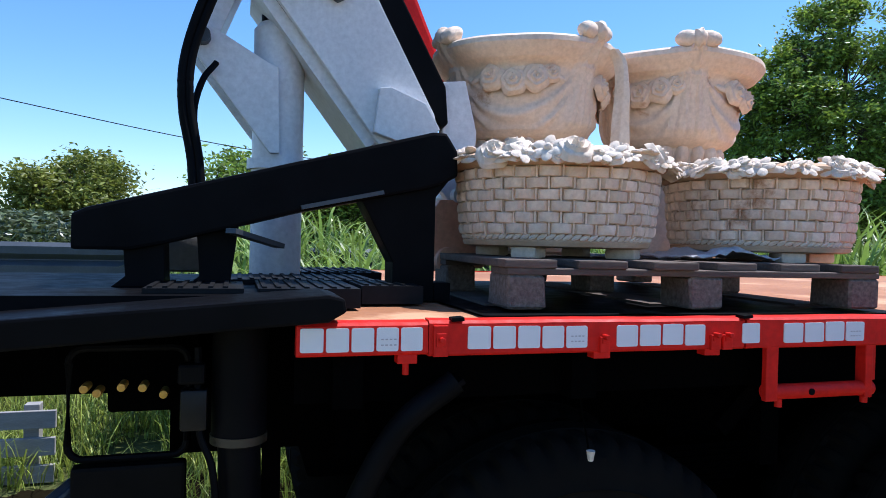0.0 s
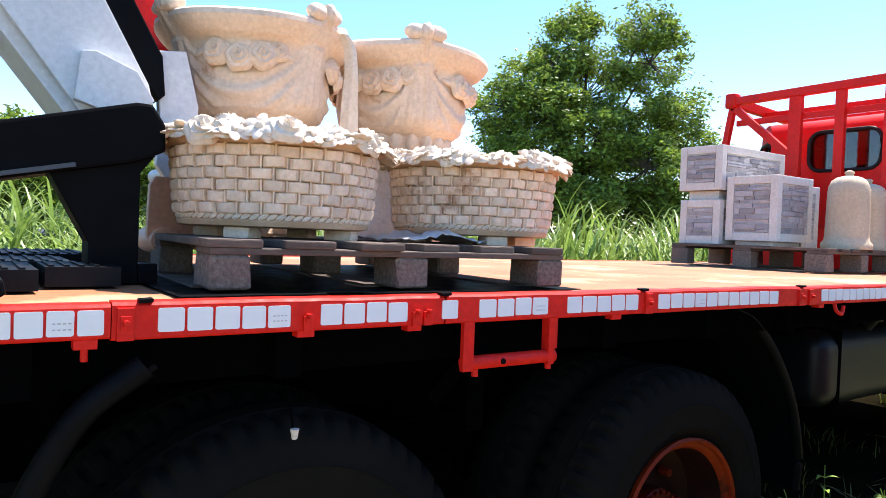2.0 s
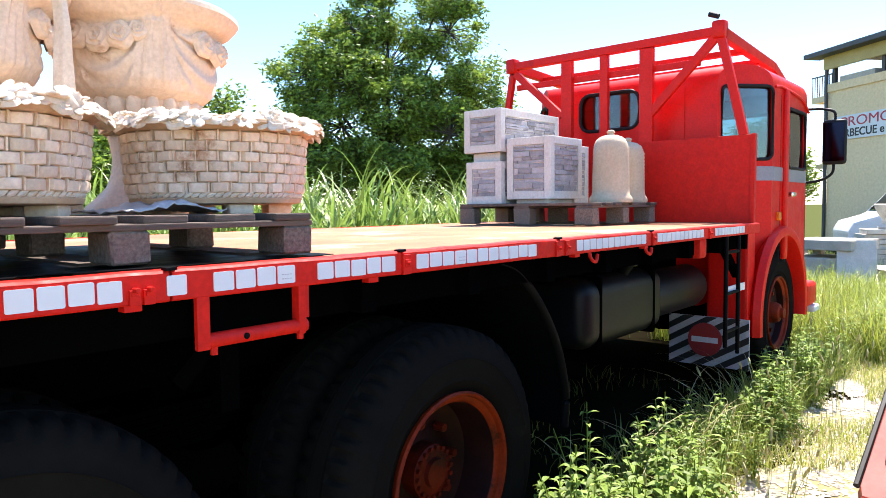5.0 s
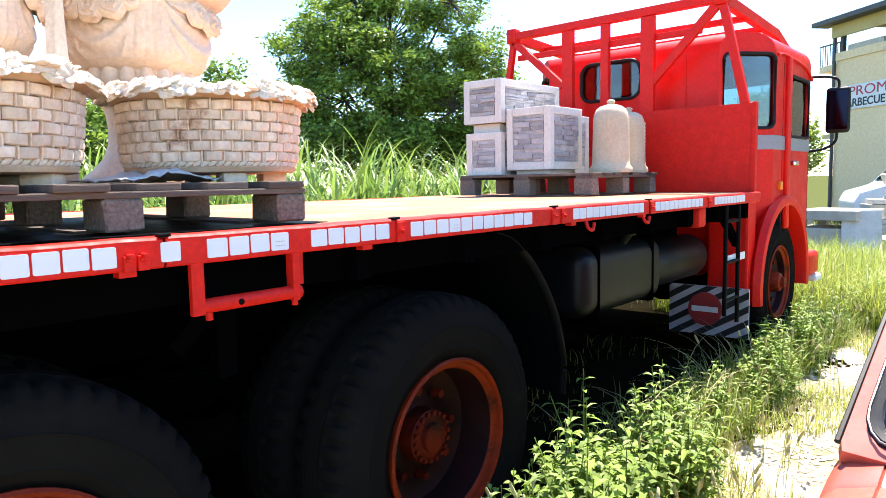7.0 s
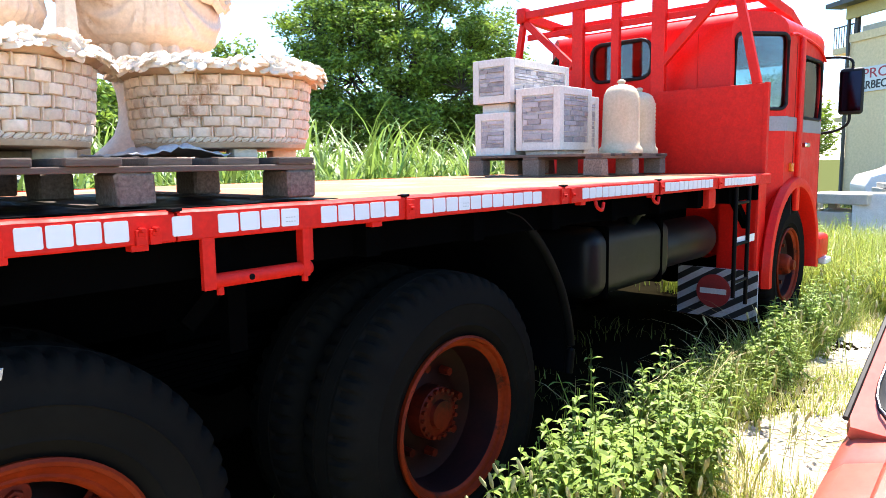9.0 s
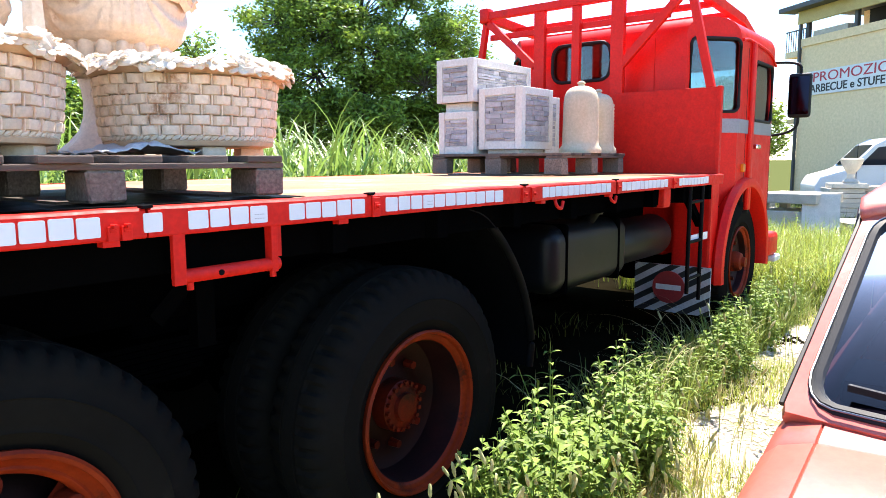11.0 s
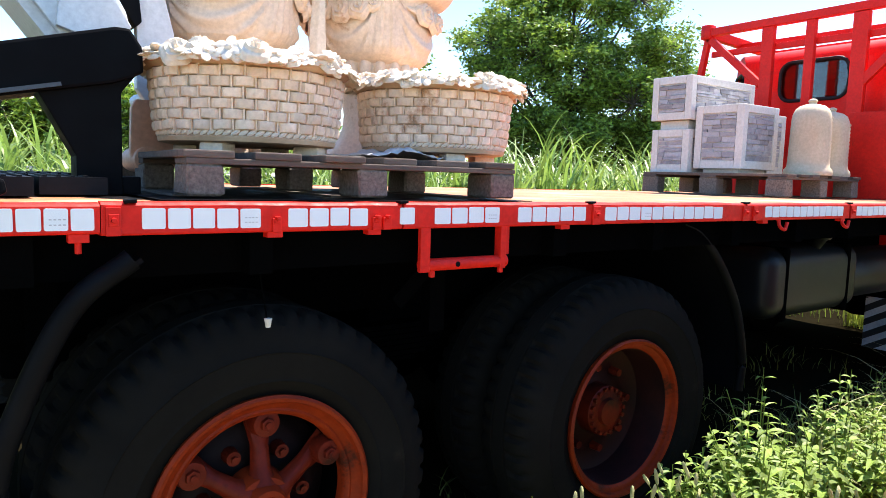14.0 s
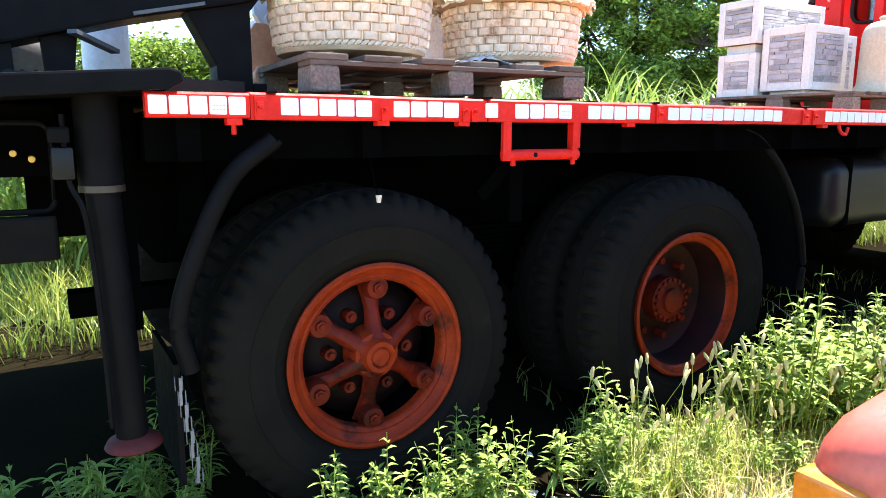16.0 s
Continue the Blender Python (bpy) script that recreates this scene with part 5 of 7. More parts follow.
def basket(label, at, rz, seed, rim_r=0.3, base_r=0.252, h=0.262, rows=6):
    """Cast stone basket planter: woven wall, rope ring and a wreath of flowers on the rim."""
    r_ = np.random.default_rng(seed)
    b = thing("basket_planter", label, "planter", "stone basket planters", at, rz)

    def rad(z):
        return base_r + (rim_r - 0.02 - base_r) * (z / h) ** 0.75

    zb, zt = 0.06, h - 0.034
    lathe_part("body", [(0.0, 0.028), (base_r - 0.02, 0.028), (base_r + 0.002, 0.032), (base_r + 0.006, 0.044), (base_r - 0.003, 0.054)] + [(rad(z) - 0.008, z) for z in np.linspace(zb, zt, 8)] + [(rad(zt) + 0.006, zt + 0.004), (rim_r - 0.006, zt + 0.012), (rim_r + 0.006, zt + 0.022), (rim_r + 0.004, h - 0.004), (rim_r - 0.02, h + 0.006), (rim_r - 0.06, h), (rim_r - 0.075, h - 0.08), (0.0, h - 0.09)], JOINT, b, "stained basket body", 96, lambda a, r, z: (r + (0.004 * math.sin(a * 11 + seed) if z > zt else 0), z))
    vs, fs = [], []
    n = 28
    dz = (zt - zb) / rows
    da = 2 * math.pi / n
    for i in range(rows):
        for k in range(n):
            a0 = da * (k + 0.5 * (i % 2)) + r_.normal(0, 0.006)
            z0, z1 = zb + i * dz + 0.0002, zb + (i + 1) * dz - 0.0002
            base = len(vs)
            zj, tilt = r_.normal(0, 0.001), r_.normal(0, 0.0012)
            for u in range(7):
                s = u / 6
                a = a0 + da * (0.0 + 0.91 * s)
                bulge = 0.009 + 0.008 * math.sin(math.pi * (0.05 + 0.9 * s)) ** 0.7 + r_.normal(0, 0.0005)
                for zz, q in ((z0, 0.4), (z0 + 0.0025, 0.86), ((z0 + z1) / 2, 1.0), (z1 - 0.0025, 0.86), (z1, 0.4)):
                    q = q if 0 < u < 6 else min(q, 0.35)
                    rr = rad(zz) - 0.009 + bulge * q
                    vs.append((rr * math.cos(a), rr * math.sin(a), zz + zj + tilt * (s - 0.5) * 2))
            for u in range(6):
                for w in range(4):
                    o = base + u * 5 + w
                    fs.append((o, o + 5, o + 6, o + 1))
            # upright rib that dives under the rows above and below
            base = len(vs)
            for zz, up in ((z0 - 0.008, -0.1), (z0, 0.75), ((z0 + z1) / 2, 1.0), (z1, 0.75), (z1 + 0.008, -0.1)):
                for w, q in ((-0.5, -0.3), (-0.3, 0.8), (0.3, 0.8), (0.5, -0.3)):
                    rr = rad(zz) - 0.008 + 0.013 * min(up, q if up > 0 else up)
                    aa = a0 + da * (0.955 + w * 0.11)
                    vs.append((rr * math.cos(aa), rr * math.sin(aa), zz + zj))
            for u in range(4):
                for w in range(3):
                    o = base + u * 4 + w
                    fs.append((o, o + 1, o + 5, o + 4))
    raw("weave", vs, fs, WEAVE, b, "woven strips of pinkish cast stone", True)
    # twisted rope at the foot
    vs, fs = [], []
    for k in range(76):
        a = 2 * math.pi * k / 76
        c = Vector(((base_r + 0.002) * math.cos(a), (base_r + 0.002) * math.sin(a), 0.055))
        t = Vector((-math.sin(a), math.cos(a), 0.55))
        blob(vs, fs, c, 0.007, 0.007, 0.015, facing(t), 6, 4)
    raw("rope_ring", vs, fs, STONE_PALE, b, "twisted rope moulding", True)
    # wreath: large flowers, leaves between them, small buds on the edge
    vs, fs = [], []
    n = 22
    for k in range(n):
        a = 2 * math.pi * k / n + r_.normal(0, 0.05)
        for da_, lift, push, size, kind in ((0.0, -0.002, -0.004, 0.043, 0 if k % 3 else 1), (0.14, 0.002, -0.03, 0.04, 1 if k % 4 == 0 else 0), (0.07, -0.008, 0.006, 0.036, 2), (0.2, -0.012, 0.006, 0.034, 2), (0.15, -0.008, 0.008, 0.03, 0), (0.03, -0.018, 0.008, 0.024, 1)):
            aa = a + da_ + r_.normal(0, 0.02)
            out = Vector((math.cos(aa), math.sin(aa), 0))
            c = out * (rim_r + push) + Vector((0, 0, h + lift + r_.normal(0, 0.003)))
            nn = out * (0.6 if push > -0.01 else 0.1) + Vector((r_.normal(0, 0.28), r_.normal(0, 0.28), 0.85))
            spin = r_.uniform(0, 6)
            if kind == 2:           # leaves lie along the rim
                nn = out * 0.8 + Vector((0, 0, 0.6))
                lie = facing(nn).inverted() @ Vector((-math.sin(aa), math.cos(aa), 0))
                spin = math.atan2(lie.y, lie.x) + r_.normal(0, 0.3)
            flower(vs, fs, c, nn, size * (1 + r_.normal(0, 0.12)), kind, spin)
    raw("flower_wreath", vs, fs, STONE_PALE, b, "rim wreath of pale carved flowers and leaves", True)
    for k in range(4):
        a = k * math.pi / 2 + 0.6
        bm = rbox(-0.04, 0.04, -0.035, 0.035, 0.0, 0.03, 0.008, 2)
        bmesh.ops.transform(bm, matrix=Matrix.Rotation(a, 4, "Z") @ Matrix.Translation((base_r - 0.06, 0, 0)), verts=bm.verts)
        part("foot", bm, STONE_PALE, b, "", True)
    return b


basket("low round cast-stone basket planter with flower wreath, on a pallet", (0.088, 0.45, TOP_A), 10, 3)
basket("low round cast-stone basket planter with pinkish weave, on a pallet", (0.745, 0.42, TOP_A), 130, 8, 0.288, 0.244)


def urn(label, at, knot_degrees, seed):
    """Tall cast-stone vase with a flaring lip, cloth swags, knots, roses and a lobed foot."""
    r_ = np.random.default_rng(seed)
    u = thing("garden_urn", label, "urn", "stone garden urns", at, 0)
    knots = sorted(radians(k) % (2 * math.pi) for k in knot_degrees)
    gaps = [(k, (knots[(i + 1) % 4] - k) % (2 * math.pi)) for i, k in enumerate(knots)]
    prof = [(0.0, 0.0), (0.205, 0.0), (0.215, 0.012), (0.205, 0.03), (0.17, 0.06), (0.138, 0.1), (0.12, 0.15), (0.116, 0.2), (0.122, 0.25), (0.138, 0.3), (0.16, 0.33)]
    lathe_part("foot", prof, STONE, u, "flared stone foot", 64, lambda a, r, z: (r * (1 + (0.05 * math.sin(8 * a) if z < 0.1 else 0)), z))

    def spot(a):
        """Where an angle lies between its two knots: -1 to 1, the knot nearest, and how far it is."""
        for k, g in gaps:
            o = (a - k) % (2 * math.pi)
            if o < g:
                return o / g * 2 - 1, min(o, g - o)
        return 1.0, 0.0

    ZK = 0.70

    def fold(a, r, z):
        if r < 0.17 or z > 0.735:
            return r, z
        s, d = spot(a)
        e = 0.0
        lip = max(0.0, min(1.0, (z - 0.635) / 0.03))
        fall = max(0.0, ZK - z)
        # sheaf of cloth that hangs from the knot and widens downwards
        wide = 0.13 + 0.95 * fall
        w = max(0.0, 1 - (d / wide) ** 2) ** 0.7
        e += w * (0.024 + 0.0045 * math.sin(d / wide * 13 + 7 * z + seed) + 0.0015 * math.sin(d / wide * 31 + seed))
        # swags: curved folds that meet at the knots and sag between them
        t = fall / (0.035 + 0.29 * (1 - s * s) ** 0.8)
        if w < 0.5 and 0.45 < t < 1.12:
            k = min(1.0, (t - 0.45) / 0.1) * min(1.0, (1.12 - t) / 0.12) * (1 - w * 2) ** 0.5
            e += k * (0.009 + 0.0058 * math.cos(t * 2 * math.pi * 4.2 + s * 1.3) + 0.0012 * math.sin(t * 47 + s * 5))
        e *= 1 - 0.6 * lip
        if lip > 0:
            e += lip * (0.008 * (1 - s * s) - 0.016 * max(0.0, 1 - d / 0.2)) + 0.002 * lip * math.sin(9 * a + seed)
        dip = 0.014 * (1 - s * s) * lip
        return r + e * min(1.0, max(0.0, (z - 0.4) / 0.05)), z - dip

    prof = [(0.15, 0.335), (0.185, 0.345), (0.195, 0.395), (0.215, 0.405), (0.236, 0.425), (0.25, 0.46), (0.257, 0.5), (0.262, 0.55), (0.27, 0.595), (0.28, 0.628), (0.293, 0.648), (0.314, 0.668), (0.336, 0.69), (0.348, 0.708), (0.346, 0.724), (0.332, 0.734), (0.312, 0.732), (0.29, 0.7), (0.262, 0.62), (0.2, 0.55), (0.0, 0.53)]
    fine = []
    for (r0, z0), (r1, z1) in zip(prof, prof[1:]):
        for q_ in range(8):
            fine.append((r0 + (r1 - r0) * q_ / 8, z0 + (z1 - z0) * q_ / 8))
    lathe_part("bowl", fine + prof[-1:], STONE, u, "draped bowl of warm cast stone with flaring lip", 264, fold)
    for k in range(20):
        a = 2 * math.pi * k / 20
        vs, fs = [], []
        blob(vs, fs, (0.186 * math.cos(a), 0.186 * math.sin(a), 0.372), 0.034, 0.026, 0.042, facing((math.cos(a) * 0.35, math.sin(a) * 0.35, 1), a), 12, 8)
        raw("lobe", vs, fs, STONE, u, "", True)
    for k, g in gaps:
        out = Vector((math.cos(k), math.sin(k), 0))
        side = Vector((-math.sin(k), math.cos(k), 0))
        vs, fs = [], []
        c = out * 0.326 + Vector((0, 0, 0.748))
        for sg_ in (-1, 1):
            blob(vs, fs, c + side * 0.036 * sg_ + Vector((0, 0, 0.004)), 0.045, 0.034, 0.03, facing(out * 0.5 + Vector((0, 0, 1)), k + 1.57), 18, 10, lambda a, th: 1 + 0.1 * math.sin(5 * a + 2 * th))
        blob(vs, fs, c + Vector((0, 0, 0.002)) + out * 0.014, 0.026, 0.036, 0.036, facing(out), 14, 8, lambda a, th: 1 + 0.12 * math.sin(6 * a))
        # gathered cloth that runs from the knot over the lip
        seg, rows_n = 25, 14
        o_ = len(vs)
        for i_ in range(rows_n):
            q = i_ / (rows_n - 1)
            zz = 0.758 - 0.125 * q
            rr = 0.335 + 0.022 * math.sin(min(1.0, q * 2.6) * math.pi * 0.5) - 0.075 * max(0.0, q - 0.3) ** 0.9 - 0.1 * max(0.0, q - 0.75)
            half = 0.04 + 0.05 * q
            for k_ in range(seg):
                w_ = k_ / (seg - 1) * 2 - 1
                ridge = 0.0055 * math.sin(w_ * 9 + seed + 2 * q) + 0.003 * math.sin(w_ * 21 + seed * 2)
                edge_ = -0.045 * w_ ** 4 - 0.012 * w_ * w_
                p_ = out * (rr + ridge * (1 - 0.5 * q) + edge_) + side * half * w_ + Vector((0, 0, zz - 0.02 * w_ * w_ * (1 - q)))
                vs.append(tuple(p_))
        for i_ in range(rows_n - 1):
            for k_ in range(seg - 1):
                b_ = o_ + i_ * seg + k_
                fs.append((b_, b_ + seg, b_ + seg + 1, b_ + 1))
        raw("knot", vs, fs, STONE, u, "knotted cloth on the rim", True)
        for j in (-1.15, -0.1, 0.9, 1.65):
            a = k + g / 2 + j * 0.26
            vs, fs = [], []
            z = 0.585 + 0.014 * abs(j) ** 1.5
            rose(vs, fs, (0.283 * math.cos(a), 0.283 * math.sin(a), z - 0.008), (math.cos(a), math.sin(a), 0.2), 0.05 if abs(j) < 1.2 else 0.036, r_.uniform(0, 6))
            raw("rose", vs, fs, STONE, u, "carved rose", True)
        for j in (-2.3, -1.0, 0.0, 1.0, 2.3):
            a = k + g / 2 + j * 0.215
            vs, fs = [], []
            flower(vs, fs, (0.278 * math.cos(a), 0.278 * math.sin(a), 0.618 if abs(j) < 2 else 0.6), (math.cos(a), math.sin(a), 0.2), 0.034, 2, r_.uniform(-0.6, 0.6))
            raw("leaf", vs, fs, STONE, u, "carved leaf", True)
    return u


URN_A = urn("tall cast-stone garden urn with knotted drapes and roses", (0.19, 0.93, TOP_A), (-67, 15, 98, 188), 5)
URN_B = urn("tall cast-stone garden urn with rose garland, on a pallet", (0.795, 0.965, TOP_A), (-107, 2, 88, 180), 6)
URN_A.scale = (0.925, 0.925, 0.945)
URN_B.scale = (0.94, 0.94, 0.98)
# strap of stone that leans between the urns
bm = bmesh.new()
pts = curve_pts([(0.372, 0.66, 2.085), (0.395, 0.645, 2.04), (0.402, 0.64, 1.95), (0.402, 0.645, 1.86), (0.405, 0.65, 1.7), (0.41, 0.655, 1.425)], 8)
ring = []
for p in pts:
    w_ = 0.008 + 0.014 * max(0.0, min(1.0, (2.0 - p.z) / 0.3))
    ring.append([bm.verts.new(p + Vector((a_ * w_ * 0.9 - b_ * 0.008, b_ * 0.016 - a_ * w_ * 0.35, 0))) for a_, b_ in ((-1, -1), (1, -1), (1, 1), (-1, 1))])
for r0_, r1_ in zip(ring, ring[1:]):
    for k in range(4):
        bm.faces.new((r0_[k], r0_[(k + 1) % 4], r1_[(k + 1) % 4], r1_[k]))
bm.faces.new(ring[0])
bm.faces.new(ring[-1][::-1])
bmesh.ops.recalc_face_normals(bm, faces=bm.faces)
strap = part("stone_post", bm, STONE_PALE, None, "", False, 0.004)
tagged(strap, "narrow pale stone post leaning between two urns", "post")
# torn plastic wrap and leaf scraps on the pallet
vs, fs = [], []
for i in range(26):
    for j in range(12):
        x, y = 0.36 + i * 0.011, 0.2 + j * 0.03
        vs.append((x, y, TOP_A + 0.012 + 0.03 * math.exp(-((i - 13) / 7) ** 2) * (0.6 + 0.4 * math.sin(j * 1.1)) + 0.012 * noise.noise((i * 0.5, j * 0.7, 3))))
for i in range(25):
    for j in range(11):
        fs.append((i * 12 + j, i * 12 + 12 + j, i * 12 + 13 + j, i * 12 + j + 1))
wrap = raw("plastic_wrap", vs, fs, mat("grey_plastic_film", (0.62, 0.6, 0.6), (0.46, 0.45, 0.46), 12, 0.5, bump=0.5), None, "", True)
wm = wrap.modifiers.new("thick", "SOLIDIFY")
wm.thickness = 0.003
tagged(wrap, "crumpled grey plastic wrap on the pallet", "plastic wrap")


# ---- stone-clad boxes and bells ----
def clad_box(label, x0, x1, y0, y1, z0, z1, seed, foot=0.0):
    r_ = np.random.default_rng(seed)
    b = thing("planter_box", label, "planter", "stone-clad planter boxes", ((x0 + x1) / 2, (y0 + y1) / 2, z0))
    hx, hy, h = (x1 - x0) / 2, (y1 - y0) / 2, z1 - z0
    t = 0.055
    bm = boxes((-hx + 0.012, hx - 0.012, -hy + 0.012, hy - 0.012, foot, h - 0.02))
    part("core", bm, PLANTER, b)
    if foot:
        part("plinth", boxes((-hx + 0.05, hx - 0.05, -hy + 0.05, hy - 0.05, 0, foot)), PLANTER, b, "", False, 0.006)
    for sx in (-1, 1):
        for sy in (-1, 1):
            bm = boxes((sx * hx - (t if sx > 0 else 0), sx * hx + (t if sx < 0 else 0), sy * hy - (t if sy > 0 else 0), sy * hy + (t if sy < 0 else 0), foot, h))
            part("corner_post", bm, PLANTER, b, "", False, 0.006)
    for z in (foot, h - t):
        for ax in (0, 1):
            for s in (-1, 1):
                if ax == 0:
                    bm = boxes((-hx + t, hx - t, s * hy - (t if s > 0 else 0), s * hy + (t if s < 0 else 0), z, z + t))
                else:
                    bm = boxes((s * hx - (t if s > 0 else 0), s * hx + (t if s < 0 else 0), -hy + t, hy - t, z, z + t))
                part("edge_band", bm, PLANTER, b, "", False, 0.005)
    # ledge-stone pieces
    for face in ("x-", "y-"):
        half = hy if face == "x-" else hx
        z = foot + t + 0.004
        while z < h - t - 0.012:
            dz = min(r_.uniform(0.018, 0.042), h - t - 0.004 - z)
            u = -half + t + 0.004
            while u < half - t - 0.02:
                du = min(r_.uniform(0.06, 0.17), half - t - 0.004 - u)
                if half - t - 0.004 - u - du < 0.03:
                    du = half - t - 0.004 - u
                o = r_.uniform(-0.004, 0.007)
                if face == "x-":
                    bm = boxes((-hx + 0.004 - o, -hx + 0.02, u, u + du - 0.004, z, z + dz - 0.004))
                else:
                    bm = boxes((u, u + du - 0.004, -hy + 0.004 - o, -hy + 0.02, z, z + dz - 0.004))
                for v in bm.verts:
                    v.co += Vector((r_.normal(0, 0.0015), r_.normal(0, 0.0015), r_.normal(0, 0.0015)))
                part("stone", bm, SLATE, b)
                u += du
            z += dz
    return b


clad_box("white planter box with grey ledge-stone panels, bottom of a stack", 3.68, 4.4, 1.45, 1.77, TOP_B, 1.765, 1)
clad_box("long white planter box with grey ledge-stone panels, on top of another", 3.67, 4.47, 1.44, 1.78, 1.766, 2.145, 2, 0.065)
clad_box("square white planter box with grey stone panels on a pallet", 3.72, 4.16, 1.06, 1.43, TOP_B, 1.922, 3, 0.03)
clad_box("white stone-clad box standing behind another box", 4.17, 4.39, 1.13, 1.42, TOP_B, 1.885, 4)


def bell(label, x, y, r, h):
    b = thing("stone_bell", label, "bell", "concrete bells", (x, y, TOP_B))
    k = r / 0.17
    lathe_part("bell", [(0.0, 0.0), (0.168 * k, 0.0), (0.172 * k, 0.012), (0.168 * k, 0.035), (0.15 * k, 0.055), (0.146 * k, 0.09), (0.142 * k, h * 0.5), (0.139 * k, h * 0.72), (0.132 * k, h * 0.8), (0.115 * k, h * 0.865), (0.085 * k, h * 0.905), (0.05 * k, h * 0.925), (0.026, h * 0.93), (0.022, h * 0.95), (0.03, h * 0.965), (0.026, h * 0.985), (0.012, h), (0.0, h)], BELLM, b, "smooth beige concrete dome", 40)
    vs, fs = [], []
    for i in range(12):
        a = radians(-40)
        blob(vs, fs, (0.148 * k * math.cos(a), 0.148 * k * math.sin(a), 0.07 + i * (h * 0.75 - 0.07) / 11), 0.012, 0.012, 0.014, Matrix.Identity(3), 6, 4)
    raw("bead_seam", vs, fs, BELLM, b, "", True)
    return b


bell("beige concrete bell-shaped cap with knob, on a pallet", 4.1, 0.8, 0.15, 0.51)
bell("smaller beige concrete bell standing behind another", 4.52, 0.87, 0.145, 0.49)


# ---- car ----
car = thing("car", "faded red old saloon car parked beside the truck", "car")
YC, HW = -1.985, 0.78


def loft(sections, closed=False):
    """Joins rings of points into a skin."""
    k = len(sections[0])
    vs = [p for s in sections for p in s]
    fs = []
    for i in range(len(sections) - 1):
        for j in range(k if closed else k - 1):
            fs.append((i * k + j, i * k + (j + 1) % k, (i + 1) * k + (j + 1) % k, (i + 1) * k + j))
    return vs, fs


def car_ring(x, zt, hw, zb=0.24):
    half = [(hw - 0.06, zb), (hw - 0.01, zb + 0.12), (hw, zb + (zt - zb) * 0.45), (hw - 0.004, zt - 0.11), (hw - 0.02, zt - 0.05), (hw - 0.05, zt - 0.02), (hw - 0.1, zt - 0.004), (hw - 0.113, zt)]
    return [(x, YC + v, z) for v, z in half] + [(x, YC + v, z) for v, z in ((hw - 0.115, zt - 0.006), (hw - 0.119, zt))] + [(x, YC + v, zt + 0.012 * (1 - (v / hw) ** 2)) for v in (hw * 0.6, 0.0, -hw * 0.6)] + [(x, YC - v, z) for v, z in half[::-1]]


secs = [car_ring(x, zt, hw) for x, zt, hw in ((0.15, 0.66, 0.7), (0.16, 0.71, 0.735), (0.19, 0.745, 0.755), (0.26, 0.765, 0.765), (0.5, 0.795, 0.772), (0.75, 0.825, 0.778), (0.98, 0.852, HW), (0.99, 0.847, HW), (1.0, 0.854, HW), (1.06, 0.866, HW), (1.12, 0.872, HW), (2.0, 0.9, HW), (3.2, 0.9, HW), (3.9, 0.86, 0.75), (4.02, 0.8, 0.71), (4.06, 0.6, 0.69))]
v, f = loft(secs)
f += [tuple(range(len(secs[0]) - 1, -1, -1)), tuple(range(len(v) - len(secs[0]), len(v)))]
raw("body", v, f, CAR_RED, car, "faded red bodywork with panel gaps", True)
# roof and pillars
v, f = loft([[(x, YC + a * hw, z + 0.03 * (1 - a * a) - 0.02 * max(0, abs(a) - 0.9) * 10) for a in (-1, -0.985, -0.95, -0.85, -0.5, 0, 0.5, 0.85, 0.95, 0.985, 1)] for x, z, hw in ((1.725, 1.25, 0.7), (1.745, 1.272, 0.705), (1.8, 1.292, 0.71), (2.4, 1.315, 0.72), (3.0, 1.29, 0.7), (3.15, 1.26, 0.69))])
roof = raw("roof", v, f, CAR_RED, car, "", True)
sm_ = roof.modifiers.new("thick", "SOLIDIFY")
sm_.thickness = 0.025
for s in (-1, 1):
    for a, b in (((2.2, YC + s * 0.755, 0.88), (2.2, YC + s * 0.705, 1.28)), ((3.3, YC + s * 0.74, 0.88), (3.08, YC + s * 0.69, 1.26))):
        bm = bmesh.new()
        bar(bm, a, b, 0.05, 0.05)
        part("pillar", bm, CAR_RED, car, "", False, 0.012)


def screen_pt(u, w):
    """A point of the windscreen: u across from -1 to 1, w up from 0 to 1."""
    hw = 0.706 - 0.042 * w
    return Vector((1.1 + 0.61 * w - 0.07 * (1 - u * u) * (1 - 0.4 * w), YC + u * hw, 0.888 + 0.352 * w))


RU, RW = 0.085, 0.13


def screen_u(w):
    """Half width of the glass at height w, its corners rounded."""
    d = max(0.0, RW - w, w - 1 + RW) / RW
    return 1 - RU * (1 - math.sqrt(max(0.0, 1 - d * d)))


rows_ = [0, 0.012, 0.04, 0.08, 0.13, 0.3, 0.5, 0.7, 0.87, 0.92, 0.96, 0.988, 1.0]
vs = [tuple(screen_pt((-1 + i / 6) * screen_u(w), w)) for w in rows_ for i in range(13)]
fs = [(j * 13 + i, j * 13 + i + 1, j * 13 + 14 + i, j * 13 + 13 + i) for j in range(12) for i in range(12)]
ws = raw("windscreen", vs, fs, CARGLASS, car, "dark tinted windscreen glass", True)
edge = [(-1 + RU + (2 - 2 * RU) * i / 20, 0.0) for i in range(21)] + [(screen_u(w), w) for w in rows_[1:-1]] + [(1 - RU - (2 - 2 * RU) * i / 20, 1.0) for i in range(21)] + [(-screen_u(w), w) for w in rows_[-2:0:-1]]
loop = [screen_pt(u, w) for u, w in edge]
tube_part("windscreen_seal", loop + loop[:1], 0.017, TRIM, car, "black rubber windscreen seal", 8)
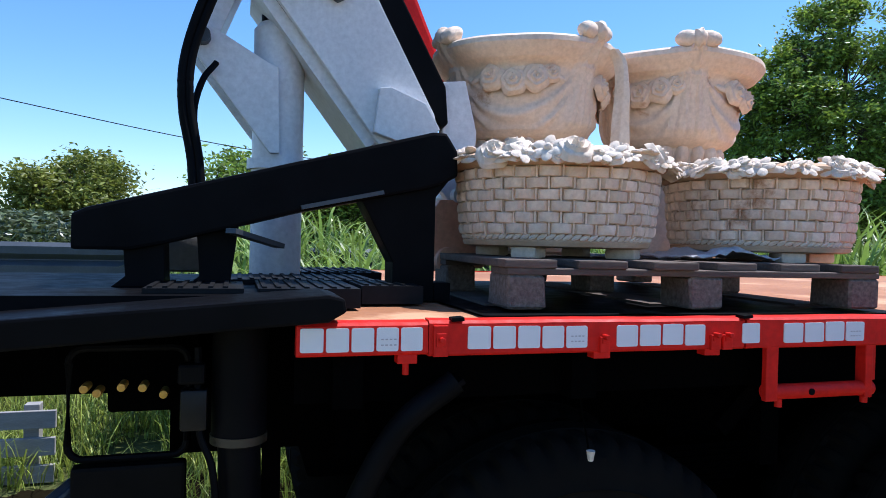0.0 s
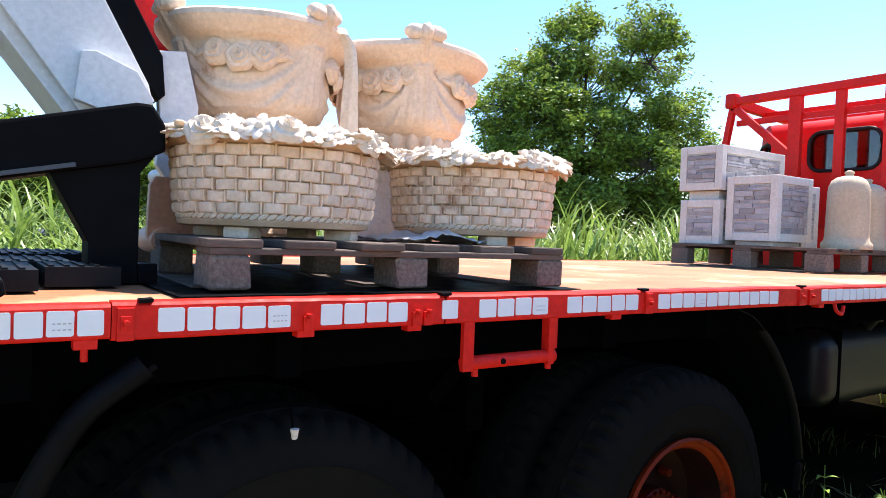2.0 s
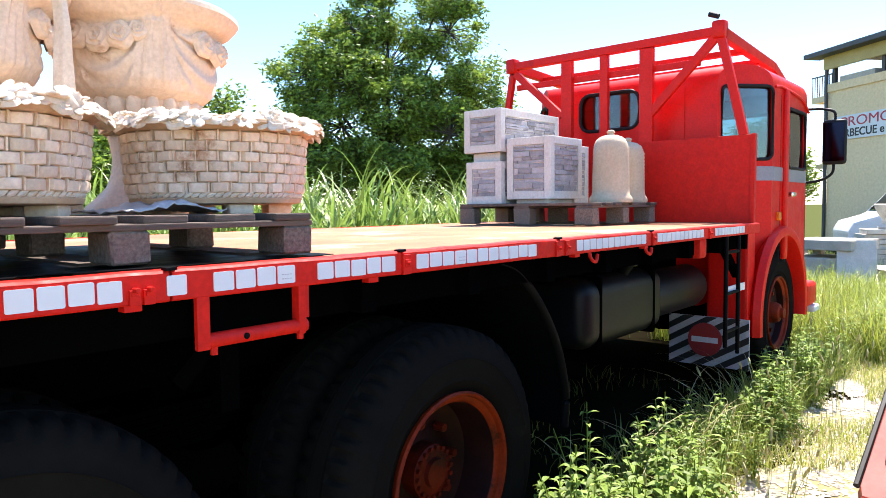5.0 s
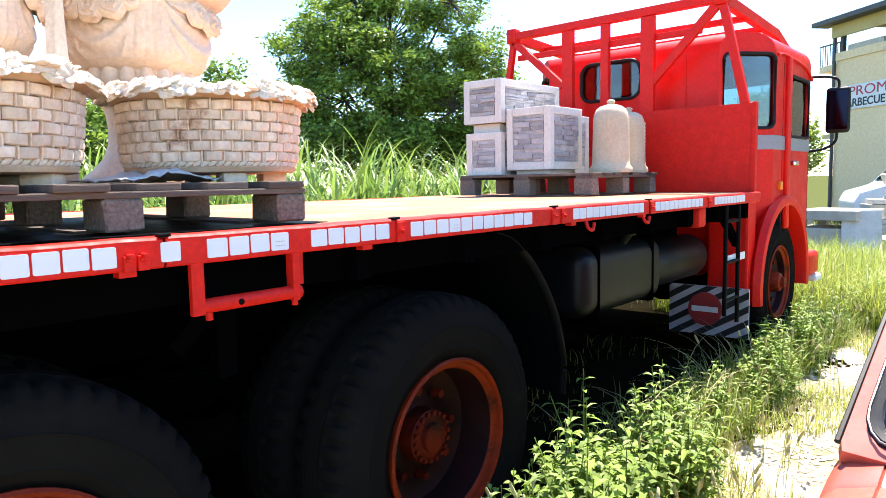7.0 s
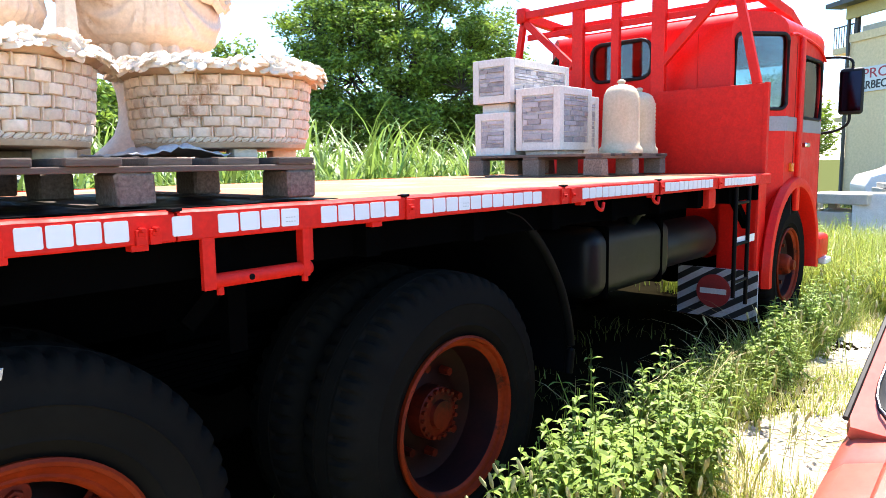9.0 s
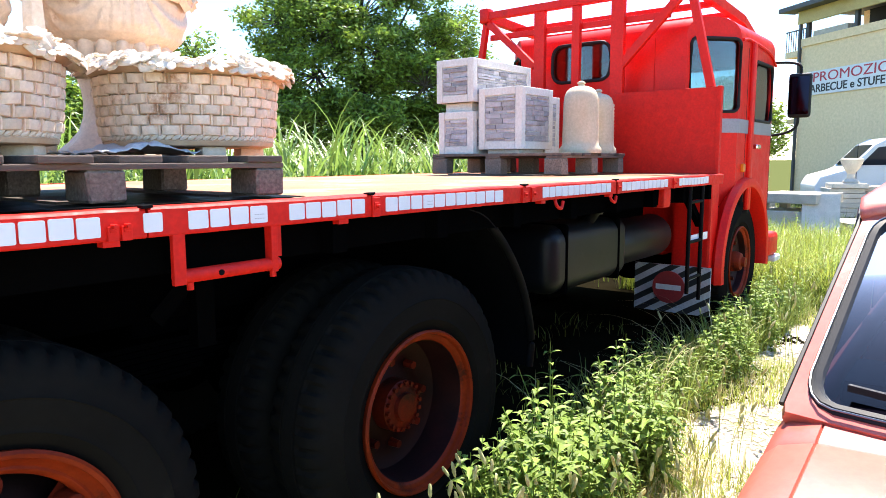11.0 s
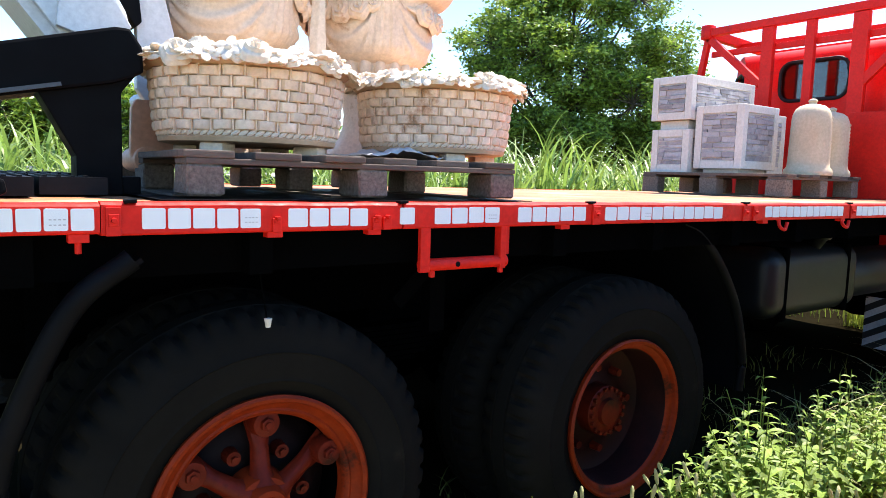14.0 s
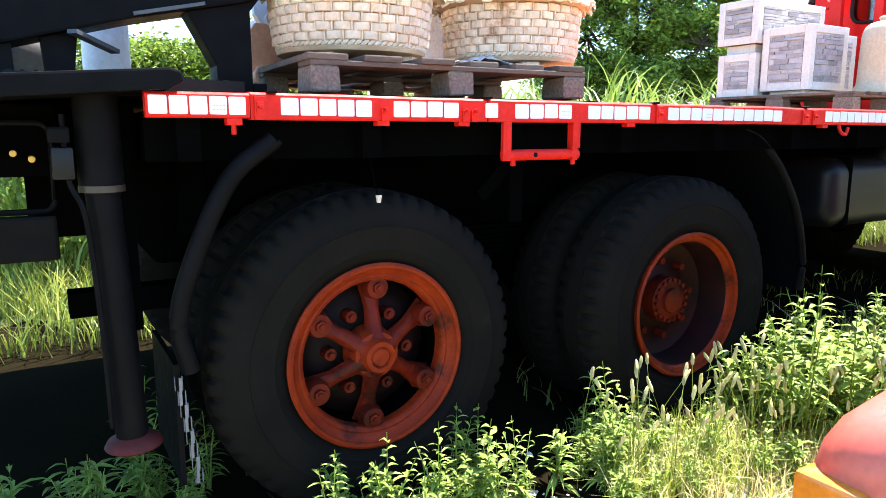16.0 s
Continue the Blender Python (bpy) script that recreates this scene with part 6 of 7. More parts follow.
tube_part("chrome_trim", [screen_pt(u * 1.012, 0.5 + (w - 0.5) * 1.02) + Vector((-0.013, 0, 0.013)) for u, w in edge + edge[:1]], 0.0022, OLD_CHROME, car, "thin chrome windscreen trim", 6)
# red frame round the glass: slim pillars, header and scuttle
vs, fs = [], []
for u, w in edge:
    ou = max(-1.0, min(1.0, u / 0.96)) * 1.055
    ow = -0.05 if w < 0.02 else (1.05 if w > 0.98 else 0.5 + (w - 0.5) * 1.12)
    p0, p1 = screen_pt(u * 1.004, w), screen_pt(ou, ow)
    out = (p1 - p0).normalized()
    for q in (p0 + Vector((0.004, 0, -0.006)), p0 + out * 0.012 + Vector((-0.004, 0, 0.006)), p1 + Vector((-0.002, 0, 0.002)), p1 + out * 0.008 + Vector((0.012, 0, -0.016)), p1 + Vector((0.04, 0, -0.05))):
        vs.append(tuple(q))
m_ = len(edge)
for i in range(m_):
    for k in range(4):
        fs.append((i * 5 + k, i * 5 + k + 1, ((i + 1) % m_) * 5 + k + 1, ((i + 1) % m_) * 5 + k))
tube_part("gutter", [screen_pt(1.075, w) + Vector((0.022, 0, -0.02)) for w in (0.0, 0.3, 0.6, 0.9, 1.0)] + [Vector((1.85, YC + 0.725, 1.262)), Vector((2.4, YC + 0.73, 1.28))], 0.007, TRIM, car, "black rain gutter seal", 6)
raw("windscreen_frame", vs, fs, CAR_RED, car, "slim red windscreen frame", True)
bm = bmesh.new()
for a, b in ((screen_pt(0.9, 0.1), screen_pt(0.25, 0.05)), (screen_pt(0.1, 0.1), screen_pt(-0.55, 0.05))):
    bar(bm, a + Vector((-0.03, 0, 0.012)), b + Vector((-0.04, 0, 0.012)), 0.012, 0.014)
    bar(bm, a.lerp(b, 0.4) + Vector((-0.045, 0, 0.02)), b + Vector((-0.07, 0, -0.01)), 0.008, 0.008)
part("wiper", bm, TRIM, car, "black wiper arms")
for s in (-1, 1):
    bm = bmesh.new()
    plate(bm, [(1.2, 0.89), (2.18, 0.9), (2.18, 1.27), (1.78, 1.25)], YC + s * 0.72 - 0.002, YC + s * 0.72 + 0.002)
    part("side_window", bm, CARGLASS, car)
    bm = bmesh.new()
    plate(bm, [(2.24, 0.9), (3.25, 0.9), (3.05, 1.24), (2.24, 1.27)], YC + s * 0.72 - 0.002, YC + s * 0.72 + 0.002)
    part("side_window", bm, CARGLASS, car)
    part("indicator", rbox(0.13, 0.22, YC + s * 0.69 - 0.06, YC + s * 0.69 + 0.06, 0.53, 0.65, 0.012, 2), ORANGE, car, "orange corner indicator lens", True)
    bm = bmesh.new()
    rod(bm, (0.13, YC + s * 0.5, 0.58), (0.18, YC + s * 0.5, 0.58), 0.085, n=28)
    part("headlight", bm, CHROME, car, "round chrome headlight", True, 0.01)
    for x in (0.75, 3.3):
        w = new("wheel")
        w.parent = car
        m_ = Matrix.Translation((x, YC + s * (HW + 0.005), 0.28)) @ Matrix.Rotation(radians(90 if s > 0 else -90), 4, "X")
        lathe_part("tyre", [(0.17, 0.02), (0.2, 0.0), (0.25, 0.0), (0.275, 0.02), (0.28, 0.06), (0.28, 0.13), (0.25, 0.16), (0.17, 0.16)], RUBBER, w, "", 36, m=m_)
        lathe_part("wheel_rim", [(0.0, 0.02), (0.06, 0.015), (0.08, 0.04), (0.15, 0.035), (0.175, 0.015)], GALV, w, "", 32, m=m_)
part("grille", boxes((0.141, 0.149, YC - 0.42, YC + 0.42, 0.48, 0.6)), TRIM, car)
part("bumper", rbox(0.06, 0.16, YC - 0.76, YC + 0.76, 0.38, 0.47, 0.03, 3), CHROME, car, "chrome front bumper", True)
part("cabin_floor", boxes((1.1, 3.2, YC - 0.65, YC + 0.65, 0.5, 0.84)), DARKIN, car)
part("dashboard", rbox(1.2, 1.42, YC - 0.66, YC + 0.66, 0.84, 0.93, 0.02, 2), DARKIN, car, "", True)
for s in (-1, 1):
    part("seat", rbox(2.1, 2.25, YC + s * 0.35 - 0.25, YC + s * 0.35 + 0.25, 0.84, 1.15, 0.05, 2), mat("maroon_seat_cloth", (0.2, 0.03, 0.03), (0.14, 0.025, 0.025), 9, 0.9) if s < 0 else bpy.data.materials["maroon_seat_cloth"], car, "maroon front seat", True)

# ---- far building with banner ----
bl = thing("building", "yellowish plaster building with roofed balcony and banner", "building")
B0, B1 = Vector((24.95, 3.62, 0)), Vector((22.35, 0.45, 0))
bdir = (B1 - B0).normalized()
bnrm = Vector((bdir.y, -bdir.x, 0))
if bnrm.x > 0:
    bnrm = -bnrm
BM = Matrix((bdir, -bnrm, Vector((0, 0, 1)))).transposed().to_4x4()
BM.translation = B0
bl.matrix_basis = BM        # local x along the wall, y into the house


bm = boxes((0, 16, 0, 9, -0.2, 5.25))
part("wall", bm, PLASTER, bl, "plain yellowish plaster wall")
part("parapet", boxes((0, 16, -0.06, 0.0, 5.0, 5.25)), PLASTER, bl)
part("loggia_back", boxes((0.1, 16, 2.2, 2.4, 5.25, 6.3)), PLASTER, bl, "shaded loggia wall")
part("loggia_window", boxes((0.4, 3.4, 2.14, 2.19, 5.3, 6.2)), DARKIN, bl, "dark loggia opening")
part("loggia_window", boxes((4.6, 7.5, 2.14, 2.19, 5.75, 6.1)), DARKIN, bl)
part("flower_box", boxes((0.5, 1.9, -0.02, 0.22, 5.25, 5.42)), CONCRETE, bl, "pale flower boxes on the parapet")
for x in (0.12, 2.1, 4.6, 7.0):
    part("loggia_post", boxes((x, x + 0.12, 0.02, 0.14, 5.25, 6.4)), ROOFM, bl, "dark loggia post")
plate_m = bmesh.new()
plate(plate_m, [(-0.5, 6.12), (16, 6.12), (16, 6.3), (-0.5, 6.26)], -0.55, 0.06)
part("awning", boxes((-0.1, 16, -0.12, -0.02, 5.72, 6.12)), mat("yellow_awning", (0.62, 0.5, 0.22), (0.55, 0.42, 0.18), 3, 0.8), bl, "faded yellow awning under the eave")
part("roof_edge", plate_m, ROOFM, bl, "dark overhanging roof edge")
part("roof", boxes((-0.5, 16, 0.06, 9.5, 6.2, 6.34)), ROOFM, bl)
part("upper_storey", boxes((0.7, 16, 1.6, 9, 6.34, 8.6)), PLASTER, bl, "set-back upper storey")
part("upper_eave", boxes((0.2, 0.72, 1.3, 9, 6.7, 6.8)), ROOFM, bl)
part("balcony", boxes((-0.9, 0.05, 0.1, 3.0, 4.75, 4.95)), PLASTER, bl, "side balcony slab")
for k in range(9):
    part("baluster", boxes((-0.88 + k * 0.11, -0.86 + k * 0.11, 0.1, 0.12, 4.95, 5.6)), ROOFM, bl)
part("balcony_rail", boxes((-0.9, 0.05, 0.09, 0.13, 5.58, 5.62)), ROOFM, bl)
part("downpipe", boxes((-0.06, 0.02, -0.1, -0.02, 0, 6.1)), ROOFM, bl, "dark downpipe")
part("lower_balcony", boxes((-1.0, 0.0, 0.4, 3.0, 2.6, 2.75)), PLASTER, bl)
ban = part("banner", boxes((0.28, 6.5, -0.05, -0.02, 3.42, 4.16)), WHITE, bl, "white banner with red and black capitals")


def lettering(text, m, size, material, parent, bold=0.012, wide=1.0):
    """Raised letters in the built-in font, as one mesh."""
    cu = bpy.data.curves.new("lettering", "FONT")
    cu.body, cu.size, cu.extrude, cu.offset = text, size, 0.004, bold
    tmp = new("tmp", cu)
    me = bpy.data.meshes.new_from_object(tmp.evaluated_get(bpy.context.evaluated_depsgraph_get()))
    bpy.data.objects.remove(tmp)
    me.transform(m @ Matrix.Diagonal((wide, 1, 1, 1)))
    me.materials.clear()
    return link("lettering", me, material, parent, "printed capitals")


face = Matrix.Rotation(radians(90), 4, "X")
lettering("PROMOZIONI", Matrix.Translation((0.62, -0.056, 3.82)) @ face, 0.42, SIGN_RED, ban, 0.0, 1.35)
lettering("BARBECUE e STUFE A PE", Matrix.Translation((0.34, -0.056, 3.5)) @ face, 0.34, SIGN_BLACK, ban, 0.006, 1.06)

# ---- van ----
van = thing("van", "white panel van parked before the building", "van", "", (19.3, 2.05, 0.05), -68)
prof = [(-0.1, 0.35), (-0.12, 0.7), (0.0, 0.93), (0.5, 1.08), (0.64, 1.15), (1.14, 1.7), (1.4, 1.84), (2.4, 1.9), (4.2, 1.86), (4.3, 1.7), (4.32, 0.4)]
plate_part("body", prof, -0.85, 0.85, WHITE, van, "white van body", 0.06)
plate_part("window", [(0.84, 1.2), (1.2, 1.62), (1.5, 1.66), (1.54, 1.2)], -0.858, -0.845, CARGLASS, van, "dark cab window")
plate_part("windscreen", [(0.68, 1.17), (1.13, 1.67), (1.12, 1.69), (0.66, 1.19)], -0.7, 0.7, CARGLASS, van)
for x in (1.6, 0.76):
    part("door_gap", boxes((x, x + 0.012, -0.862, -0.85, 0.5, 1.7)), TRIM, van)
part("door_handle", rbox(1.42, 1.5, -0.88, -0.855, 0.96, 1.02, 0.01, 2), TRIM, van)
part("mirror", rbox(0.74, 0.84, -1.05, -0.88, 1.18, 1.38, 0.03, 2), TRIM, van, "", True)
for x in (0.7, 3.5):
    lathe_part("wheel", [(0.0, 0.04), (0.18, 0.03), (0.2, 0.0), (0.3, 0.0), (0.32, 0.03), (0.32, 0.2)], RUBBER, van, "", 28, m=Matrix.Translation((x, -0.87, 0.32)) @ Matrix.Rotation(radians(-90), 4, "X"))
part("roof_bar", boxes((1.9, 3.9, -0.7, -0.66, 1.93, 1.97), (2.1, 2.14, -0.7, 0.7, 1.88, 1.95), (3.6, 3.64, -0.7, 0.7, 1.86, 1.95)), TRIM, van)
lettering("U", Matrix.Translation((1.72, -0.856, 1.3)) @ face, 0.46, BLUE, van, 0.01)
for k in range(2):
    part("lettering_bar", boxes((2.75, 4.0 - 0.4 * k, -0.858, -0.852, 1.36 - 0.16 * k, 1.44 - 0.16 * k)), GALV, van)

# ---- stone yard clutter beyond the cab ----
def slab_stack(label, x, y, n, w, d, t, rz, seed, z0=0.0):
    r_ = np.random.default_rng(seed)
    s = thing("slab_stack", label, "stone slabs", "stacked stone slabs", (x, y, z0), rz)
    for i in range(n):
        bm = boxes((-w / 2, w / 2, -d / 2, d / 2, i * t, i * t + t * 0.92))
        bmesh.ops.transform(bm, matrix=Matrix.Translation((r_.normal(0, 0.02), r_.normal(0, 0.02), 0)) @ Matrix.Rotation(r_.normal(0, 0.03), 4, "Z"), verts=bm.verts)
        part("slab", bm, CONCRETE, s, "", False, 0.008)
    return s


trough = thing("stone_trough", "white concrete trough with a thick top slab in the grass", "trough", "", (13.9, 1.3, -0.2), -12)
part("body", boxes((-0.55, 0.55, -0.5, 0.5, 0.1, 0.66)), CONCRETE, trough, "", False, 0.02)
part("top", boxes((-0.6, 0.6, -0.58, 0.58, 0.8, 0.98)), CONCRETE, trough, "thick white top slab", False, 0.02)
for sx in (-1, 1):
    for sy in (-1, 1):
        part("leg", boxes((sx * 0.45 - 0.08, sx * 0.45 + 0.08, sy * 0.42 - 0.08, sy * 0.42 + 0.08, 0.66, 0.8)), CONCRETE, trough, "", False, 0.01)
lean = part("leaning_slab", boxes((-0.04, 0.04, -0.3, 0.3, 0.0, 0.85)), CONCRETE, None, "", False, 0.01)
lean.matrix_basis = pose(13.1, 0.75, 0.0, 0, 24, 12)
tagged(lean, "pale concrete slab leaning against the trough", "slab")
slab_stack("neat stack of pale stone slabs in the yard", 16.3, 0.9, 9, 0.8, 0.66, 0.1, 20, 1)
slab_stack("stack of grey slabs wrapped by weeds", 16.5, 0.1, 8, 0.9, 0.8, 0.105, -10, 2)
slab_stack("wide stack of weathered pale slabs beside the van", 17.2, -0.75, 9, 1.1, 0.75, 0.1, 12, 6)
slab_stack("stack of broken pale slabs", 14.3, 0.42, 3, 1.1, 0.8, 0.09, 40, 3)
slab_stack("short stack of sun-bleached paving slabs", 15.1, -0.6, 5, 0.8, 0.7, 0.09, 28, 7)
slab_stack("low stack of pale slabs near the building", 17.5, 3.0, 4, 1.2, 0.8, 0.12, 5, 4)
slab_stack("flat pale slab lying in the grass", 8.6, 0.62, 1, 0.9, 0.5, 0.09, 10, 5)
slab_stack("two tilted pale slabs lying in the weeds", 12.2, -0.1, 2, 0.9, 0.6, 0.09, 55, 8)
lathe_part("stone_vase", [(0.0, 0.0), (0.14, 0.0), (0.16, 0.04), (0.08, 0.1), (0.07, 0.2), (0.14, 0.3), (0.2, 0.42), (0.22, 0.5), (0.18, 0.52), (0.0, 0.46)], CONCRETE, None, "", 32, m=Matrix.Translation((16.32, 0.78, 0.892)))
tagged(bpy.data.objects["stone_vase"], "small pale stone vase standing on a slab stack", "vase")

# ---- guard rail, wire, fence ----
gr = thing("guard_rail", "weathered galvanised roadside guard rail", "guard rail")
prof = [(0.0, 0.0), (0.05, 0.04), (0.05, 0.1), (0.0, 0.15), (0.0, 0.17), (0.05, 0.22), (0.05, 0.28), (0.0, 0.32), (0.01, 0.325), (0.065, 0.285), (0.065, 0.215), (0.012, 0.165), (0.012, 0.155), (0.065, 0.105), (0.065, 0.035), (0.01, -0.005)]
v, f = loft([[(x, 6.05 - y + 0.0 * x, 1.03 + z) for y, z in prof] for x in np.linspace(-14, 5, 20)], True)
raw("beam", v, f, GALV, gr, "corrugated steel beam", True)
for x in np.arange(-13, 5, 2.0):
    part("post", boxes((x - 0.06, x + 0.06, 6.06, 6.14, 0.3, 1.34)), GALV, gr, "", False, 0.004)
wire = tube_part("overhead_wire", curve_pts([(-14, 16.6, 5.9), (-6.07, 17.71, 4.6), (-0.5, 18.5, 3.85), (6, 19.4, 3.45)], 8), 0.012, TRIM)
tagged(wire, "thin black overhead cable", "cable")
pole = tube_part("cable_pole", [(6, 19.4, 0), (6, 19.4, 3.5)], 0.07, BARK)
tagged(pole, "slim wooden pole carrying the cable", "pole")
fen = thing("plank_fence", "low weathered grey plank fence behind the truck", "fence")
for k in range(4):
    part("plank", boxes((-4.5, -1.72, 3.0 + 0.01 * k, 3.03 + 0.01 * k, -0.1 + k * 0.15, 0.0 + k * 0.15)), GREYWOOD, fen, "", False, 0.004)
for x in (-4.4, -3.0, -1.85):
    part("fence_post", boxes((x - 0.04, x + 0.04, 3.065, 3.145, -0.1, 0.48)), GREYWOOD, fen, "", False, 0.004)


# ---- plants ----
def leaf_mesh(name, c, size, rg, material, parent=None, label="", flat=0.5, aspect=0.45):
    """One quad-pair leaf at each centre, turned at random."""
    n = len(c)
    d = rg.normal(size=(n, 3))
    d[:, 2] *= flat
    d /= np.linalg.norm(d, axis=1)[:, None]
    e = np.cross(d, rg.normal(size=(n, 3)))
    e /= np.linalg.norm(e, axis=1)[:, None] + 1e-9
    s = (size * rg.uniform(0.6, 1.35, n))[:, None]
    nn = np.cross(d, e)
    a, b = c - d * s * 0.5, c + d * s * 0.5
    m1, m2 = c + e * s * aspect * 0.5 + nn * s * 0.08, c - e * s * aspect * 0.5 + nn * s * 0.08
    vs = np.stack([a, m1, b, m2], 1).reshape(-1, 3)
    i = np.arange(n)[:, None] * 4
    return raw(name, vs, (i + np.array([0, 1, 2, 3])).reshape(-1, 4), material, parent, label)


def tree(label, base, lobes, leaf, seed, material=LEAF, right=(1, 0), density=60, name="tree", trunk_r=0.16, clump=0.34, gaps=0.25):
    """lobes: (across, along, height, radius) about the base; limbs run from the trunk into each of them."""
    rg = np.random.default_rng(seed)
    t = thing(name, label, name, "", base)
    rx, ry = right
    cs, limbs = [], []
    top = max(h for _, _, h, _ in lobes)
    pts = curve_pts([(0, 0, -0.1), (0.05, 0.05, top * 0.25), (-0.06, 0.02, top * 0.55), (0.03, -0.04, top * 0.92)], 5)
    v, f = tube([tuple(p) for p in pts], trunk_r, 9, trunk_r * 0.2)
    vs, fs = [tuple(p) for p in v], list(f)
    for u, w, h, r in lobes:
        c = np.array([rx * u - ry * w, ry * u + rx * w, h])
        s = Vector((0, 0, h * rg.uniform(0.35, 0.6)))
        v, f = tube(curve_pts([s, Vector(c) * 0.5 + Vector((0, 0, h * 0.25 + rg.uniform(-0.1, 0.2))), Vector(c)], 4), trunk_r * 0.4, 6, 0.02)
        b = len(vs)
        vs += [tuple(p) for p in v]
        fs += [tuple(i + b for i in q) for q in f]
        nc = int(11 * (r / clump) ** 1.75 / 4) + 5
        d = rg.normal(size=(nc, 3))
        d /= np.linalg.norm(d, axis=1)[:, None]
        rad = r * rg.uniform(0.35, 1.0, nc) ** 0.5
        cc = c + d * rad[:, None] * np.array([1, 1, 0.85])
        for q in cc:
            if rg.uniform() < gaps:
                continue
            v, f = tube([Vector(c), Vector((np.array(c) + q) / 2 + rg.normal(0, 0.06, 3)), Vector(q)], 0.022, 4, 0.006)
            b = len(vs)
            vs += [tuple(p) for p in v]
            fs += [tuple(i + b for i in g_) for g_ in f]
            k = int(density * rg.uniform(0.5, 1.3))
            cs.append(q + rg.normal(size=(k, 3)) * clump * np.array([0.62, 0.62, 0.4]) * rg.uniform(0.7, 1.3))
    raw("trunk", vs, fs, BARK, t, "branching trunk", True)
    leaf_mesh("crown", np.concatenate(cs), leaf, rg, material, t, "leafy crown with gaps")
    return t


K = 20 / 1228 * 1.0
big = [((px - 800) * K, dep, 1.44 + (409 - py) * K, r) for px, py, r, dep in ((772, 70, 0.95, 0.3), (785, 22, 0.55, 0.2), (745, 110, 0.8, -0.4), (893, 50, 0.8, -0.2), (905, 105, 1.1, 0), (690, 135, 1.0, 0.4), (655, 180, 0.8, -0.3), (645, 245, 0.85, 0.5), (800, 165, 1.5, 0), (880, 195, 1.35, 0.5), (950, 190, 0.7, -0.4), (968, 250, 0.9, 0.2), (720, 270, 1.4, -0.4), (840, 285, 1.6, 0.4), (940, 320, 1.2, 0), (760, 350, 1.4, 0.2), (670, 340, 0.95, 0), (880, 370, 1.3, 0), (820, 240, 1.0, -1.2), (740, 200, 0.9, -1.0), (900, 290, 1.0, -1.2), (700, 320, 0.9, -1.0), (800, 340, 1.0, -1.3), (960, 355, 0.9, -0.8))]
tree("tall leafy tree with dense green crown behind the field", (13.79, 12.51, 0), big, 0.13, 11, LEAF, (0.699, -0.715), 190, clump=0.3, gaps=0.12)
for (x, y), h, w, sd_, mt, lb in (((11.4, 17.4), 4.9, 1.1, 21, LEAF, "small green tree far behind the field"), ((-1.1, 18.8), 3.6, 0.9, 22, LEAF, "small dark tree beyond the road"), ((26.2, 6.2), 4.4, 1.3, 23, LEAF, "green tree beside the building"), ((2.6, 20.0), 3.0, 1.4, 26, LEAF_D, "dark shrub beyond the road")):
    rg_ = np.random.default_rng(sd_)
    tree(lb, (x, y, 0), [(rg_.normal(0, w * 0.5), rg_.normal(0, w * 0.4), h * q, w * 0.62) for q in (0.35, 0.5, 0.62, 0.74, 0.86, 0.95, 0.55, 0.7)], 0.17, sd_, mt, (1, 0), 80, trunk_r=0.1, gaps=0.1)
for (x, y), h, w, sd_, mt, lb in (((-3.75, 11.2), 2.75, 0.9, 31, LEAF_Y, "rounded yellow-green bush beyond the guard rail"), ((-5.6, 11.2), 2.3, 1.0, 32, LEAF_Y, "yellow-green bush by the road"), ((0.4, 9.2), 2.6, 0.9, 33, LEAF, "pale green willow bush behind the cane"), ((2.3, 9.6), 2.9, 1.0, 34, LEAF, "light green shrub behind the cane"), ((4.4, 10.5), 2.6, 1.0, 35, LEAF, "green shrub at the field edge"), ((17.2, 8.8), 3.0, 1.4, 36, LEAF, "green shrub beyond the truck cab"), ((-1.9, 12.6), 1.9, 0.8, 37, LEAF_D, "dark low shrub by the road"), ((8.0, 13.5), 2.5, 1.4, 38, LEAF_D, "dark shrub at the field edge"), ((19.5, 4.2), 1.5, 0.6, 39, LEAF_Y, "small bright bush before the building")):
    rg_ = np.random.default_rng(sd_)
    tree(lb, (x, y, 0.3), [(rg_.normal(0, w * 0.45), rg_.normal(0, w * 0.4), (h - 0.3 - w * 0.4) * q, w * 0.62) for q in (0.3, 0.45, 0.6, 0.75, 0.9, 1.0, 0.4, 0.8)], 0.09, sd_, mt, (1, 0), 260, "bush", 0.05, 0.22, 0.0)
rg_ = np.random.default_rng(41)
hc = np.stack([rg_.uniform(-9, -1.7, 9000), 7.9 + rg_.normal(0, 0.28, 9000), 0.7 + 1.0 * rg_.uniform(0, 1, 9000) ** 0.7], 1)
hedge = leaf_mesh("hedge", hc, 0.1, rg_, LEAF_D, None, "")
tagged(hedge, "clipped hedge of variegated dark leaves behind the guard rail", "hedge", "", "stuff")


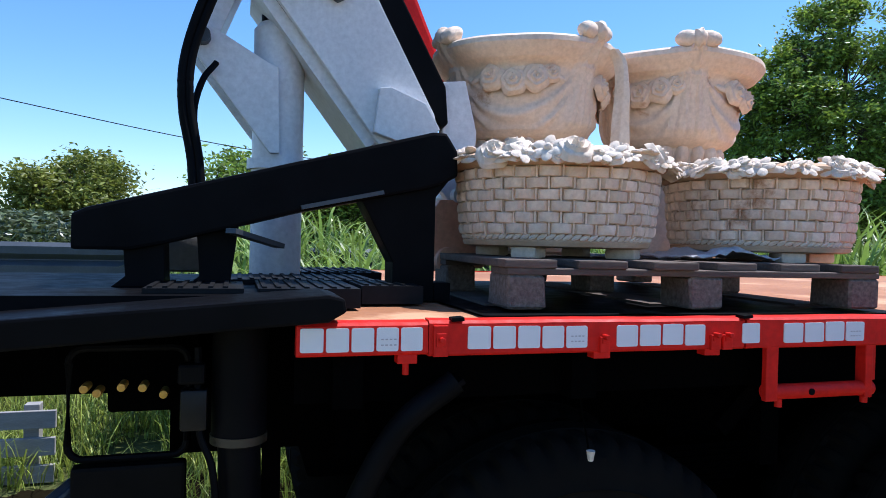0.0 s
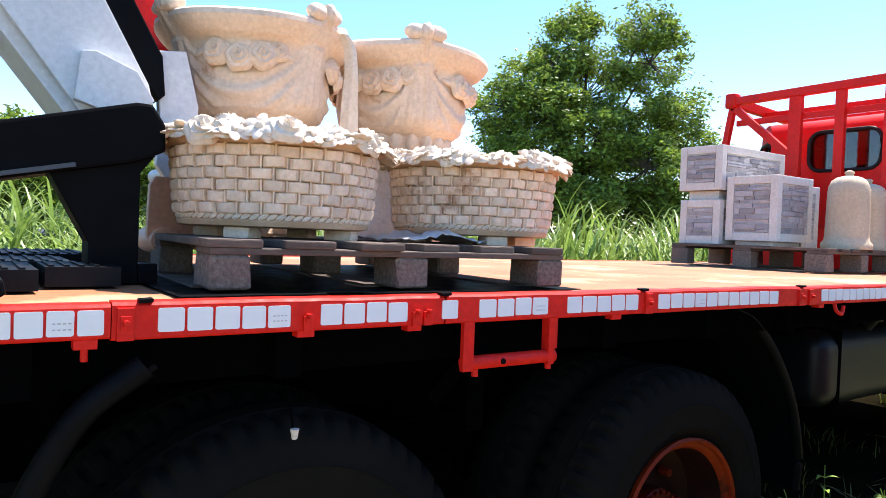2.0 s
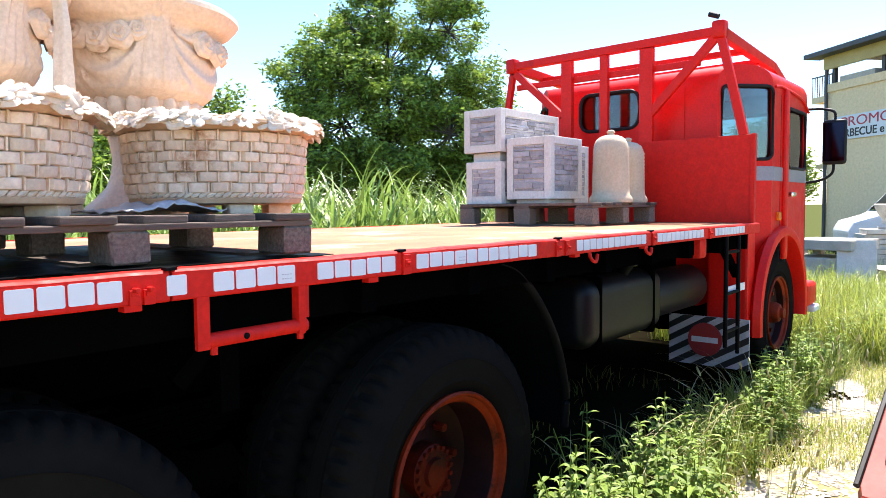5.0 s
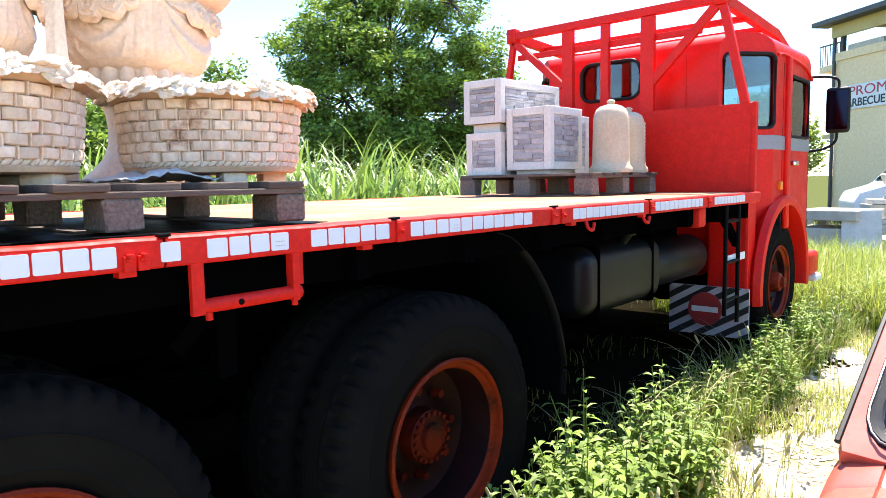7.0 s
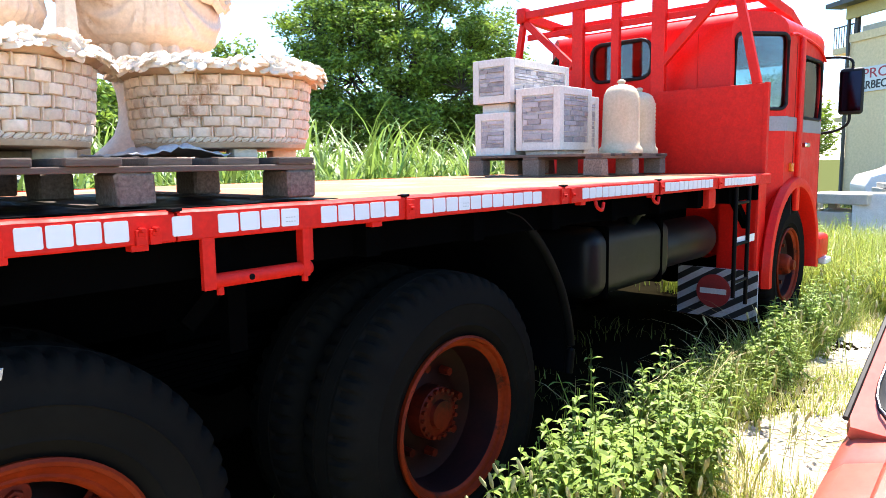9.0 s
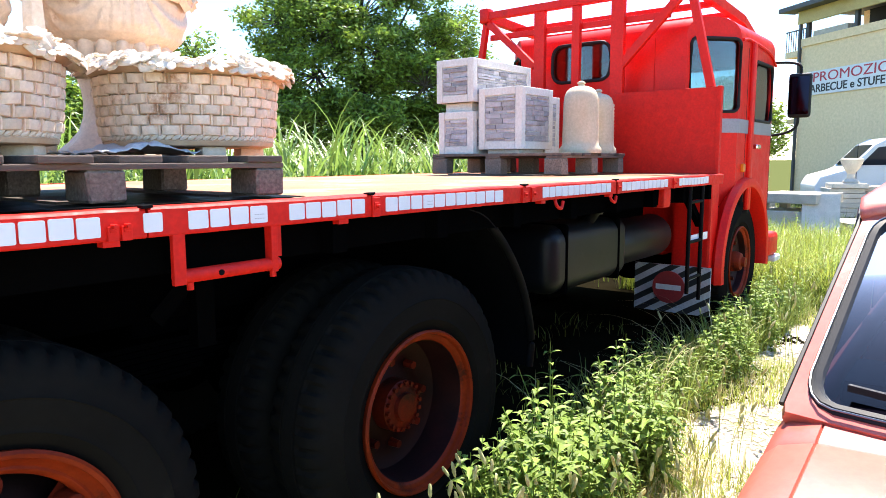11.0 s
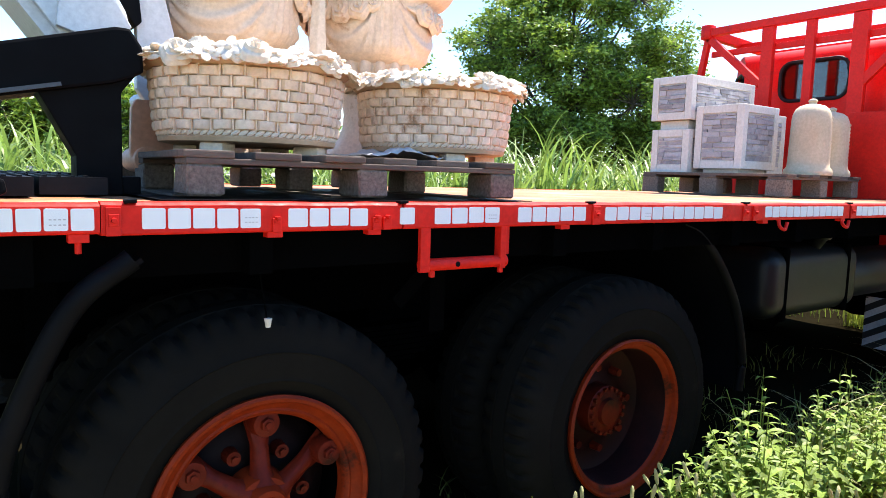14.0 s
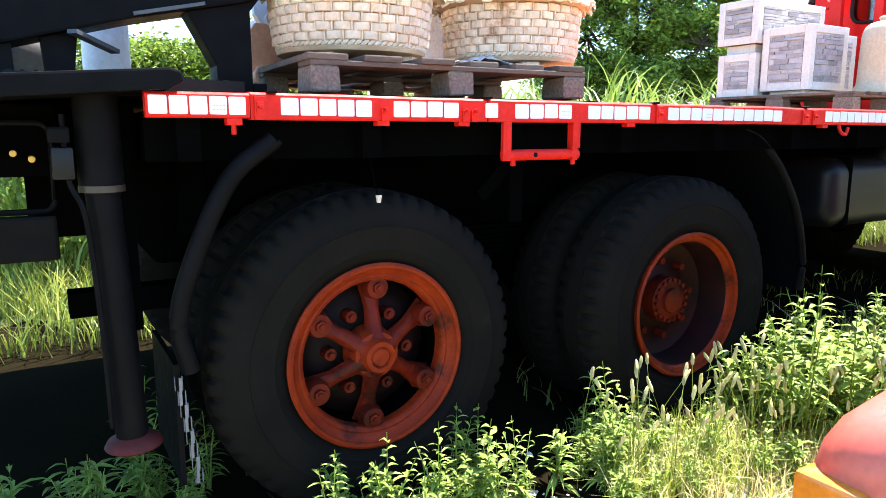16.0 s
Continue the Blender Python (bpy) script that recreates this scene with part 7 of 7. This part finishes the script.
def blades(name, pos, height, width, bend, rg, material, label, category, seg=4, droop=1.0):
    """Arching blades rooted at pos."""
    n = len(pos)
    a = rg.uniform(0, 2 * math.pi, n)
    d = np.stack([np.cos(a), np.sin(a), np.zeros(n)], 1)
    side = np.stack([-np.sin(a), np.cos(a), np.zeros(n)], 1)
    vs = []
    for k in range(seg + 1):
        t = k / seg
        out = bend * height * t ** 1.8
        up = height * (t - 0.42 * droop * bend * t ** 3)
        w = width * (1 - t) ** 0.7 * (0.55 + 0.9 * t * (1 - t) + 0.2)
        c = pos + d * out[:, None] + np.array([0, 0, 1.0]) * up[:, None]
        vs += [c - side * w[:, None] * 0.5, c + side * w[:, None] * 0.5]
    vs = np.stack(vs, 1).reshape(-1, 3)
    b = np.arange(n)[:, None, None] * (2 * (seg + 1)) + np.arange(seg)[None, :, None] * 2
    fs = (b + np.array([0, 1, 3, 2])).reshape(-1, 4)
    ob = raw(name, vs, fs, material, None, "")
    return tagged(ob, label, category, "", "stuff")


def on_ground(x, y):
    return np.stack([x, y, np.array([ground_z(float(p), float(q)) - 0.01 for p, q in zip(x, y)])], 1)


# tall cane field behind the truck
rg_ = np.random.default_rng(51)
sx = rg_.uniform(-1.2, 13.5, 2200)
sy = 3.3 + rg_.uniform(0, 1, 2200) ** 1.2 * 3.8 + np.maximum(0, sx - 9) * 0.2
root = on_ground(sx, sy)
hh = rg_.uniform(1.15, 1.85, 2200) * np.where(sx < 2.2, 0.8, 1.0)
st = np.repeat(np.arange(2200), 10)
frac = rg_.uniform(0.1, 0.95, len(st))
pos = root[st] + np.stack([rg_.normal(0, 0.03, len(st)), rg_.normal(0, 0.03, len(st)), hh[st] * frac * 0.75], 1)
blades("cane_field", pos, hh[st] * rg_.uniform(0.3, 0.62, len(st)), rg_.uniform(0.025, 0.05, len(st)), rg_.uniform(0.3, 1.15, len(st)), rg_, CANE, "tall broad-bladed cane growing behind the truck", "cane", 5, 1.3)
# meadow grass at the back and on the bank
for lo, hi, ylo, yhi, n, h0, w0, mt, lb in ((-6, 1.0, 2.8, 6.0, 18000, 0.2, 0.009, GRASS, "green grass on the road bank"), (-1.5, 12, 2.25, 3.8, 13000, 0.32, 0.01, GRASS, "uncut grass behind the truck"),
                                            (0.0, 9.0, -1.4, 0.15, 30000, 0.09, 0.006, GRASS_Y, "thin yellow-green grass on the gravel strip"), (0.3, 9.0, -1.25, 0.0, 8000, 0.12, 0.005, DRY, "dry straw-coloured grass on the gravel"),
                                            (6.6, 10.6, -1.6, 1.6, 17000, 0.5, 0.012, GRASS_Y, "tall sunlit grass before the stone yard"), (6.6, 20.0, -3.5, 3.0, 12000, 0.3, 0.014, GRASS, "uncut grass in the stone yard"), (0.4, 2.6, -0.5, -0.12, 3600, 0.14, 0.007, GRASS_Y, "bright short grass before the wheels"), (0.4, 2.6, -0.65, -0.22, 1700, 0.15, 0.005, DRY, "dry stalks before the wheels"), (-2.0, 0.6, -0.55, 0.0, 1200, 0.13, 0.007, GRASS, "short grass beside the rear wheel"),
                                            (-5.0, 5.0, 2.8, 4.2, 9000, 0.3, 0.012, GRASS_Y, "sunlit grass at the far side of the truck"), (-0.5, 5.0, 0.3, 2.2, 900, 0.12, 0.008, GRASS, "shaded grass under the truck"), (2.2, 6.6, -0.35, 0.05, 4200, 0.25, 0.009, GRASS, "long grass along the truck side")):
    gxs, gys = rg_.uniform(lo, hi, n), rg_.uniform(ylo, yhi, n)
    keep_ = np.array([noise.noise((float(a) * 1.1, float(b) * 1.6, 9)) > -0.15 + (0.1 if h0 < 0.13 else -0.2) for a, b in zip(gxs, gys)])
    gxs, gys = gxs[keep_], gys[keep_]
    p_ = on_ground(gxs, gys)
    blades("grass", p_, h0 * rg_.uniform(0.5, 1.5, len(p_)), w0 * rg_.uniform(0.7, 1.4, len(p_)), rg_.uniform(0.1, 0.9, len(p_)), rg_, mt, lb, "grass", 3)
# oat-like drooping stalks
sx, sy = rg_.uniform(2.2, 4.6, 70), rg_.uniform(-0.25, 0.1, 70)
blades("oat_grass", on_ground(sx, sy), rg_.uniform(0.4, 0.68, 70), np.full(70, 0.008), rg_.uniform(0.5, 1.0, 70), rg_, DRY, "drooping pale oat grass by the fuel tank", "grass", 6, 1.2)


# leafy weeds
def weed(seed, h, leaves_n, leaf_l, leaf_w, branches=3):
    rg = np.random.default_rng(seed)
    w = tagged(new("weed"), "leafy green weed growing beside the truck", "weed", "weeds by the truck")
    lc = []
    for b_ in range(branches):
        a = rg.uniform(0, 6.28)
        lean = 0.0 if b_ == 0 else rg.uniform(0.12, 0.4)
        hb = h * (1.0 if b_ == 0 else rg.uniform(0.55, 0.9))
        ctrl = [Vector((0, 0, -0.02)), Vector((math.cos(a) * lean * hb * 0.4, math.sin(a) * lean * hb * 0.4, hb * 0.5)), Vector((math.cos(a) * lean * hb, math.sin(a) * lean * hb, hb))]
        pts = curve_pts(ctrl, 6)
        v, f = tube(pts, 0.0045, 5, 0.0015)
        raw("stem", [tuple(p) for p in v], list(f), WEEDM, w, "", True)
        for k in range(leaves_n):
            t = 0.15 + 0.85 * k / leaves_n
            p = pts[min(int(t * (len(pts) - 1)), len(pts) - 1)]
            ang = k * 2.4 + rg.normal(0, 0.3)
            L = leaf_l * (1.15 - 0.6 * t) * rg.uniform(0.75, 1.2)
            d = Vector((math.cos(ang), math.sin(ang), 0.55 + rg.normal(0, 0.15))).normalized()
            s = Vector((-math.sin(ang), math.cos(ang), 0))
            lc.append((p.copy(), d, s, L, leaf_w * rg.uniform(0.8, 1.2), rg.uniform(0.25, 0.75)))
    lv, lf = [], []
    for p, d, s, L, wd, sag in lc:
        o = len(lv)
        for t, k in ((0.0, 0.06), (0.22, 0.75), (0.5, 1.0), (0.78, 0.6), (1.0, 0.02)):
            c = p + d * L * t - Vector((0, 0, L * sag * t * t))
            rise = Vector((0, 0, wd * 0.22 * k))
            lv += [tuple(c + s * wd * 0.5 * k + rise), tuple(c), tuple(c - s * wd * 0.5 * k + rise)]
        for q in range(4):
            b = o + q * 3
            lf += [(b, b + 1, b + 4, b + 3), (b + 1, b + 2, b + 5, b + 4)]
    raw("leaves", lv, lf, WEEDM, w, "pointed green leaves")
    return w


kinds = [weed(61, 0.52, 22, 0.11, 0.016, 4), weed(62, 0.46, 24, 0.08, 0.024, 5), weed(63, 0.36, 16, 0.16, 0.022, 4), weed(64, 0.3, 22, 0.09, 0.015, 6)]
spots = []
rg_ = np.random.default_rng(71)
for n, xr, yr, sc in ((56, (1.45, 2.6), (-0.5, -0.06), (0.65, 1.25)), (14, (0.9, 2.0), (-0.6, -0.3), (0.35, 0.65)), (26, (2.5, 3.6), (-0.42, 0.0), (0.5, 1.0)), (24, (3.6, 5.6), (-0.42, 0.0), (0.6, 1.15)), (26, (-0.25, 1.1), (-0.28, -0.02), (0.4, 0.8)), (15, (-1.4, -0.35), (0.14, 0.6), (0.5, 0.9)), (16, (5.6, 7.6), (-0.5, -0.05), (0.7, 1.1)), (16, (6.8, 12), (-1.2, 1.6), (0.8, 1.4)), (12, (0.5, 1.2), (-0.5, -0.2), (0.35, 0.6))):
    for _ in range(n):
        spots.append((rg_.uniform(*xr), rg_.uniform(*yr), rg_.uniform(*sc)))
for i, (x, y, s) in enumerate(spots):
    m_ = Matrix.Translation((x, y, ground_z(x, y))) @ Matrix.Rotation(rg_.uniform(0, 6.28), 4, "Z") @ Matrix.Rotation(rg_.normal(0, 0.12), 4, "X") @ Matrix.Scale(s, 4)
    if i < 4:
        kinds[i].matrix_basis = m_
    else:
        src = kinds[int(rg_.integers(0, 4))]
        copy_thing(src, m_ @ Matrix.Diagonal((1 / src.scale.x, 1 / src.scale.y, 1 / src.scale.z, 1)))

# foxtail grasses with pale seed heads
rg_ = np.random.default_rng(91)
for n, xr, yr, hs in ((70, (0.55, 1.5), (-0.52, -0.2), (0.2, 0.42)), (60, (1.5, 3.2), (-0.75, -0.35), (0.18, 0.4)), (50, (3.2, 6.5), (-0.7, -0.1), (0.25, 0.5))):
    fx, fy = rg_.uniform(*xr, n), rg_.uniform(*yr, n)
    root = on_ground(fx, fy)
    sv, sf, hv, hf = [], [], [], []
    for p in root:
        h = rg_.uniform(*hs)
        a = rg_.uniform(0, 6.28)
        lean = Vector((math.cos(a), math.sin(a), 0)) * h * rg_.uniform(0.05, 0.35)
        p = Vector(p)
        top = p + lean + Vector((0, 0, h))
        v_, f_ = tube(curve_pts([p, p + lean * 0.3 + Vector((0, 0, h * 0.6)), top], 4), 0.0018, 4, 0.001)
        o = len(sv)
        sv += [tuple(q) for q in v_]
        sf += [tuple(k + o for k in q) for q in f_]
        d = (lean + Vector((0, 0, h * 0.5))).normalized()
        blob(hv, hf, top + d * 0.022, 0.007, 0.007, rg_.uniform(0.022, 0.036), facing(d), 6, 5, lambda aa, th: 1 + 0.3 * math.sin(aa * 3 + th * 8))
    fox = tagged(raw("foxtail_grass", sv, sf, GRASS_Y, None, "", True), "slender foxtail grass with pale seed heads", "grass", "", "stuff")
    raw("seed_heads", hv, hf, HEADS, fox, "pale bristly seed heads", True)["kind"] = "stuff"

# gravel
rg_ = np.random.default_rng(81)
n = 14000
x_, y_ = rg_.uniform(0.2, 8.5, n), rg_.normal(-0.8, 0.27, n)
p_ = on_ground(x_, y_)
s_ = (0.006 + 0.02 * rg_.uniform(0, 1, n) ** 3)[:, None]
octa = np.array([(1, 0, 0), (0, 1, 0), (-1, 0, 0), (0, -1, 0), (0, 0, 0.6), (0, 0, -0.6)])
vv = p_[:, None] + octa[None] * s_[:, None] * rg_.uniform(0.6, 1.3, (n, 6, 1)) + np.array([0, 0, 0.012])
ff = (np.arange(n)[:, None, None] * 6 + np.array([(0, 1, 4), (1, 2, 4), (2, 3, 4), (3, 0, 4), (1, 0, 5), (2, 1, 5), (3, 2, 5), (0, 3, 5)])[None]).reshape(-1, 3)
tagged(raw("gravel", vv.reshape(-1, 3), ff, GRAVEL), "pale loose gravel between truck and car", "gravel", "", "stuff")
